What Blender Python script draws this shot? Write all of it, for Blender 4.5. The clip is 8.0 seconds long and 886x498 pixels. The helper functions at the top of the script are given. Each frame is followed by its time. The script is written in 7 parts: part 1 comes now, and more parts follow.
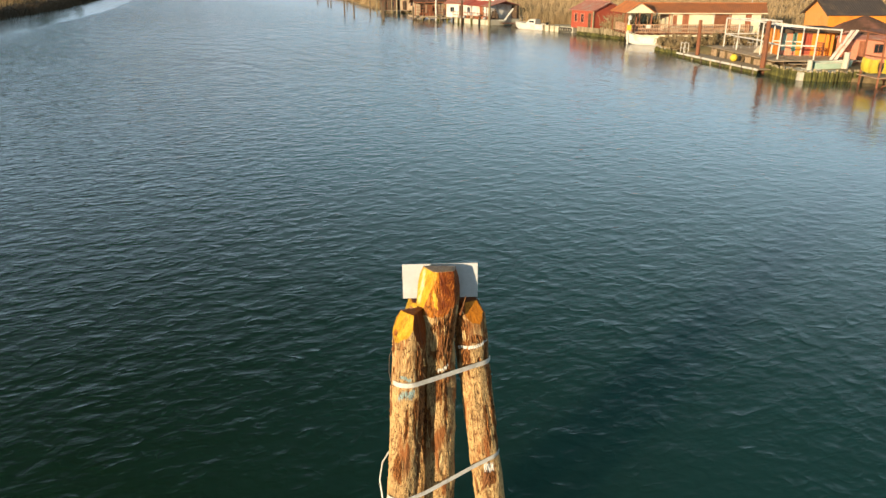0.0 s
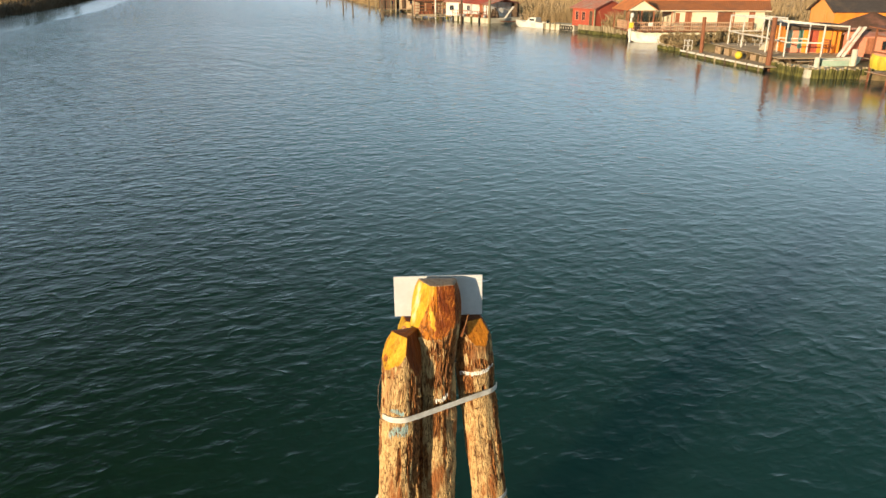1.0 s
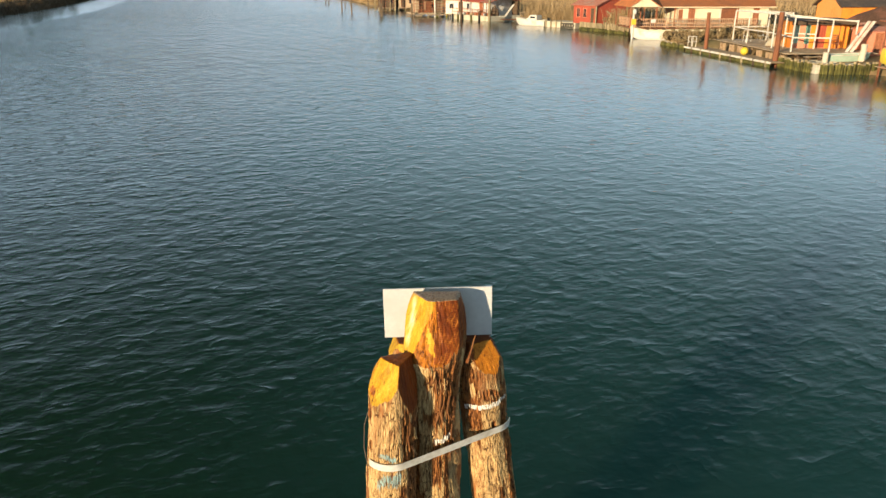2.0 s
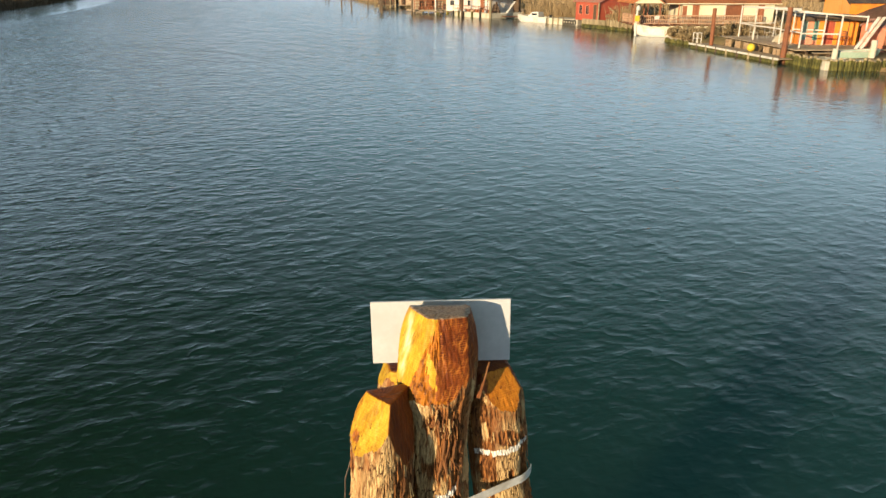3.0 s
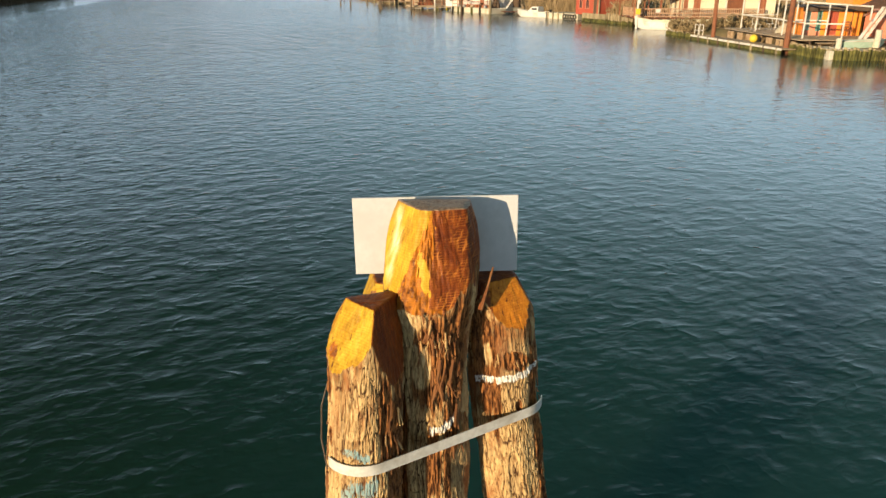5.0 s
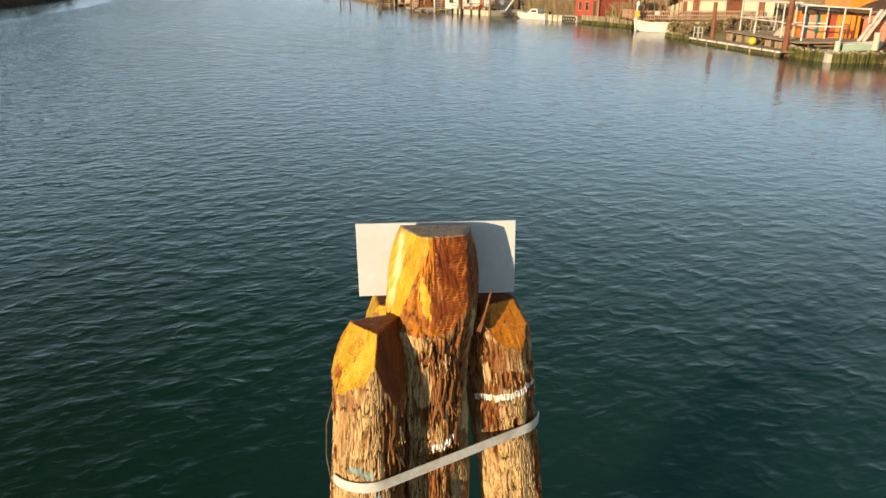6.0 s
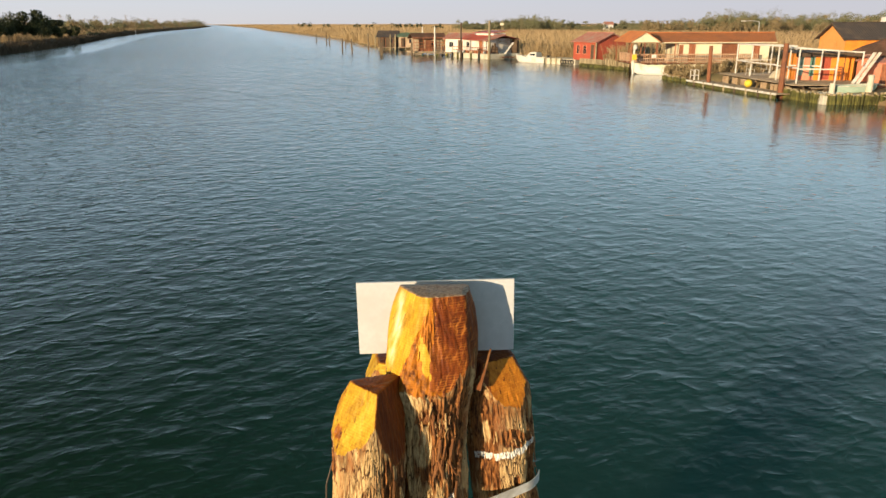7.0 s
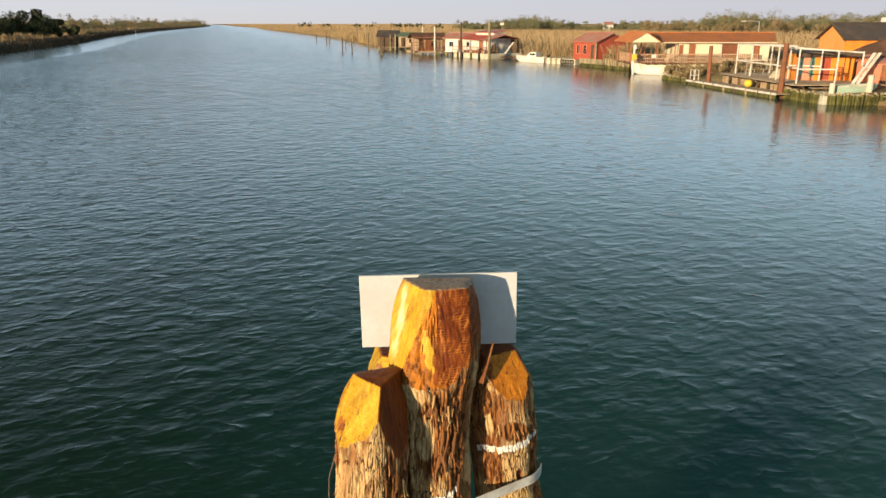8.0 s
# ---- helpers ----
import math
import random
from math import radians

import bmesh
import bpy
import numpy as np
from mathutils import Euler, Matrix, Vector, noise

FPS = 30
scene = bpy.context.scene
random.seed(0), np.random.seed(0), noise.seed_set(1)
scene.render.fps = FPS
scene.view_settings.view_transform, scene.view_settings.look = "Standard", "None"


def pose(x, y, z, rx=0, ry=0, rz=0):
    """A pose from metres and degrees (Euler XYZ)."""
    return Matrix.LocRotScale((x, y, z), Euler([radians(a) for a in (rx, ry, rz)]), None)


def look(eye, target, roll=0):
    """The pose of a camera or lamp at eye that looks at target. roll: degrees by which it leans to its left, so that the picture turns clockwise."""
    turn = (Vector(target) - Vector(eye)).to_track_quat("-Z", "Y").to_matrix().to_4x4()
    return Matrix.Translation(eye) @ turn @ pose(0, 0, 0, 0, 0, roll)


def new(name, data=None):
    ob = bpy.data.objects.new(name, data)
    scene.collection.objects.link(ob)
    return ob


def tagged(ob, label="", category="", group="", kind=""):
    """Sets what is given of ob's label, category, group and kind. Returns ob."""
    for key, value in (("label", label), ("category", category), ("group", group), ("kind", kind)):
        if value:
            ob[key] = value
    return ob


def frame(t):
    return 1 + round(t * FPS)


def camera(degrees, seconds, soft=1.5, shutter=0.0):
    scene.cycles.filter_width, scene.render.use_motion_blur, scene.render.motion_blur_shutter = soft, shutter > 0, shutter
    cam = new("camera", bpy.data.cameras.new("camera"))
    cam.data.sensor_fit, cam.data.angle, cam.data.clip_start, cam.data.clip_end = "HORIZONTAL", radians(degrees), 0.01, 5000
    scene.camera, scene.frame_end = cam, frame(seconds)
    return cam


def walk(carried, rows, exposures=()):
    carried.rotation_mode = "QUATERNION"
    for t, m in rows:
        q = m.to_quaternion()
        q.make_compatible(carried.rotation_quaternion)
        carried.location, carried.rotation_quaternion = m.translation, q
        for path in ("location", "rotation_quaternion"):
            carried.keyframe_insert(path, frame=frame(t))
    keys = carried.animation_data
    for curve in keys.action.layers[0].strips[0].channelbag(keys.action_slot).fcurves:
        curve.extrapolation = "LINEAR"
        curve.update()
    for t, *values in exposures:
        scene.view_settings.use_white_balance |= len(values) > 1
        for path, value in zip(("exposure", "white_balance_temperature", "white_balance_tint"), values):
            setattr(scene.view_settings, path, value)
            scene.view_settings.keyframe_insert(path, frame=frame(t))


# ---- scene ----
cam = camera(63.0, 8.0)
PATH = [
    (0, (-0.221, -6.622, 6.54), (-0.151, -4.75, 5.839), 0.2),
    (0.5, (-0.2, -6.166, 6.427), (-0.13, -4.294, 5.725), 0.2),
    (1, (-0.174, -5.603, 6.244), (-0.103, -3.731, 5.543), 0.2),
    (1.5, (-0.146, -5.053, 6.06), (-0.076, -3.181, 5.359), 0.1),
    (1.7, (-0.14, -4.844, 5.989), (-0.07, -2.972, 5.289), -0.0),
    (2.8, (-0.128, -3.683, 5.584), (-0.058, -1.812, 4.883), 0.1),
    (3, (-0.124, -3.492, 5.508), (-0.053, -1.621, 4.806), 0.2),
    (3.5, (-0.109, -3.188, 5.312), (-0.037, -1.317, 4.61), 0.2),
    (4, (-0.099, -3.107, 5.069), (-0.027, -1.235, 4.368), 0.1),
    (4.5, (-0.089, -3.106, 4.843), (-0.018, -1.234, 4.143), 0.1),
    (4.7, (-0.087, -3.104, 4.81), (-0.015, -1.233, 4.108), 0.2),
    (5.8, (-0.092, -3.179, 4.929), (-0.02, -1.307, 4.228), 0.1),
    (6, (-0.092, -3.193, 4.964), (-0.02, -1.321, 4.265), 0.1),
    (6.2, (-0.089, -3.202, 5.006), (-0.016, -1.325, 4.319), 0.2),
    (6.5, (-0.084, -3.201, 5.038), (-0.012, -1.308, 4.396), -0.0),
    (6.8, (-0.084, -3.206, 5.059), (-0.012, -1.301, 4.455), 0.0),
    (7, (-0.086, -3.204, 5.063), (-0.015, -1.296, 4.467), -0.1),
    (7.5, (-0.093, -3.206, 5.05), (-0.022, -1.299, 4.454), -0.0),
    (8, (-0.102, -3.217, 5.035), (-0.03, -1.31, 4.439), 0.0),
]
walk(cam, [(t, look(eye, target, roll)) for t, eye, target, roll in PATH],
     [(0, 1.12), (1.7, 1.10), (3.5, 1.05), (4.7, 1.0), (8, 1.0)])


# ---------------------------------------------------------------- light
SUN_AZ, SUN_EL = 41.0, 8.0  # the sun stands behind the start of the walk, to its left
world = bpy.data.worlds.new("world")
scene.world = world
world.use_nodes = True
wn = world.node_tree.nodes
sky = wn.new("ShaderNodeTexSky")
sky.sky_type, sky.sun_disc = "NISHITA", False
sky.sun_elevation, sky.sun_rotation = radians(SUN_EL), radians(180 - SUN_AZ)
sky.air_density, sky.dust_density, sky.ozone_density, sky.altitude = 0.6, 0.2, 1.2, 0
wn["Background"].inputs["Strength"].default_value = 0.095
# an even veil of thin haze over the clear sky, pale at the horizon and bluer overhead
up = wn.new("ShaderNodeSeparateXYZ")
coord = wn.new("ShaderNodeTexCoord")
tints = [(2.52, 2.44, 2.86), (4.0, 5.45, 6.35), (0.38, 0.72, 0.70)]  # horizon, low sky, overhead
world.node_tree.links.new(coord.outputs["Generated"], up.inputs[0])
tint = None
for k, (z0, z1) in enumerate(((0.025, 0.16), (0.22, 0.55))):
    rise = wn.new("ShaderNodeMapRange")
    rise.inputs["From Min"].default_value, rise.inputs["From Max"].default_value = z0, z1
    world.node_tree.links.new(up.outputs["Z"], rise.inputs["Value"])
    veil = wn.new("ShaderNodeMix")
    veil.data_type = "RGBA"
    veil.inputs[6].default_value, veil.inputs[7].default_value = (*tints[k], 1), (*tints[k + 1], 1)
    world.node_tree.links.new(rise.outputs["Result"], veil.inputs[0])
    if tint:
        world.node_tree.links.new(tint, veil.inputs[6])
    tint = veil.outputs[2]
haze = wn.new("ShaderNodeMix")
haze.data_type = "RGBA"
haze.inputs[0].default_value = 0.85
world.node_tree.links.new(sky.outputs["Color"], haze.inputs[6])
away = wn.new("ShaderNodeVectorMath")  # the sky is deepest at right angles to the sun
away.operation = "DOT_PRODUCT"
away.inputs[1].default_value = (math.sin(radians(SUN_AZ)), math.cos(radians(SUN_AZ)), 0)
world.node_tree.links.new(coord.outputs["Generated"], away.inputs[0])
square = wn.new("ShaderNodeMath")
square.operation = "POWER"
square.inputs[1].default_value = 2.0
world.node_tree.links.new(away.outputs["Value"], square.inputs[0])
side = wn.new("ShaderNodeMapRange")
side.inputs["To Min"].default_value, side.inputs["To Max"].default_value = 0.72, 1.56
world.node_tree.links.new(square.outputs[0], side.inputs["Value"])
thick = wn.new("ShaderNodeVectorMath")
thick.operation = "SCALE"
world.node_tree.links.new(tint, thick.inputs[0])
low = wn.new("ShaderNodeMapRange")  # near the horizon the haze is even all round
low.inputs["From Min"].default_value, low.inputs["From Max"].default_value = 0.03, 0.22
world.node_tree.links.new(up.outputs["Z"], low.inputs["Value"])
even = wn.new("ShaderNodeMix")
even.inputs[2].default_value = 1.22
world.node_tree.links.new(low.outputs["Result"], even.inputs[0])
world.node_tree.links.new(side.outputs["Result"], even.inputs[3])
world.node_tree.links.new(even.outputs[0], thick.inputs["Scale"])
world.node_tree.links.new(thick.outputs[0], haze.inputs[7])
world.node_tree.links.new(haze.outputs[2], wn["Background"].inputs["Color"])

sun = new("sun", bpy.data.lights.new("sun", "SUN"))
sun.data.energy, sun.data.angle, sun.data.color = 3.6, radians(0.5), (1.0, 0.77, 0.48)
sun_way = Vector((math.sin(radians(SUN_AZ)) * math.cos(radians(SUN_EL)),
                  math.cos(radians(SUN_AZ)) * math.cos(radians(SUN_EL)), -math.sin(radians(SUN_EL))))
sun.matrix_world = look(Vector((0, 0, 60)), Vector((0, 0, 60)) + sun_way)


# ---------------------------------------------------------------- materials
def ramp_mix(nt, fac, a, b):
    m = nt.nodes.new("ShaderNodeMix")
    m.data_type = "RGBA"
    nt.links.new(fac, m.inputs[0])
    for sock, v in ((m.inputs[6], a), (m.inputs[7], b)):
        if isinstance(v, tuple):
            sock.default_value = (*v, 1)
        else:
            nt.links.new(v, sock)
    return m.outputs[2]


def noise_fac(nt, vec, scale, detail=3.0, low=0.35, high=0.65, rough=0.6):
    n = nt.nodes.new("ShaderNodeTexNoise")
    n.inputs["Scale"].default_value, n.inputs["Detail"].default_value = scale, detail
    n.inputs["Roughness"].default_value = rough
    if vec is not None:
        nt.links.new(vec, n.inputs["Vector"])
    r = nt.nodes.new("ShaderNodeMapRange")
    r.inputs["From Min"].default_value, r.inputs["From Max"].default_value = low, high
    nt.links.new(n.outputs["Fac"], r.inputs["Value"])
    return r.outputs["Result"], n.outputs["Fac"]


def mapped(nt, scale=(1, 1, 1), rot=(0, 0, 0), coord="Object"):
    c = nt.nodes.new("ShaderNodeTexCoord")
    m = nt.nodes.new("ShaderNodeMapping")
    m.inputs["Scale"].default_value = scale
    m.inputs["Rotation"].default_value = [radians(a) for a in rot]
    nt.links.new(c.outputs[coord], m.inputs["Vector"])
    return m.outputs["Vector"]


def surface(name, a, b, stain=None, grain=18.0, patch=1.3, stretch=(1, 1, 1), rough=0.75, bump=0.3,
            depth=0.01, metal=0.0, vary=0.0, spec=0.3):
    """A weathered surface: two tones in a grain, a third in larger patches, and fine relief."""
    m = bpy.data.materials.new(name)
    m.use_nodes = True
    nt = m.node_tree
    p = nt.nodes["Principled BSDF"]
    v = mapped(nt, stretch)
    f, raw = noise_fac(nt, v, grain, 4.0)
    col = ramp_mix(nt, f, a, b)
    if stain:
        g, _ = noise_fac(nt, mapped(nt), patch, 3.0, 0.5, 0.72)
        col = ramp_mix(nt, g, col, stain)
    if vary:
        info = nt.nodes.new("ShaderNodeObjectInfo")
        hsv = nt.nodes.new("ShaderNodeHueSaturation")
        mr = nt.nodes.new("ShaderNodeMapRange")
        mr.inputs["To Min"].default_value, mr.inputs["To Max"].default_value = 1 - vary, 1 + vary
        nt.links.new(info.outputs["Random"], mr.inputs["Value"])
        nt.links.new(mr.outputs["Result"], hsv.inputs["Value"])
        nt.links.new(col, hsv.inputs["Color"])
        col = hsv.outputs["Color"]
    nt.links.new(col, p.inputs["Base Color"])
    p.inputs["Roughness"].default_value, p.inputs["Metallic"].default_value = rough, metal
    p.inputs["Specular IOR Level"].default_value = spec
    bp = nt.nodes.new("ShaderNodeBump")
    bp.inputs["Strength"].default_value, bp.inputs["Distance"].default_value = bump, depth
    nt.links.new(raw, bp.inputs["Height"])
    nt.links.new(bp.outputs["Normal"], p.inputs["Normal"])
    return m


def water_surface():
    m = bpy.data.materials.new("river_water")
    m.use_nodes = True
    nt = m.node_tree
    p = nt.nodes["Principled BSDF"]
    g, _ = noise_fac(nt, mapped(nt, (0.6, 1, 1)), 0.09, 2.0, 0.3, 0.7)
    # darker and greener on the left, lighter and bluer to the right
    across = nt.nodes.new("ShaderNodeVectorMath")
    across.operation = "DOT_PRODUCT"
    across.inputs[1].default_value = (1.0, 0.26, 0.0)
    nt.links.new(mapped(nt), across.inputs[0])
    across_mix = nt.nodes.new("ShaderNodeMapRange")
    across_mix.interpolation_type = "SMOOTHSTEP"
    across_mix.inputs["From Min"].default_value, across_mix.inputs["From Max"].default_value = -5.0, 8.0
    nt.links.new(across.outputs["Value"], across_mix.inputs["Value"])
    col = ramp_mix(nt, across_mix.outputs["Result"], ramp_mix(nt, g, (0.0056, 0.0215, 0.0080), (0.0070, 0.0240, 0.0086)),
                   ramp_mix(nt, g, (0.0155, 0.060, 0.0580), (0.0170, 0.064, 0.0600)))
    nt.links.new(col, p.inputs["Base Color"])
    p.inputs["Roughness"].default_value, p.inputs["IOR"].default_value = 0.07, 1.333
    p.subsurface_method = "BURLEY"
    p.inputs["Subsurface Weight"].default_value, p.inputs["Subsurface Scale"].default_value = 1.0, 1.0
    p.inputs["Subsurface Radius"].default_value = (1.5, 3.0, 3.0)
    heights = []
    # stretch, turn, height, detail, peak: sharp-crested wavelets over flat troughs where peak is set, else a plain chop
    for scale, rot, amount, detail, peak in (((1.8, 2.7, 1), -22, 0.34, 1.5, 2.4), ((3.2, 5.0, 1), -10, 0.12, 1.5, 2.2), ((1.75, 3.0, 1), -20, 0.42, 2.0, 0), ((0.8, 1.35, 1), -26, 0.42, 1.5, 0),
                                             ((4.2, 7.0, 1), -10, 0.17, 2.0, 0), ((0.36, 0.62, 1), -34, 0.4, 1.0, 0), ((10, 14, 1), -18, 0.02, 1.0, 0)):
        n = nt.nodes.new("ShaderNodeTexNoise")
        n.inputs["Scale"].default_value, n.inputs["Detail"].default_value = 1.0, detail
        n.inputs["Distortion"].default_value = 0.35
        crest = nt.nodes.new("ShaderNodeMapping")  # turned first, then drawn out along the crests
        crest.inputs["Scale"].default_value = scale
        nt.links.new(mapped(nt, (1, 1, 1), (0, 0, rot)), crest.inputs["Vector"])
        nt.links.new(crest.outputs["Vector"], n.inputs["Vector"])
        k = nt.nodes.new("ShaderNodeMath")
        k.operation = "MULTIPLY"
        k.inputs[1].default_value = amount
        shape = n.outputs["Fac"]
        if peak:
            for op, value in (("MULTIPLY_ADD", (2.0, -1.0)), ("ABSOLUTE", ()), ("MULTIPLY_ADD", (-1.0, 1.0)), ("POWER", (peak,))):
                step = nt.nodes.new("ShaderNodeMath")
                step.operation = op
                nt.links.new(shape, step.inputs[0])
                for i, v in enumerate(value):
                    step.inputs[1 + i].default_value = v
                shape = step.outputs[0]
            alone, _ = noise_fac(nt, mapped(nt, (1, 1, 1), (0, 0, rot)), 0.9 * scale[0], 1.0, 0.40, 0.66)  # the crests break off and start anew
            step = nt.nodes.new("ShaderNodeMath")
            step.operation = "MULTIPLY"
            nt.links.new(shape, step.inputs[0])
            nt.links.new(alone, step.inputs[1])
            shape = step.outputs[0]
        nt.links.new(shape, k.inputs[0])
        heights.append(k.outputs[0])
    # a longer swell, raised with distance so far water keeps texture from the camera
    sep = nt.nodes.new("ShaderNodeSeparateXYZ")
    nt.links.new(mapped(nt), sep.inputs[0])
    for (sx, sy), turn, amount in (((1.5, 0.60), -12, 2.4), ((0.55, 0.24), -25, 5.0)):
        reach = nt.nodes.new("ShaderNodeMapRange")
        reach.inputs["From Min"].default_value, reach.inputs["From Max"].default_value = 18.0, 110.0
        reach.inputs["To Max"].default_value = amount
        nt.links.new(sep.outputs["Y"], reach.inputs["Value"])
        n = nt.nodes.new("ShaderNodeTexNoise")
        n.inputs["Scale"].default_value, n.inputs["Detail"].default_value = 1.0, 2.5
        n.inputs["Distortion"].default_value = 0.5
        crest = nt.nodes.new("ShaderNodeMapping")
        crest.inputs["Scale"].default_value = (sx, sy, 1)
        nt.links.new(mapped(nt, (1, 1, 1), (0, 0, turn)), crest.inputs["Vector"])
        nt.links.new(crest.outputs["Vector"], n.inputs["Vector"])
        k = nt.nodes.new("ShaderNodeMath")
        k.operation = "MULTIPLY"
        nt.links.new(n.outputs["Fac"], k.inputs[0])
        nt.links.new(reach.outputs["Result"], k.inputs[1])
        heights.append(k.outputs[0])
    total = heights[0]
    for h in heights[1:]:
        s = nt.nodes.new("ShaderNodeMath")
        nt.links.new(total, s.inputs[0])
        nt.links.new(h, s.inputs[1])
        total = s.outputs[0]
    calm, _ = noise_fac(nt, mapped(nt, (1, 0.55, 1), (0, 0, 20)), 0.035, 2.0, 0.3, 0.7)
    sc = nt.nodes.new("ShaderNodeMapRange")
    sc.inputs["To Min"].default_value, sc.inputs["To Max"].default_value = 0.70, 1.05
    nt.links.new(calm, sc.inputs["Value"])
    # calm lanes in both banks' lee; chop raised with distance to fit the view
    strength = sc.outputs["Result"]
    for way, offset, near, far, least, most in (((0.0, 1.0), 0.0, 4.0, 60.0, 0.72, 1.5), ((1.0, 0.271), 32.0, 1.0, 12.0, 0.15, 1.0),
                                                ((1.0, 0.26), -40.0, -2.0, -44.0, 0.18, 1.0)):
        lane = nt.nodes.new("ShaderNodeVectorMath")
        lane.operation = "DOT_PRODUCT"
        lane.inputs[1].default_value = (*way, 0.0)
        nt.links.new(mapped(nt), lane.inputs[0])
        rng = nt.nodes.new("ShaderNodeMapRange")
        rng.interpolation_type = "SMOOTHSTEP"
        rng.inputs["From Min"].default_value, rng.inputs["From Max"].default_value = near - offset, far - offset
        rng.inputs["To Min"].default_value, rng.inputs["To Max"].default_value = least, most
        nt.links.new(lane.outputs["Value"], rng.inputs["Value"])
        mul = nt.nodes.new("ShaderNodeMath")
        mul.operation = "MULTIPLY"
        nt.links.new(strength, mul.inputs[0])
        nt.links.new(rng.outputs["Result"], mul.inputs[1])
        strength = mul.outputs[0]
        lee = rng.outputs["Result"]
    gloss = nt.nodes.new("ShaderNodeMapRange")  # fine wrinkles blur the mirror by the huts
    gloss.inputs["From Min"].default_value, gloss.inputs["To Min"].default_value, gloss.inputs["To Max"].default_value = 0.18, 0.13, 0.07
    nt.links.new(lee, gloss.inputs["Value"])
    nt.links.new(gloss.outputs["Result"], p.inputs["Roughness"])
    bp = nt.nodes.new("ShaderNodeBump")
    bp.inputs["Distance"].default_value = 0.064
    nt.links.new(strength, bp.inputs["Strength"])
    nt.links.new(total, bp.inputs["Height"])
    nt.links.new(bp.outputs["Normal"], p.inputs["Normal"])
    # constant normal tilt towards the camera's side, so reflections take in higher sky
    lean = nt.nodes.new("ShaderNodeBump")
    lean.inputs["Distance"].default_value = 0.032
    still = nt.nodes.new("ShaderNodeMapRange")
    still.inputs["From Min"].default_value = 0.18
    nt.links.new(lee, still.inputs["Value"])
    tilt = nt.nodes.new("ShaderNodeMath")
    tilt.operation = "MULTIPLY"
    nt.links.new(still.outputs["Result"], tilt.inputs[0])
    farther = nt.nodes.new("ShaderNodeMapRange")  # tilt grows with distance from the camera, to fit far reflections to its view
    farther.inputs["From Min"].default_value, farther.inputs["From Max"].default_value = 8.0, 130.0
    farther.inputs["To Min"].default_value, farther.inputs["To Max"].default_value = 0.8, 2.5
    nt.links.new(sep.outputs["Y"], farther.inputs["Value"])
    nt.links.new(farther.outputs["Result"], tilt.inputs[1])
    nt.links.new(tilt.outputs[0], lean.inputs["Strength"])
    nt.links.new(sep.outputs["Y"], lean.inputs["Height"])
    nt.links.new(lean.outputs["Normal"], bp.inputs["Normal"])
    return m


def bark_surface():
    """Furrowed bark: tan ridges, red-brown furrows, with chalk and paint marks laid on it."""
    m = bpy.data.materials.new("bark")
    m.use_nodes = True
    nt = m.node_tree
    p = nt.nodes["Principled BSDF"]
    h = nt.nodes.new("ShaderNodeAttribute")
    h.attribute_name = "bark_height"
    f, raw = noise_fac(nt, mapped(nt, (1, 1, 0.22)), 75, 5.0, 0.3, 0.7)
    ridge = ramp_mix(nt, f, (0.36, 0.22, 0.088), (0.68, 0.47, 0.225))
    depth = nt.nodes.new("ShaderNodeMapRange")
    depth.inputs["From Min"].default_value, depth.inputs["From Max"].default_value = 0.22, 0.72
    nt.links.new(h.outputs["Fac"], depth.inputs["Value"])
    # furrows take the inner bark colour, deepened to add shade in the cracks
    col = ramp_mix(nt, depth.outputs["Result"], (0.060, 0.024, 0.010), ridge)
    # red-brown inner bark shows in upright streaks, grey-brown weathering in broad patches
    for stretch, size, low, high, share, tone in (((1, 1, 0.28), 7.0, 0.52, 0.64, 0.85, (0.25, 0.075, 0.018)),
                                                  ((1, 1, 0.5), 22.0, 0.56, 0.66, 0.7, (0.15, 0.055, 0.02)),
                                                  ((1, 1, 0.6), 3.1, 0.52, 0.68, 0.45, (0.17, 0.105, 0.055))):
        g, _ = noise_fac(nt, mapped(nt, stretch), size, 4.0, low, high)
        soft = nt.nodes.new("ShaderNodeMath")
        soft.operation = "MULTIPLY"
        soft.inputs[1].default_value = share
        nt.links.new(g, soft.inputs[0])
        col = ramp_mix(nt, soft.outputs[0], col, tone)
    # first tone: ripped bark and painted shade between the piles; second: loose fibre
    for attr, low, high in (("torn_shade", (0.05, 0.016, 0.006), (0.34, 0.14, 0.042)), ("fibre", (0.27, 0.16, 0.065), (0.66, 0.47, 0.24))):
        a = nt.nodes.new("ShaderNodeAttribute")
        a.attribute_name = attr
        shred, _ = noise_fac(nt, mapped(nt, (1, 1, 0.16)), 95, 4.0, 0.4, 0.62)
        col = ramp_mix(nt, a.outputs["Fac"], col, ramp_mix(nt, shred, low, high))
    for attr, paint in (("white_mark", (0.75, 0.72, 0.66)), ("blue_mark", (0.16, 0.36, 0.42))):
        a = nt.nodes.new("ShaderNodeAttribute")
        a.attribute_name = attr
        col = ramp_mix(nt, a.outputs["Fac"], col, paint)
    nt.links.new(col, p.inputs["Base Color"])
    p.inputs["Roughness"].default_value = 0.85
    p.inputs["Specular IOR Level"].default_value = 0.2
    bp = nt.nodes.new("ShaderNodeBump")
    bp.inputs["Strength"].default_value, bp.inputs["Distance"].default_value = 0.8, 0.007
    nt.links.new(raw, bp.inputs["Height"])
    nt.links.new(bp.outputs["Normal"], p.inputs["Normal"])
    return m


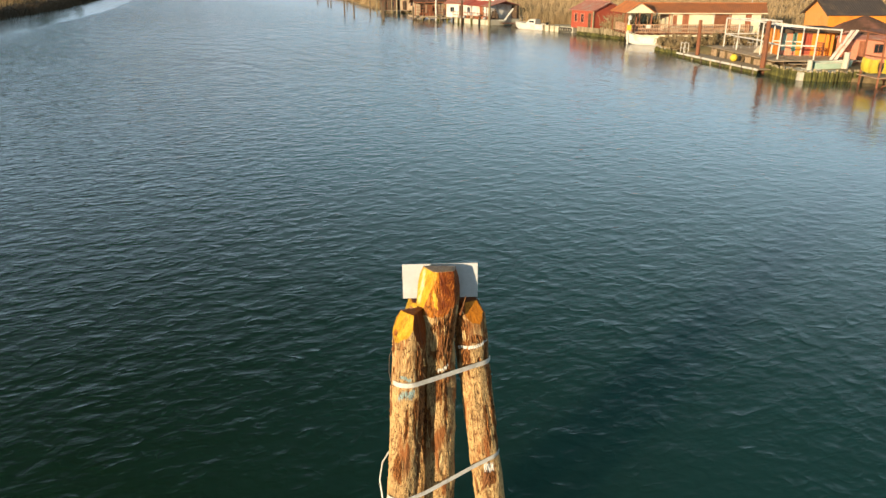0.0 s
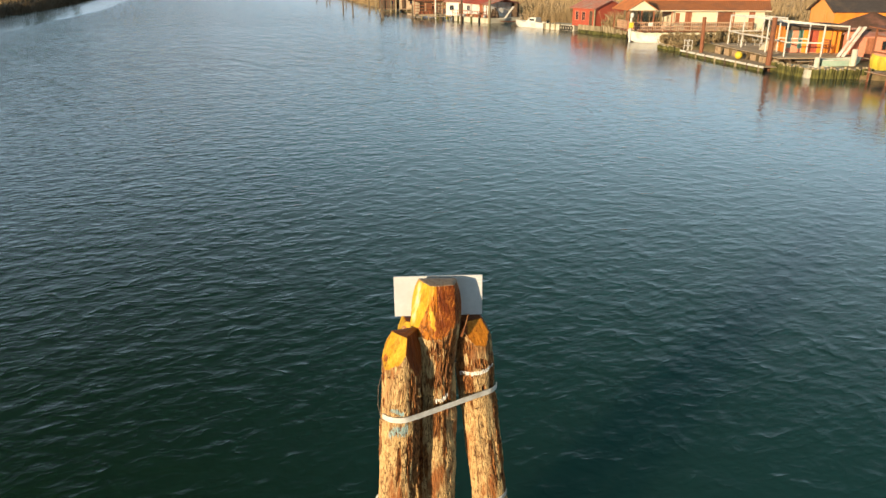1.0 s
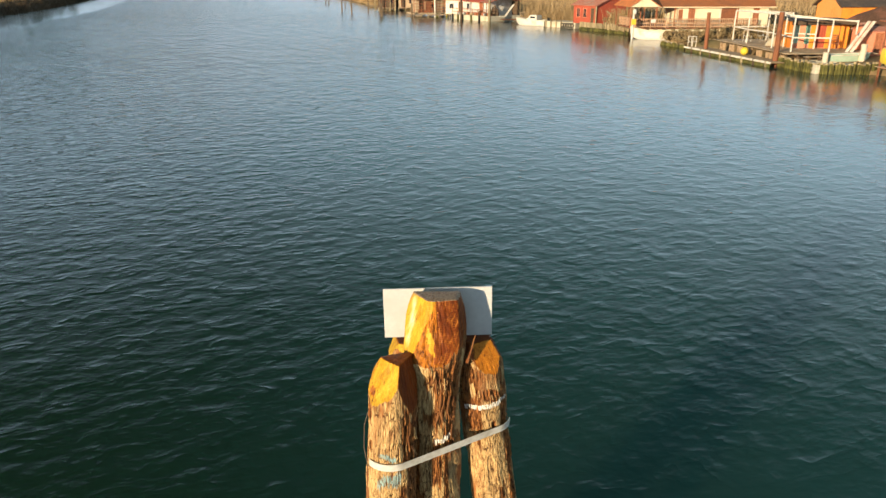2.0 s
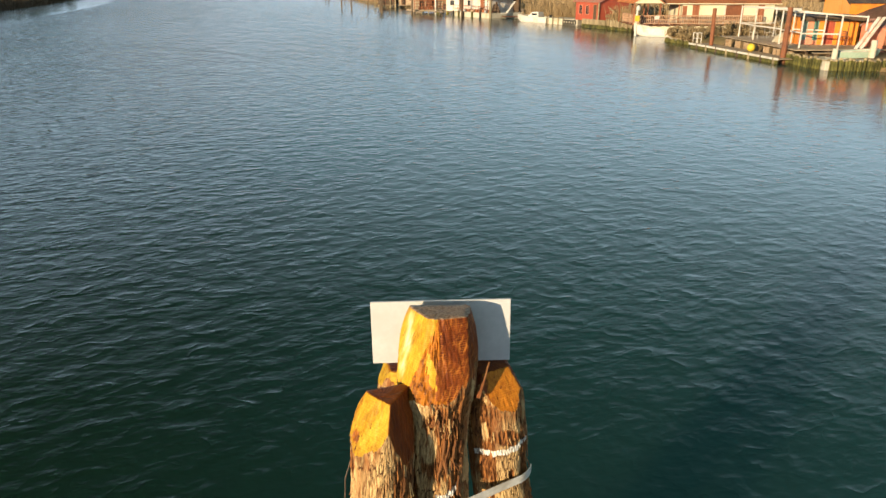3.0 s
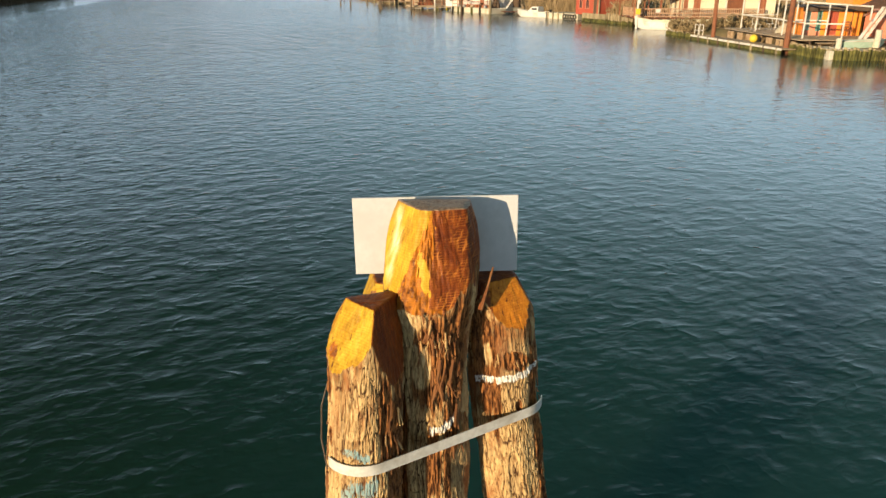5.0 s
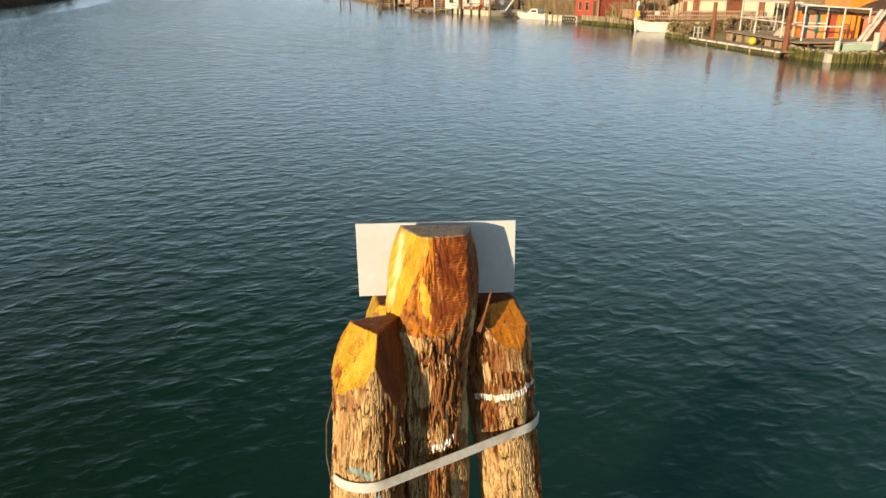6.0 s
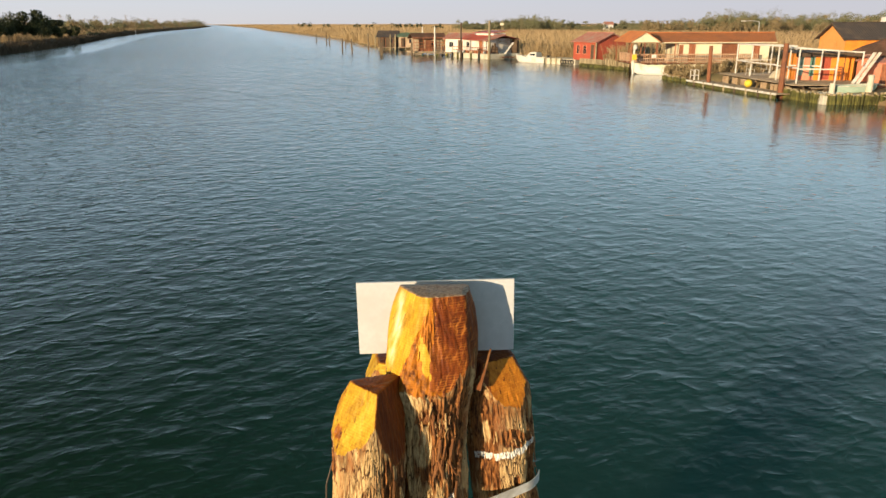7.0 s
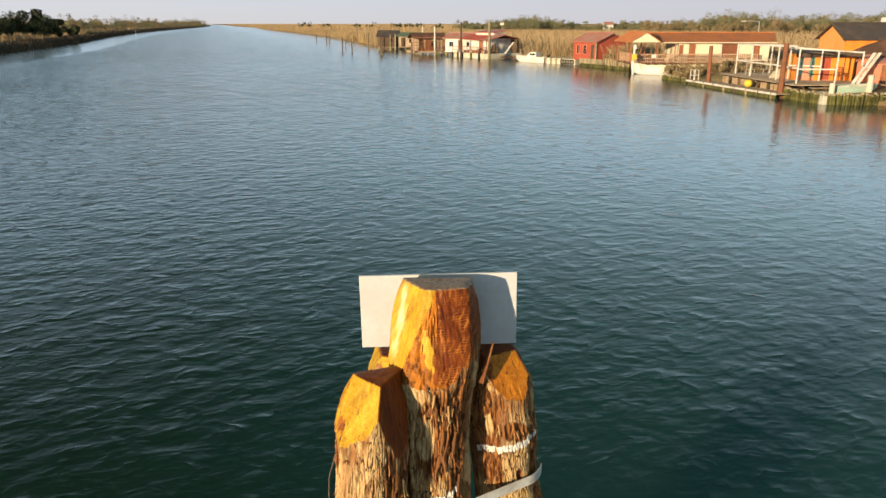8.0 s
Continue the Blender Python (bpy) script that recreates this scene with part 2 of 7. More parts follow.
def cut_wood_surface():
    """Freshly hewn wood: yellow sapwood running into orange-brown heartwood that also carries painted shade, with grain
    and saw marks.
    """
    m = bpy.data.materials.new("cut_wood")
    m.use_nodes = True
    nt = m.node_tree
    p = nt.nodes["Principled BSDF"]
    heart_shade = nt.nodes.new("ShaderNodeAttribute")
    heart_shade.attribute_name = "heart_shade"
    fine, raw = noise_fac(nt, mapped(nt, (1, 1, 0.10)), 80, 5.0, 0.3, 0.7)
    broad, _ = noise_fac(nt, mapped(nt, (1, 1, 0.16)), 17, 3.0, 0.42, 0.70)
    sap = ramp_mix(nt, fine, (0.34, 0.178, 0.007), (0.57, 0.345, 0.024))
    sap = ramp_mix(nt, broad, sap, ramp_mix(nt, fine, (0.50, 0.31, 0.020), (0.68, 0.465, 0.058)))
    # heartwood colour, taken darker to carry shade on faces turned from the sun
    core = ramp_mix(nt, fine, (0.055, 0.010, 0.002), (0.18, 0.038, 0.005))
    core = ramp_mix(nt, broad, core, ramp_mix(nt, fine, (0.14, 0.030, 0.004), (0.30, 0.075, 0.010)))
    # saw marks: two crossing sets of paler lines in the heartwood
    marks = []
    for turn, stretch, freq, share in (((0, 14, 0), (0.2, 0.2, 1.0), 30.0, 0.42), ((0, 70, 0), (1.0, 0.3, 1.0), 11.0, 0.5)):
        w = nt.nodes.new("ShaderNodeTexWave")
        w.bands_direction = "Z"
        w.inputs["Scale"].default_value, w.inputs["Distortion"].default_value = freq, 6.5
        w.inputs["Detail"].default_value, w.inputs["Detail Scale"].default_value = 3.0, 1.2
        nt.links.new(mapped(nt, stretch, turn), w.inputs["Vector"])
        r = nt.nodes.new("ShaderNodeMapRange")
        r.inputs["From Min"].default_value, r.inputs["From Max"].default_value = 0.70, 0.97
        r.inputs["To Max"].default_value = share
        nt.links.new(w.outputs["Fac"], r.inputs["Value"])
        wear, _ = noise_fac(nt, mapped(nt), 14, 3.0, 0.40, 0.62)
        sawn = nt.nodes.new("ShaderNodeAttribute")
        sawn.attribute_name = "saw_marks"
        line = r.outputs["Result"]
        for amount in (wear, sawn.outputs["Fac"]):
            soft = nt.nodes.new("ShaderNodeMath")
            soft.operation = "MULTIPLY"
            nt.links.new(line, soft.inputs[0])
            nt.links.new(amount, soft.inputs[1])
            line = soft.outputs[0]
        core = ramp_mix(nt, line, core, (0.62, 0.22, 0.035))
        marks.append(w)
    ragged, _ = noise_fac(nt, mapped(nt, (1, 1, 0.7)), 42, 5.0, 0.36, 0.62)
    torn_shade = ramp_mix(nt, ragged, (0.06, 0.015, 0.003), (0.46, 0.16, 0.015))
    col = sap
    for low, high, wood in ((0.10, 0.40, ramp_mix(nt, fine, (0.34, 0.098, 0.007), (0.60, 0.225, 0.018))), (0.50, 0.66, torn_shade), (0.76, 0.88, core)):
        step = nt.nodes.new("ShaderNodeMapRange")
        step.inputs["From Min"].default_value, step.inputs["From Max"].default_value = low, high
        nt.links.new(heart_shade.outputs["Fac"], step.inputs["Value"])
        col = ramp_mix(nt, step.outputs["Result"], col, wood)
    g, _ = noise_fac(nt, mapped(nt, (1, 1, 0.45)), 11.0, 5.0, 0.52, 0.62)
    amount = nt.nodes.new("ShaderNodeMath")
    amount.operation, amount.use_clamp = "MULTIPLY_ADD", True
    nt.links.new(heart_shade.outputs["Fac"], amount.inputs[0])
    amount.inputs[1].default_value, amount.inputs[2].default_value = 0.35, 0.34
    stain = nt.nodes.new("ShaderNodeMath")
    stain.operation = "MULTIPLY"
    nt.links.new(amount.outputs[0], stain.inputs[0])
    nt.links.new(g, stain.inputs[1])
    col = ramp_mix(nt, stain.outputs[0], col, ramp_mix(nt, fine, (0.10, 0.025, 0.005), (0.30, 0.085, 0.012)))
    crack, _ = noise_fac(nt, mapped(nt, (1, 1, 0.045)), 46, 3.0, 0.63, 0.68)
    col = ramp_mix(nt, crack, col, (0.10, 0.028, 0.007))
    # painted over the wood: a highlight stripe, and sky sheen on the sawn top
    for attr, low, high in (("pale", (0.80, 0.60, 0.24), (0.88, 0.76, 0.46)), ("skylit_end", (0.15, 0.080, 0.042), (0.42, 0.29, 0.19))):
        a = nt.nodes.new("ShaderNodeAttribute")
        a.attribute_name = attr
        col = ramp_mix(nt, a.outputs["Fac"], col, ramp_mix(nt, fine, low, high))
    nt.links.new(col, p.inputs["Base Color"])
    p.inputs["Roughness"].default_value = 0.5
    p.inputs["Specular IOR Level"].default_value = 0.18
    saw = marks[0]
    add = nt.nodes.new("ShaderNodeMath")
    nt.links.new(raw, add.inputs[0])
    soft = nt.nodes.new("ShaderNodeMath")
    soft.operation = "MULTIPLY"
    soft.inputs[1].default_value = 0.35
    nt.links.new(saw.outputs["Fac"], soft.inputs[0])
    nt.links.new(soft.outputs[0], add.inputs[1])
    bp = nt.nodes.new("ShaderNodeBump")
    bp.inputs["Strength"].default_value, bp.inputs["Distance"].default_value = 0.55, 0.0035
    nt.links.new(add.outputs[0], bp.inputs["Height"])
    nt.links.new(bp.outputs["Normal"], p.inputs["Normal"])
    return m


def leafy(name, a, b, c):
    m = surface(name, a, b, c, grain=0.9, patch=0.25, rough=0.75, bump=0.0, spec=0.15)
    m.node_tree.nodes["Principled BSDF"].inputs["Roughness"].default_value = 0.8
    return m


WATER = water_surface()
BARK, CUT = bark_surface(), cut_wood_surface()
BOARD = surface("grey_painted_sheet", (0.50, 0.51, 0.52), (0.55, 0.555, 0.565), (0.46, 0.465, 0.47), grain=30, patch=3, rough=0.55, bump=0.05, depth=0.002)
STRAP = surface("galvanised_strap", (0.58, 0.56, 0.52), (0.70, 0.68, 0.63), (0.46, 0.42, 0.36), grain=40, patch=9, rough=0.45, bump=0.1, depth=0.002, metal=0.15)
WIRE = surface("wire", (0.07, 0.055, 0.045), (0.11, 0.085, 0.065), grain=50, rough=0.5, metal=0.5)
SOIL = surface("marsh_soil", (0.16, 0.11, 0.06), (0.27, 0.19, 0.10), (0.12, 0.11, 0.05), grain=3, patch=0.2, bump=0.8, depth=0.05)
# glossy grey of the added strip that mimics bright sky reflection
GLARE_STRIP = surface("glare_grey", (0.26, 0.245, 0.225), (0.36, 0.34, 0.31), (0.20, 0.185, 0.165), grain=2.5, patch=0.15, rough=0.16, bump=0.2, depth=0.02, spec=0.5)
REED = surface("dry_reed", (0.28, 0.195, 0.098), (0.42, 0.30, 0.165), (0.21, 0.14, 0.072), grain=1.6, patch=0.06, stretch=(1, 1, 0.35), rough=0.85, bump=0.0)
# darker copy of the reed colour, painting the shade on the left bank
REED_SHADED = surface("shaded_reed", (0.085, 0.060, 0.038), (0.14, 0.095, 0.058), (0.065, 0.05, 0.034), grain=1.4, patch=0.07, stretch=(1, 1, 0.35), rough=0.9, bump=0.0)
MARSH = surface("reed_bed", (0.24, 0.155, 0.07), (0.34, 0.235, 0.115), (0.19, 0.12, 0.055), grain=1.2, patch=0.05, rough=0.9, bump=0.9, depth=0.3)
PEEL = surface("peeling_bark", (0.09, 0.034, 0.012), (0.26, 0.115, 0.042), (0.20, 0.06, 0.016), grain=40, patch=8, stretch=(1, 1, 0.2), rough=0.85, bump=0.7, depth=0.006)
FIBRE = surface("torn_bark_fibre", (0.34, 0.21, 0.085), (0.62, 0.42, 0.19), (0.30, 0.11, 0.03), grain=50, patch=9, stretch=(1, 1, 0.2), rough=0.85, bump=0.6, depth=0.004)
LEAF = leafy("leaf_green", (0.135, 0.140, 0.075), (0.19, 0.18, 0.10), (0.21, 0.17, 0.10))
LEAF_DARK = leafy("leaf_dark", (0.026, 0.036, 0.016), (0.052, 0.060, 0.026), (0.045, 0.045, 0.022))
LEAF_BROWN = leafy("leaf_brown", (0.20, 0.15, 0.08), (0.29, 0.215, 0.12), (0.16, 0.13, 0.07))
HAZED_COAST = leafy("hazed_coast", (0.36, 0.31, 0.29), (0.44, 0.38, 0.35), (0.40, 0.31, 0.27))
TRUNK = surface("trunk", (0.10, 0.07, 0.045), (0.17, 0.125, 0.08), grain=12, stretch=(1, 1, 0.2), bump=0.6, depth=0.03)
WHITE = surface("white_paint", (0.56, 0.53, 0.47), (0.66, 0.63, 0.58), (0.44, 0.38, 0.30), grain=14, patch=1.4, rough=0.5, bump=0.1)
CREAM = surface("cream_render", (0.66, 0.59, 0.41), (0.74, 0.68, 0.49), (0.56, 0.48, 0.33), grain=8, patch=0.9, rough=0.8, bump=0.15)
ORANGE = surface("orange_boards", (0.72, 0.235, 0.03), (0.80, 0.30, 0.04), (0.58, 0.18, 0.03), grain=10, patch=0.8, stretch=(1, 1, 3), rough=0.6, bump=0.2)
YELLOW_BOARD = surface("yellow_orange_boards", (0.70, 0.28, 0.075), (0.76, 0.33, 0.095), (0.60, 0.23, 0.06), grain=10, patch=0.8, rough=0.6, bump=0.2)
RED = surface("red_boards", (0.33, 0.062, 0.035), (0.44, 0.095, 0.052), (0.25, 0.075, 0.045), grain=9, patch=0.9, stretch=(3, 3, 0.4), rough=0.65, bump=0.25)
RED_BROWN = surface("red_brown_wood", (0.26, 0.09, 0.045), (0.38, 0.15, 0.075), (0.19, 0.075, 0.04), grain=14, patch=1.2, stretch=(1, 1, 0.3), rough=0.75, vary=0.2)
TEAL = surface("teal_paint", (0.13, 0.29, 0.22), (0.17, 0.34, 0.27), (0.14, 0.23, 0.18), grain=12, rough=0.6)
TEAL_PALE = surface("pale_teal_paint", (0.30, 0.42, 0.33), (0.38, 0.48, 0.38), (0.46, 0.44, 0.34), grain=7, patch=1.6, rough=0.6)
TILE = surface("clay_tile", (0.40, 0.135, 0.05), (0.50, 0.185, 0.07), (0.31, 0.125, 0.06), grain=5, patch=0.7, rough=0.8, bump=0.4, depth=0.03)
RED_SHEET = surface("red_roof_sheet", (0.40, 0.085, 0.06), (0.50, 0.13, 0.09), (0.30, 0.12, 0.09), grain=4, patch=0.9, rough=0.5)
FADED_SHEET = surface("faded_red_roof_sheet", (0.36, 0.14, 0.10), (0.46, 0.22, 0.17), (0.34, 0.28, 0.24), grain=3, patch=0.8, rough=0.6)
DARK_ROOF = surface("dark_bitumen_roof", (0.055, 0.045, 0.045), (0.09, 0.075, 0.07), (0.12, 0.09, 0.07), grain=6, patch=1.0, rough=0.8)
DARK_WOOD = surface("dark_wood", (0.07, 0.045, 0.03), (0.12, 0.08, 0.05), (0.05, 0.035, 0.025), grain=12, stretch=(1, 1, 0.3), rough=0.8)
GREEN_ROOF = surface("green_roof_sheet", (0.10, 0.16, 0.10), (0.16, 0.22, 0.14), (0.2, 0.17, 0.1), grain=4, rough=0.6)
THATCH = surface("brown_reed_roof", (0.085, 0.045, 0.03), (0.14, 0.075, 0.05), (0.22, 0.10, 0.07), grain=10, patch=0.9, rough=0.9, bump=0.8, depth=0.04)
RUST = surface("rusty_steel", (0.17, 0.065, 0.032), (0.26, 0.10, 0.048), (0.13, 0.06, 0.04), grain=12, patch=1.5, stretch=(1, 1, 0.4), rough=0.75, bump=0.4)
PLANK = surface("weathered_plank", (0.34, 0.25, 0.16), (0.47, 0.36, 0.25), (0.26, 0.19, 0.12), grain=8, patch=0.9, stretch=(1, 1, 1), rough=0.8, vary=0.15)
STAKE = surface("weathered_stake", (0.24, 0.19, 0.115), (0.36, 0.29, 0.18), (0.16, 0.135, 0.07), grain=9, stretch=(1, 1, 0.3), rough=0.85, vary=0.3)
MOSS = surface("mossy_wood", (0.040, 0.042, 0.012), (0.13, 0.118, 0.032), (0.025, 0.025, 0.010), grain=9, patch=2.0, stretch=(1, 1, 0.4), rough=0.9, bump=0.5, depth=0.02, vary=0.4)
CONCRETE = surface("old_concrete", (0.48, 0.43, 0.34), (0.58, 0.53, 0.43), (0.36, 0.33, 0.22), grain=9, patch=1.4, rough=0.85, bump=0.3)
BLOCK = surface("concrete_block", (0.33, 0.23, 0.14), (0.43, 0.31, 0.20), (0.26, 0.17, 0.1), grain=8, rough=0.9)
TARP = surface("beige_tarpaulin", (0.46, 0.40, 0.29), (0.56, 0.50, 0.37), (0.38, 0.32, 0.22), grain=5, patch=1.2, rough=0.6, bump=0.4, depth=0.03)
YELLOW = surface("yellow_plastic", (0.60, 0.44, 0.035), (0.68, 0.52, 0.06), (0.5, 0.38, 0.05), grain=7, rough=0.45)
OLD_WHITE = surface("worn_white_paint", (0.58, 0.54, 0.48), (0.70, 0.66, 0.60), (0.44, 0.37, 0.29), grain=14, patch=1.4, rough=0.6, bump=0.1)
RAIL = surface("faded_red_brown_wood", (0.38, 0.22, 0.13), (0.52, 0.34, 0.22), (0.30, 0.16, 0.10), grain=14, patch=1.2, rough=0.75, vary=0.2)
BLACK = surface("black_rubber", (0.018, 0.018, 0.018), (0.035, 0.033, 0.03), grain=12, rough=0.8)
GALV = surface("grey_metal", (0.36, 0.37, 0.38), (0.46, 0.46, 0.46), (0.30, 0.27, 0.24), grain=10, rough=0.5, metal=0.3)
PINK_WALL = surface("faded_red_wall", (0.62, 0.22, 0.13), (0.70, 0.29, 0.18), (0.52, 0.2, 0.12), grain=7, patch=0.9, rough=0.75)
GLASS = bpy.data.materials.new("window_glass")
GLASS.use_nodes = True
gp = GLASS.node_tree.nodes["Principled BSDF"]
gp.inputs["Base Color"].default_value = (0.02, 0.025, 0.03, 1)
gp.inputs["Roughness"].default_value, gp.inputs["IOR"].default_value = 0.06, 1.5


# ---------------------------------------------------------------- building helpers
def thing(name, at, label, category, group="", kind=""):
    ob = new(name)
    ob.location = at
    return tagged(ob, label, category, group, kind)


def placed(ob):
    """Where ob stands in the world."""
    up = placed(ob.parent) @ ob.matrix_parent_inverse if ob.parent else Matrix.Identity(4)
    return up @ ob.matrix_basis


def link_mesh(name, me, material, parent=None, label="", smooth=False):
    me.materials.append(material)
    if smooth:
        me.polygons.foreach_set("use_smooth", [True] * len(me.polygons))
    ob = new(name, me)
    if parent is not None:
        ob.parent = parent
        ob.matrix_parent_inverse = placed(parent).inverted()
    if label:
        ob["label"] = label
    return ob


def part(name, bm, material, parent=None, label="", smooth=False):
    me = bpy.data.meshes.new(name)
    bmesh.ops.recalc_face_normals(bm, faces=bm.faces)
    bm.to_mesh(me)
    bm.free()
    return link_mesh(name, me, material, parent, label, smooth)


def box(lo, hi, bevel=0.01, bm=None, m=None):
    """A box with eased edges between two corners, in the given frame."""
    bm = bm or bmesh.new()
    lo, hi = Vector(lo), Vector(hi)
    t = Matrix.LocRotScale((lo + hi) / 2, None, hi - lo)
    made = bmesh.ops.create_cube(bm, size=1.0, matrix=(m @ t) if m else t)
    if bevel:
        es = {e for v in made["verts"] for e in v.link_edges}
        bmesh.ops.bevel(bm, geom=list(es), offset=min(bevel, 0.3 * min(hi - lo)), segments=1, affect="EDGES")
    return bm


def beam(p, q, w, h, bm=None, bevel=0.0):
    """A squared timber from p to q, w wide and h high."""
    bm = bm or bmesh.new()
    p, q = Vector(p), Vector(q)
    d = q - p
    up = Vector((0, 0, 1)) if abs(d.normalized().z) < 0.95 else Vector((0, 1, 0))
    side = d.cross(up).normalized()
    top = side.cross(d).normalized()
    r = Matrix((side, d.normalized(), top)).transposed().to_4x4()
    t = Matrix.Translation((p + q) / 2) @ r @ Matrix.Diagonal((w, d.length, h, 1))
    made = bmesh.ops.create_cube(bm, size=1.0, matrix=t)
    if bevel:
        es = {e for v in made["verts"] for e in v.link_edges}
        bmesh.ops.bevel(bm, geom=list(es), offset=bevel, segments=1, affect="EDGES")
    return bm


def tube(points, radii, seg=10, bm=None, wobble=0.0):
    """A closed tapering tube along points."""
    bm = bm or bmesh.new()
    points = [Vector(p) for p in points]
    rings = []
    for i, p in enumerate(points):
        d = (points[min(i + 1, len(points) - 1)] - points[max(i - 1, 0)]).normalized()
        ref = Vector((0, 0, 1)) if abs(d.z) < 0.9 else Vector((1, 0, 0))
        s = d.cross(ref).normalized()
        u = s.cross(d)
        ring = []
        for k in range(seg):
            a = 2 * math.pi * k / seg
            r = radii[i] * (1 + wobble * noise.noise(p * 2 + Vector((math.cos(a), math.sin(a), 0)) * 1.5))
            ring.append(bm.verts.new(p + (s * math.cos(a) + u * math.sin(a)) * r))
        rings.append(ring)
    for a, b in zip(rings, rings[1:]):
        for k in range(seg):
            bm.faces.new((a[k], a[(k + 1) % seg], b[(k + 1) % seg], b[k]))
    bm.faces.new(rings[0][::-1])
    bm.faces.new(rings[-1])
    return bm


def slab(corners, thick, bm=None):
    """A plate on a loop of corners, thickened downwards along its normal."""
    bm = bm or bmesh.new()
    cs = [Vector(c) for c in corners]
    n = (cs[1] - cs[0]).cross(cs[2] - cs[0]).normalized()
    if n.z < 0:
        n = -n
    top = [bm.verts.new(c) for c in cs]
    low = [bm.verts.new(c - n * thick) for c in cs]
    bm.faces.new(top)
    bm.faces.new(low[::-1])
    k = len(cs)
    for i in range(k):
        bm.faces.new((top[i], low[i], low[(i + 1) % k], top[(i + 1) % k]))
    return bm


def ribbed(a, b, c, d, thick, pitch, rise, bm=None):
    """A roof pitch a-b (eave) to d-c (ridge) of ribs that run from eave to ridge."""
    bm = bm or bmesh.new()
    a, b, c, d = (Vector(v) for v in (a, b, c, d))
    n = (b - a).cross(d - a).normalized()
    if n.z < 0:
        n = -n
    count = max(2, int((b - a).length / pitch)) * 2
    rows = []
    for i in range(count + 1):
        t = i / count
        lift = n * (rise if i % 2 else 0.0)
        e, r = a.lerp(b, t), d.lerp(c, t)
        rows.append([bm.verts.new(e + lift), bm.verts.new(r + lift), bm.verts.new(r - n * thick), bm.verts.new(e - n * thick)])
    for p, q in zip(rows, rows[1:]):
        for k in range(4):
            bm.faces.new((p[k], p[(k + 1) % 4], q[(k + 1) % 4], q[k]))
    bm.faces.new(rows[0])
    bm.faces.new(rows[-1][::-1])
    return bm


def lattice(seed):
    """Smooth value noise over numpy arrays."""
    table = np.random.default_rng(seed).random((64, 64, 64))

    def f(x, y, z):
        xi, yi, zi = (np.floor(v).astype(int) for v in (x, y, z))
        fx, fy, fz = x - xi, y - yi, z - zi
        fx, fy, fz = (v * v * (3 - 2 * v) for v in (fx, fy, fz))
        out = 0
        for i in (0, 1):
            for j in (0, 1):
                for k in (0, 1):
                    w = (fx if i else 1 - fx) * (fy if j else 1 - fy) * (fz if k else 1 - fz)
                    out = out + w * table[(xi + i) % 64, (yi + j) % 64, (zi + k) % 64]
        return out
    return f


def grid_mesh(name, verts, faces):
    me = bpy.data.meshes.new(name)
    me.vertices.add(len(verts))
    me.vertices.foreach_set("co", np.asarray(verts, dtype=np.float32).ravel())
    faces = np.asarray(faces, dtype=np.int32)
    k = faces.shape[1]
    me.loops.add(faces.size)
    me.loops.foreach_set("vertex_index", faces.ravel())
    me.polygons.add(len(faces))
    me.polygons.foreach_set("loop_start", np.arange(0, faces.size, k, dtype=np.int32))
    me.update(calc_edges=True)
    return me


def float_attr(me, name, values):
    a = me.attributes.new(name, "FLOAT", "POINT")
    a.data.foreach_set("value", np.asarray(values, dtype=np.float32))


# ---------------------------------------------------------------- river and land
RIGHT_BANK = [(-400, 60), (0, 40), (30, 34), (41, 31.5), (44, 27.2), (60, 27.0), (62, 24.9), (69.5, 25.1), (72, 26.2), (78, 25.4), (88, 21.6), (98, 18.5),
              (110, 14.6), (126, 6.5), (150, -3.5), (173, -11), (249, -25), (351, -50), (591, -116), (888, -186), (4200, -1130)]
LEFT_BANK = [(-400, -30), (0, -42), (60, -52), (112, -63), (125, -65.5), (150, -71.5), (187, -82), (266, -106), (371, -134), (523, -169),
             (785, -224), (1193, -318), (4200, -1420)]


def bank_x(line, y):
    return float(np.interp(y, [p[0] for p in line], [p[1] for p in line]))


def build_ground():
    """One sheet from horizon to horizon: marsh on both sides, the river bed between."""
    ys = sorted({p[0] for p in RIGHT_BANK + LEFT_BANK} | set(range(-400, 420, 6)) | set(range(420, 1300, 30)))
    verts, faces = [], []
    offs = (0.0, 0.5, 1.4, 4, 12, 40, 120, 400, 2000)
    for y in ys:
        l, r = bank_x(LEFT_BANK, y), bank_x(RIGHT_BANK, y)
        wob = 0.8 * noise.noise(Vector((0, y * 0.11, 3))) if y > 60 else 0
        row = []
        for o in reversed(offs):
            row.append((l + wob - o, y, min(0.75, -0.55 + 1.5 * o) + (0.25 * noise.noise(Vector((o, y * 0.07, 0))) if o > 1 else 0)))
        row += [(l + wob + 6, y, -2.6), ((l + r) / 2, y, -3.5), (r - 6, y, -2.6)]
        for o in offs:
            row.append((r + o, y, min(0.6, -0.55 + 1.5 * o) + (0.2 * noise.noise(Vector((o, y * 0.07, 9))) if o > 1 else 0)))
        verts += row
    n = 2 * len(offs) + 3
    for i in range(len(ys) - 1):
        for j in range(n - 1):
            a = i * n + j
            faces.append((a, a + 1, a + 1 + n, a + n))
    me = grid_mesh("ground", verts, faces)
    link_mesh("ground", me, SOIL, smooth=True)
    tagged(bpy.data.objects["ground"], "flat marsh ground with low river banks", "ground", kind="structure")


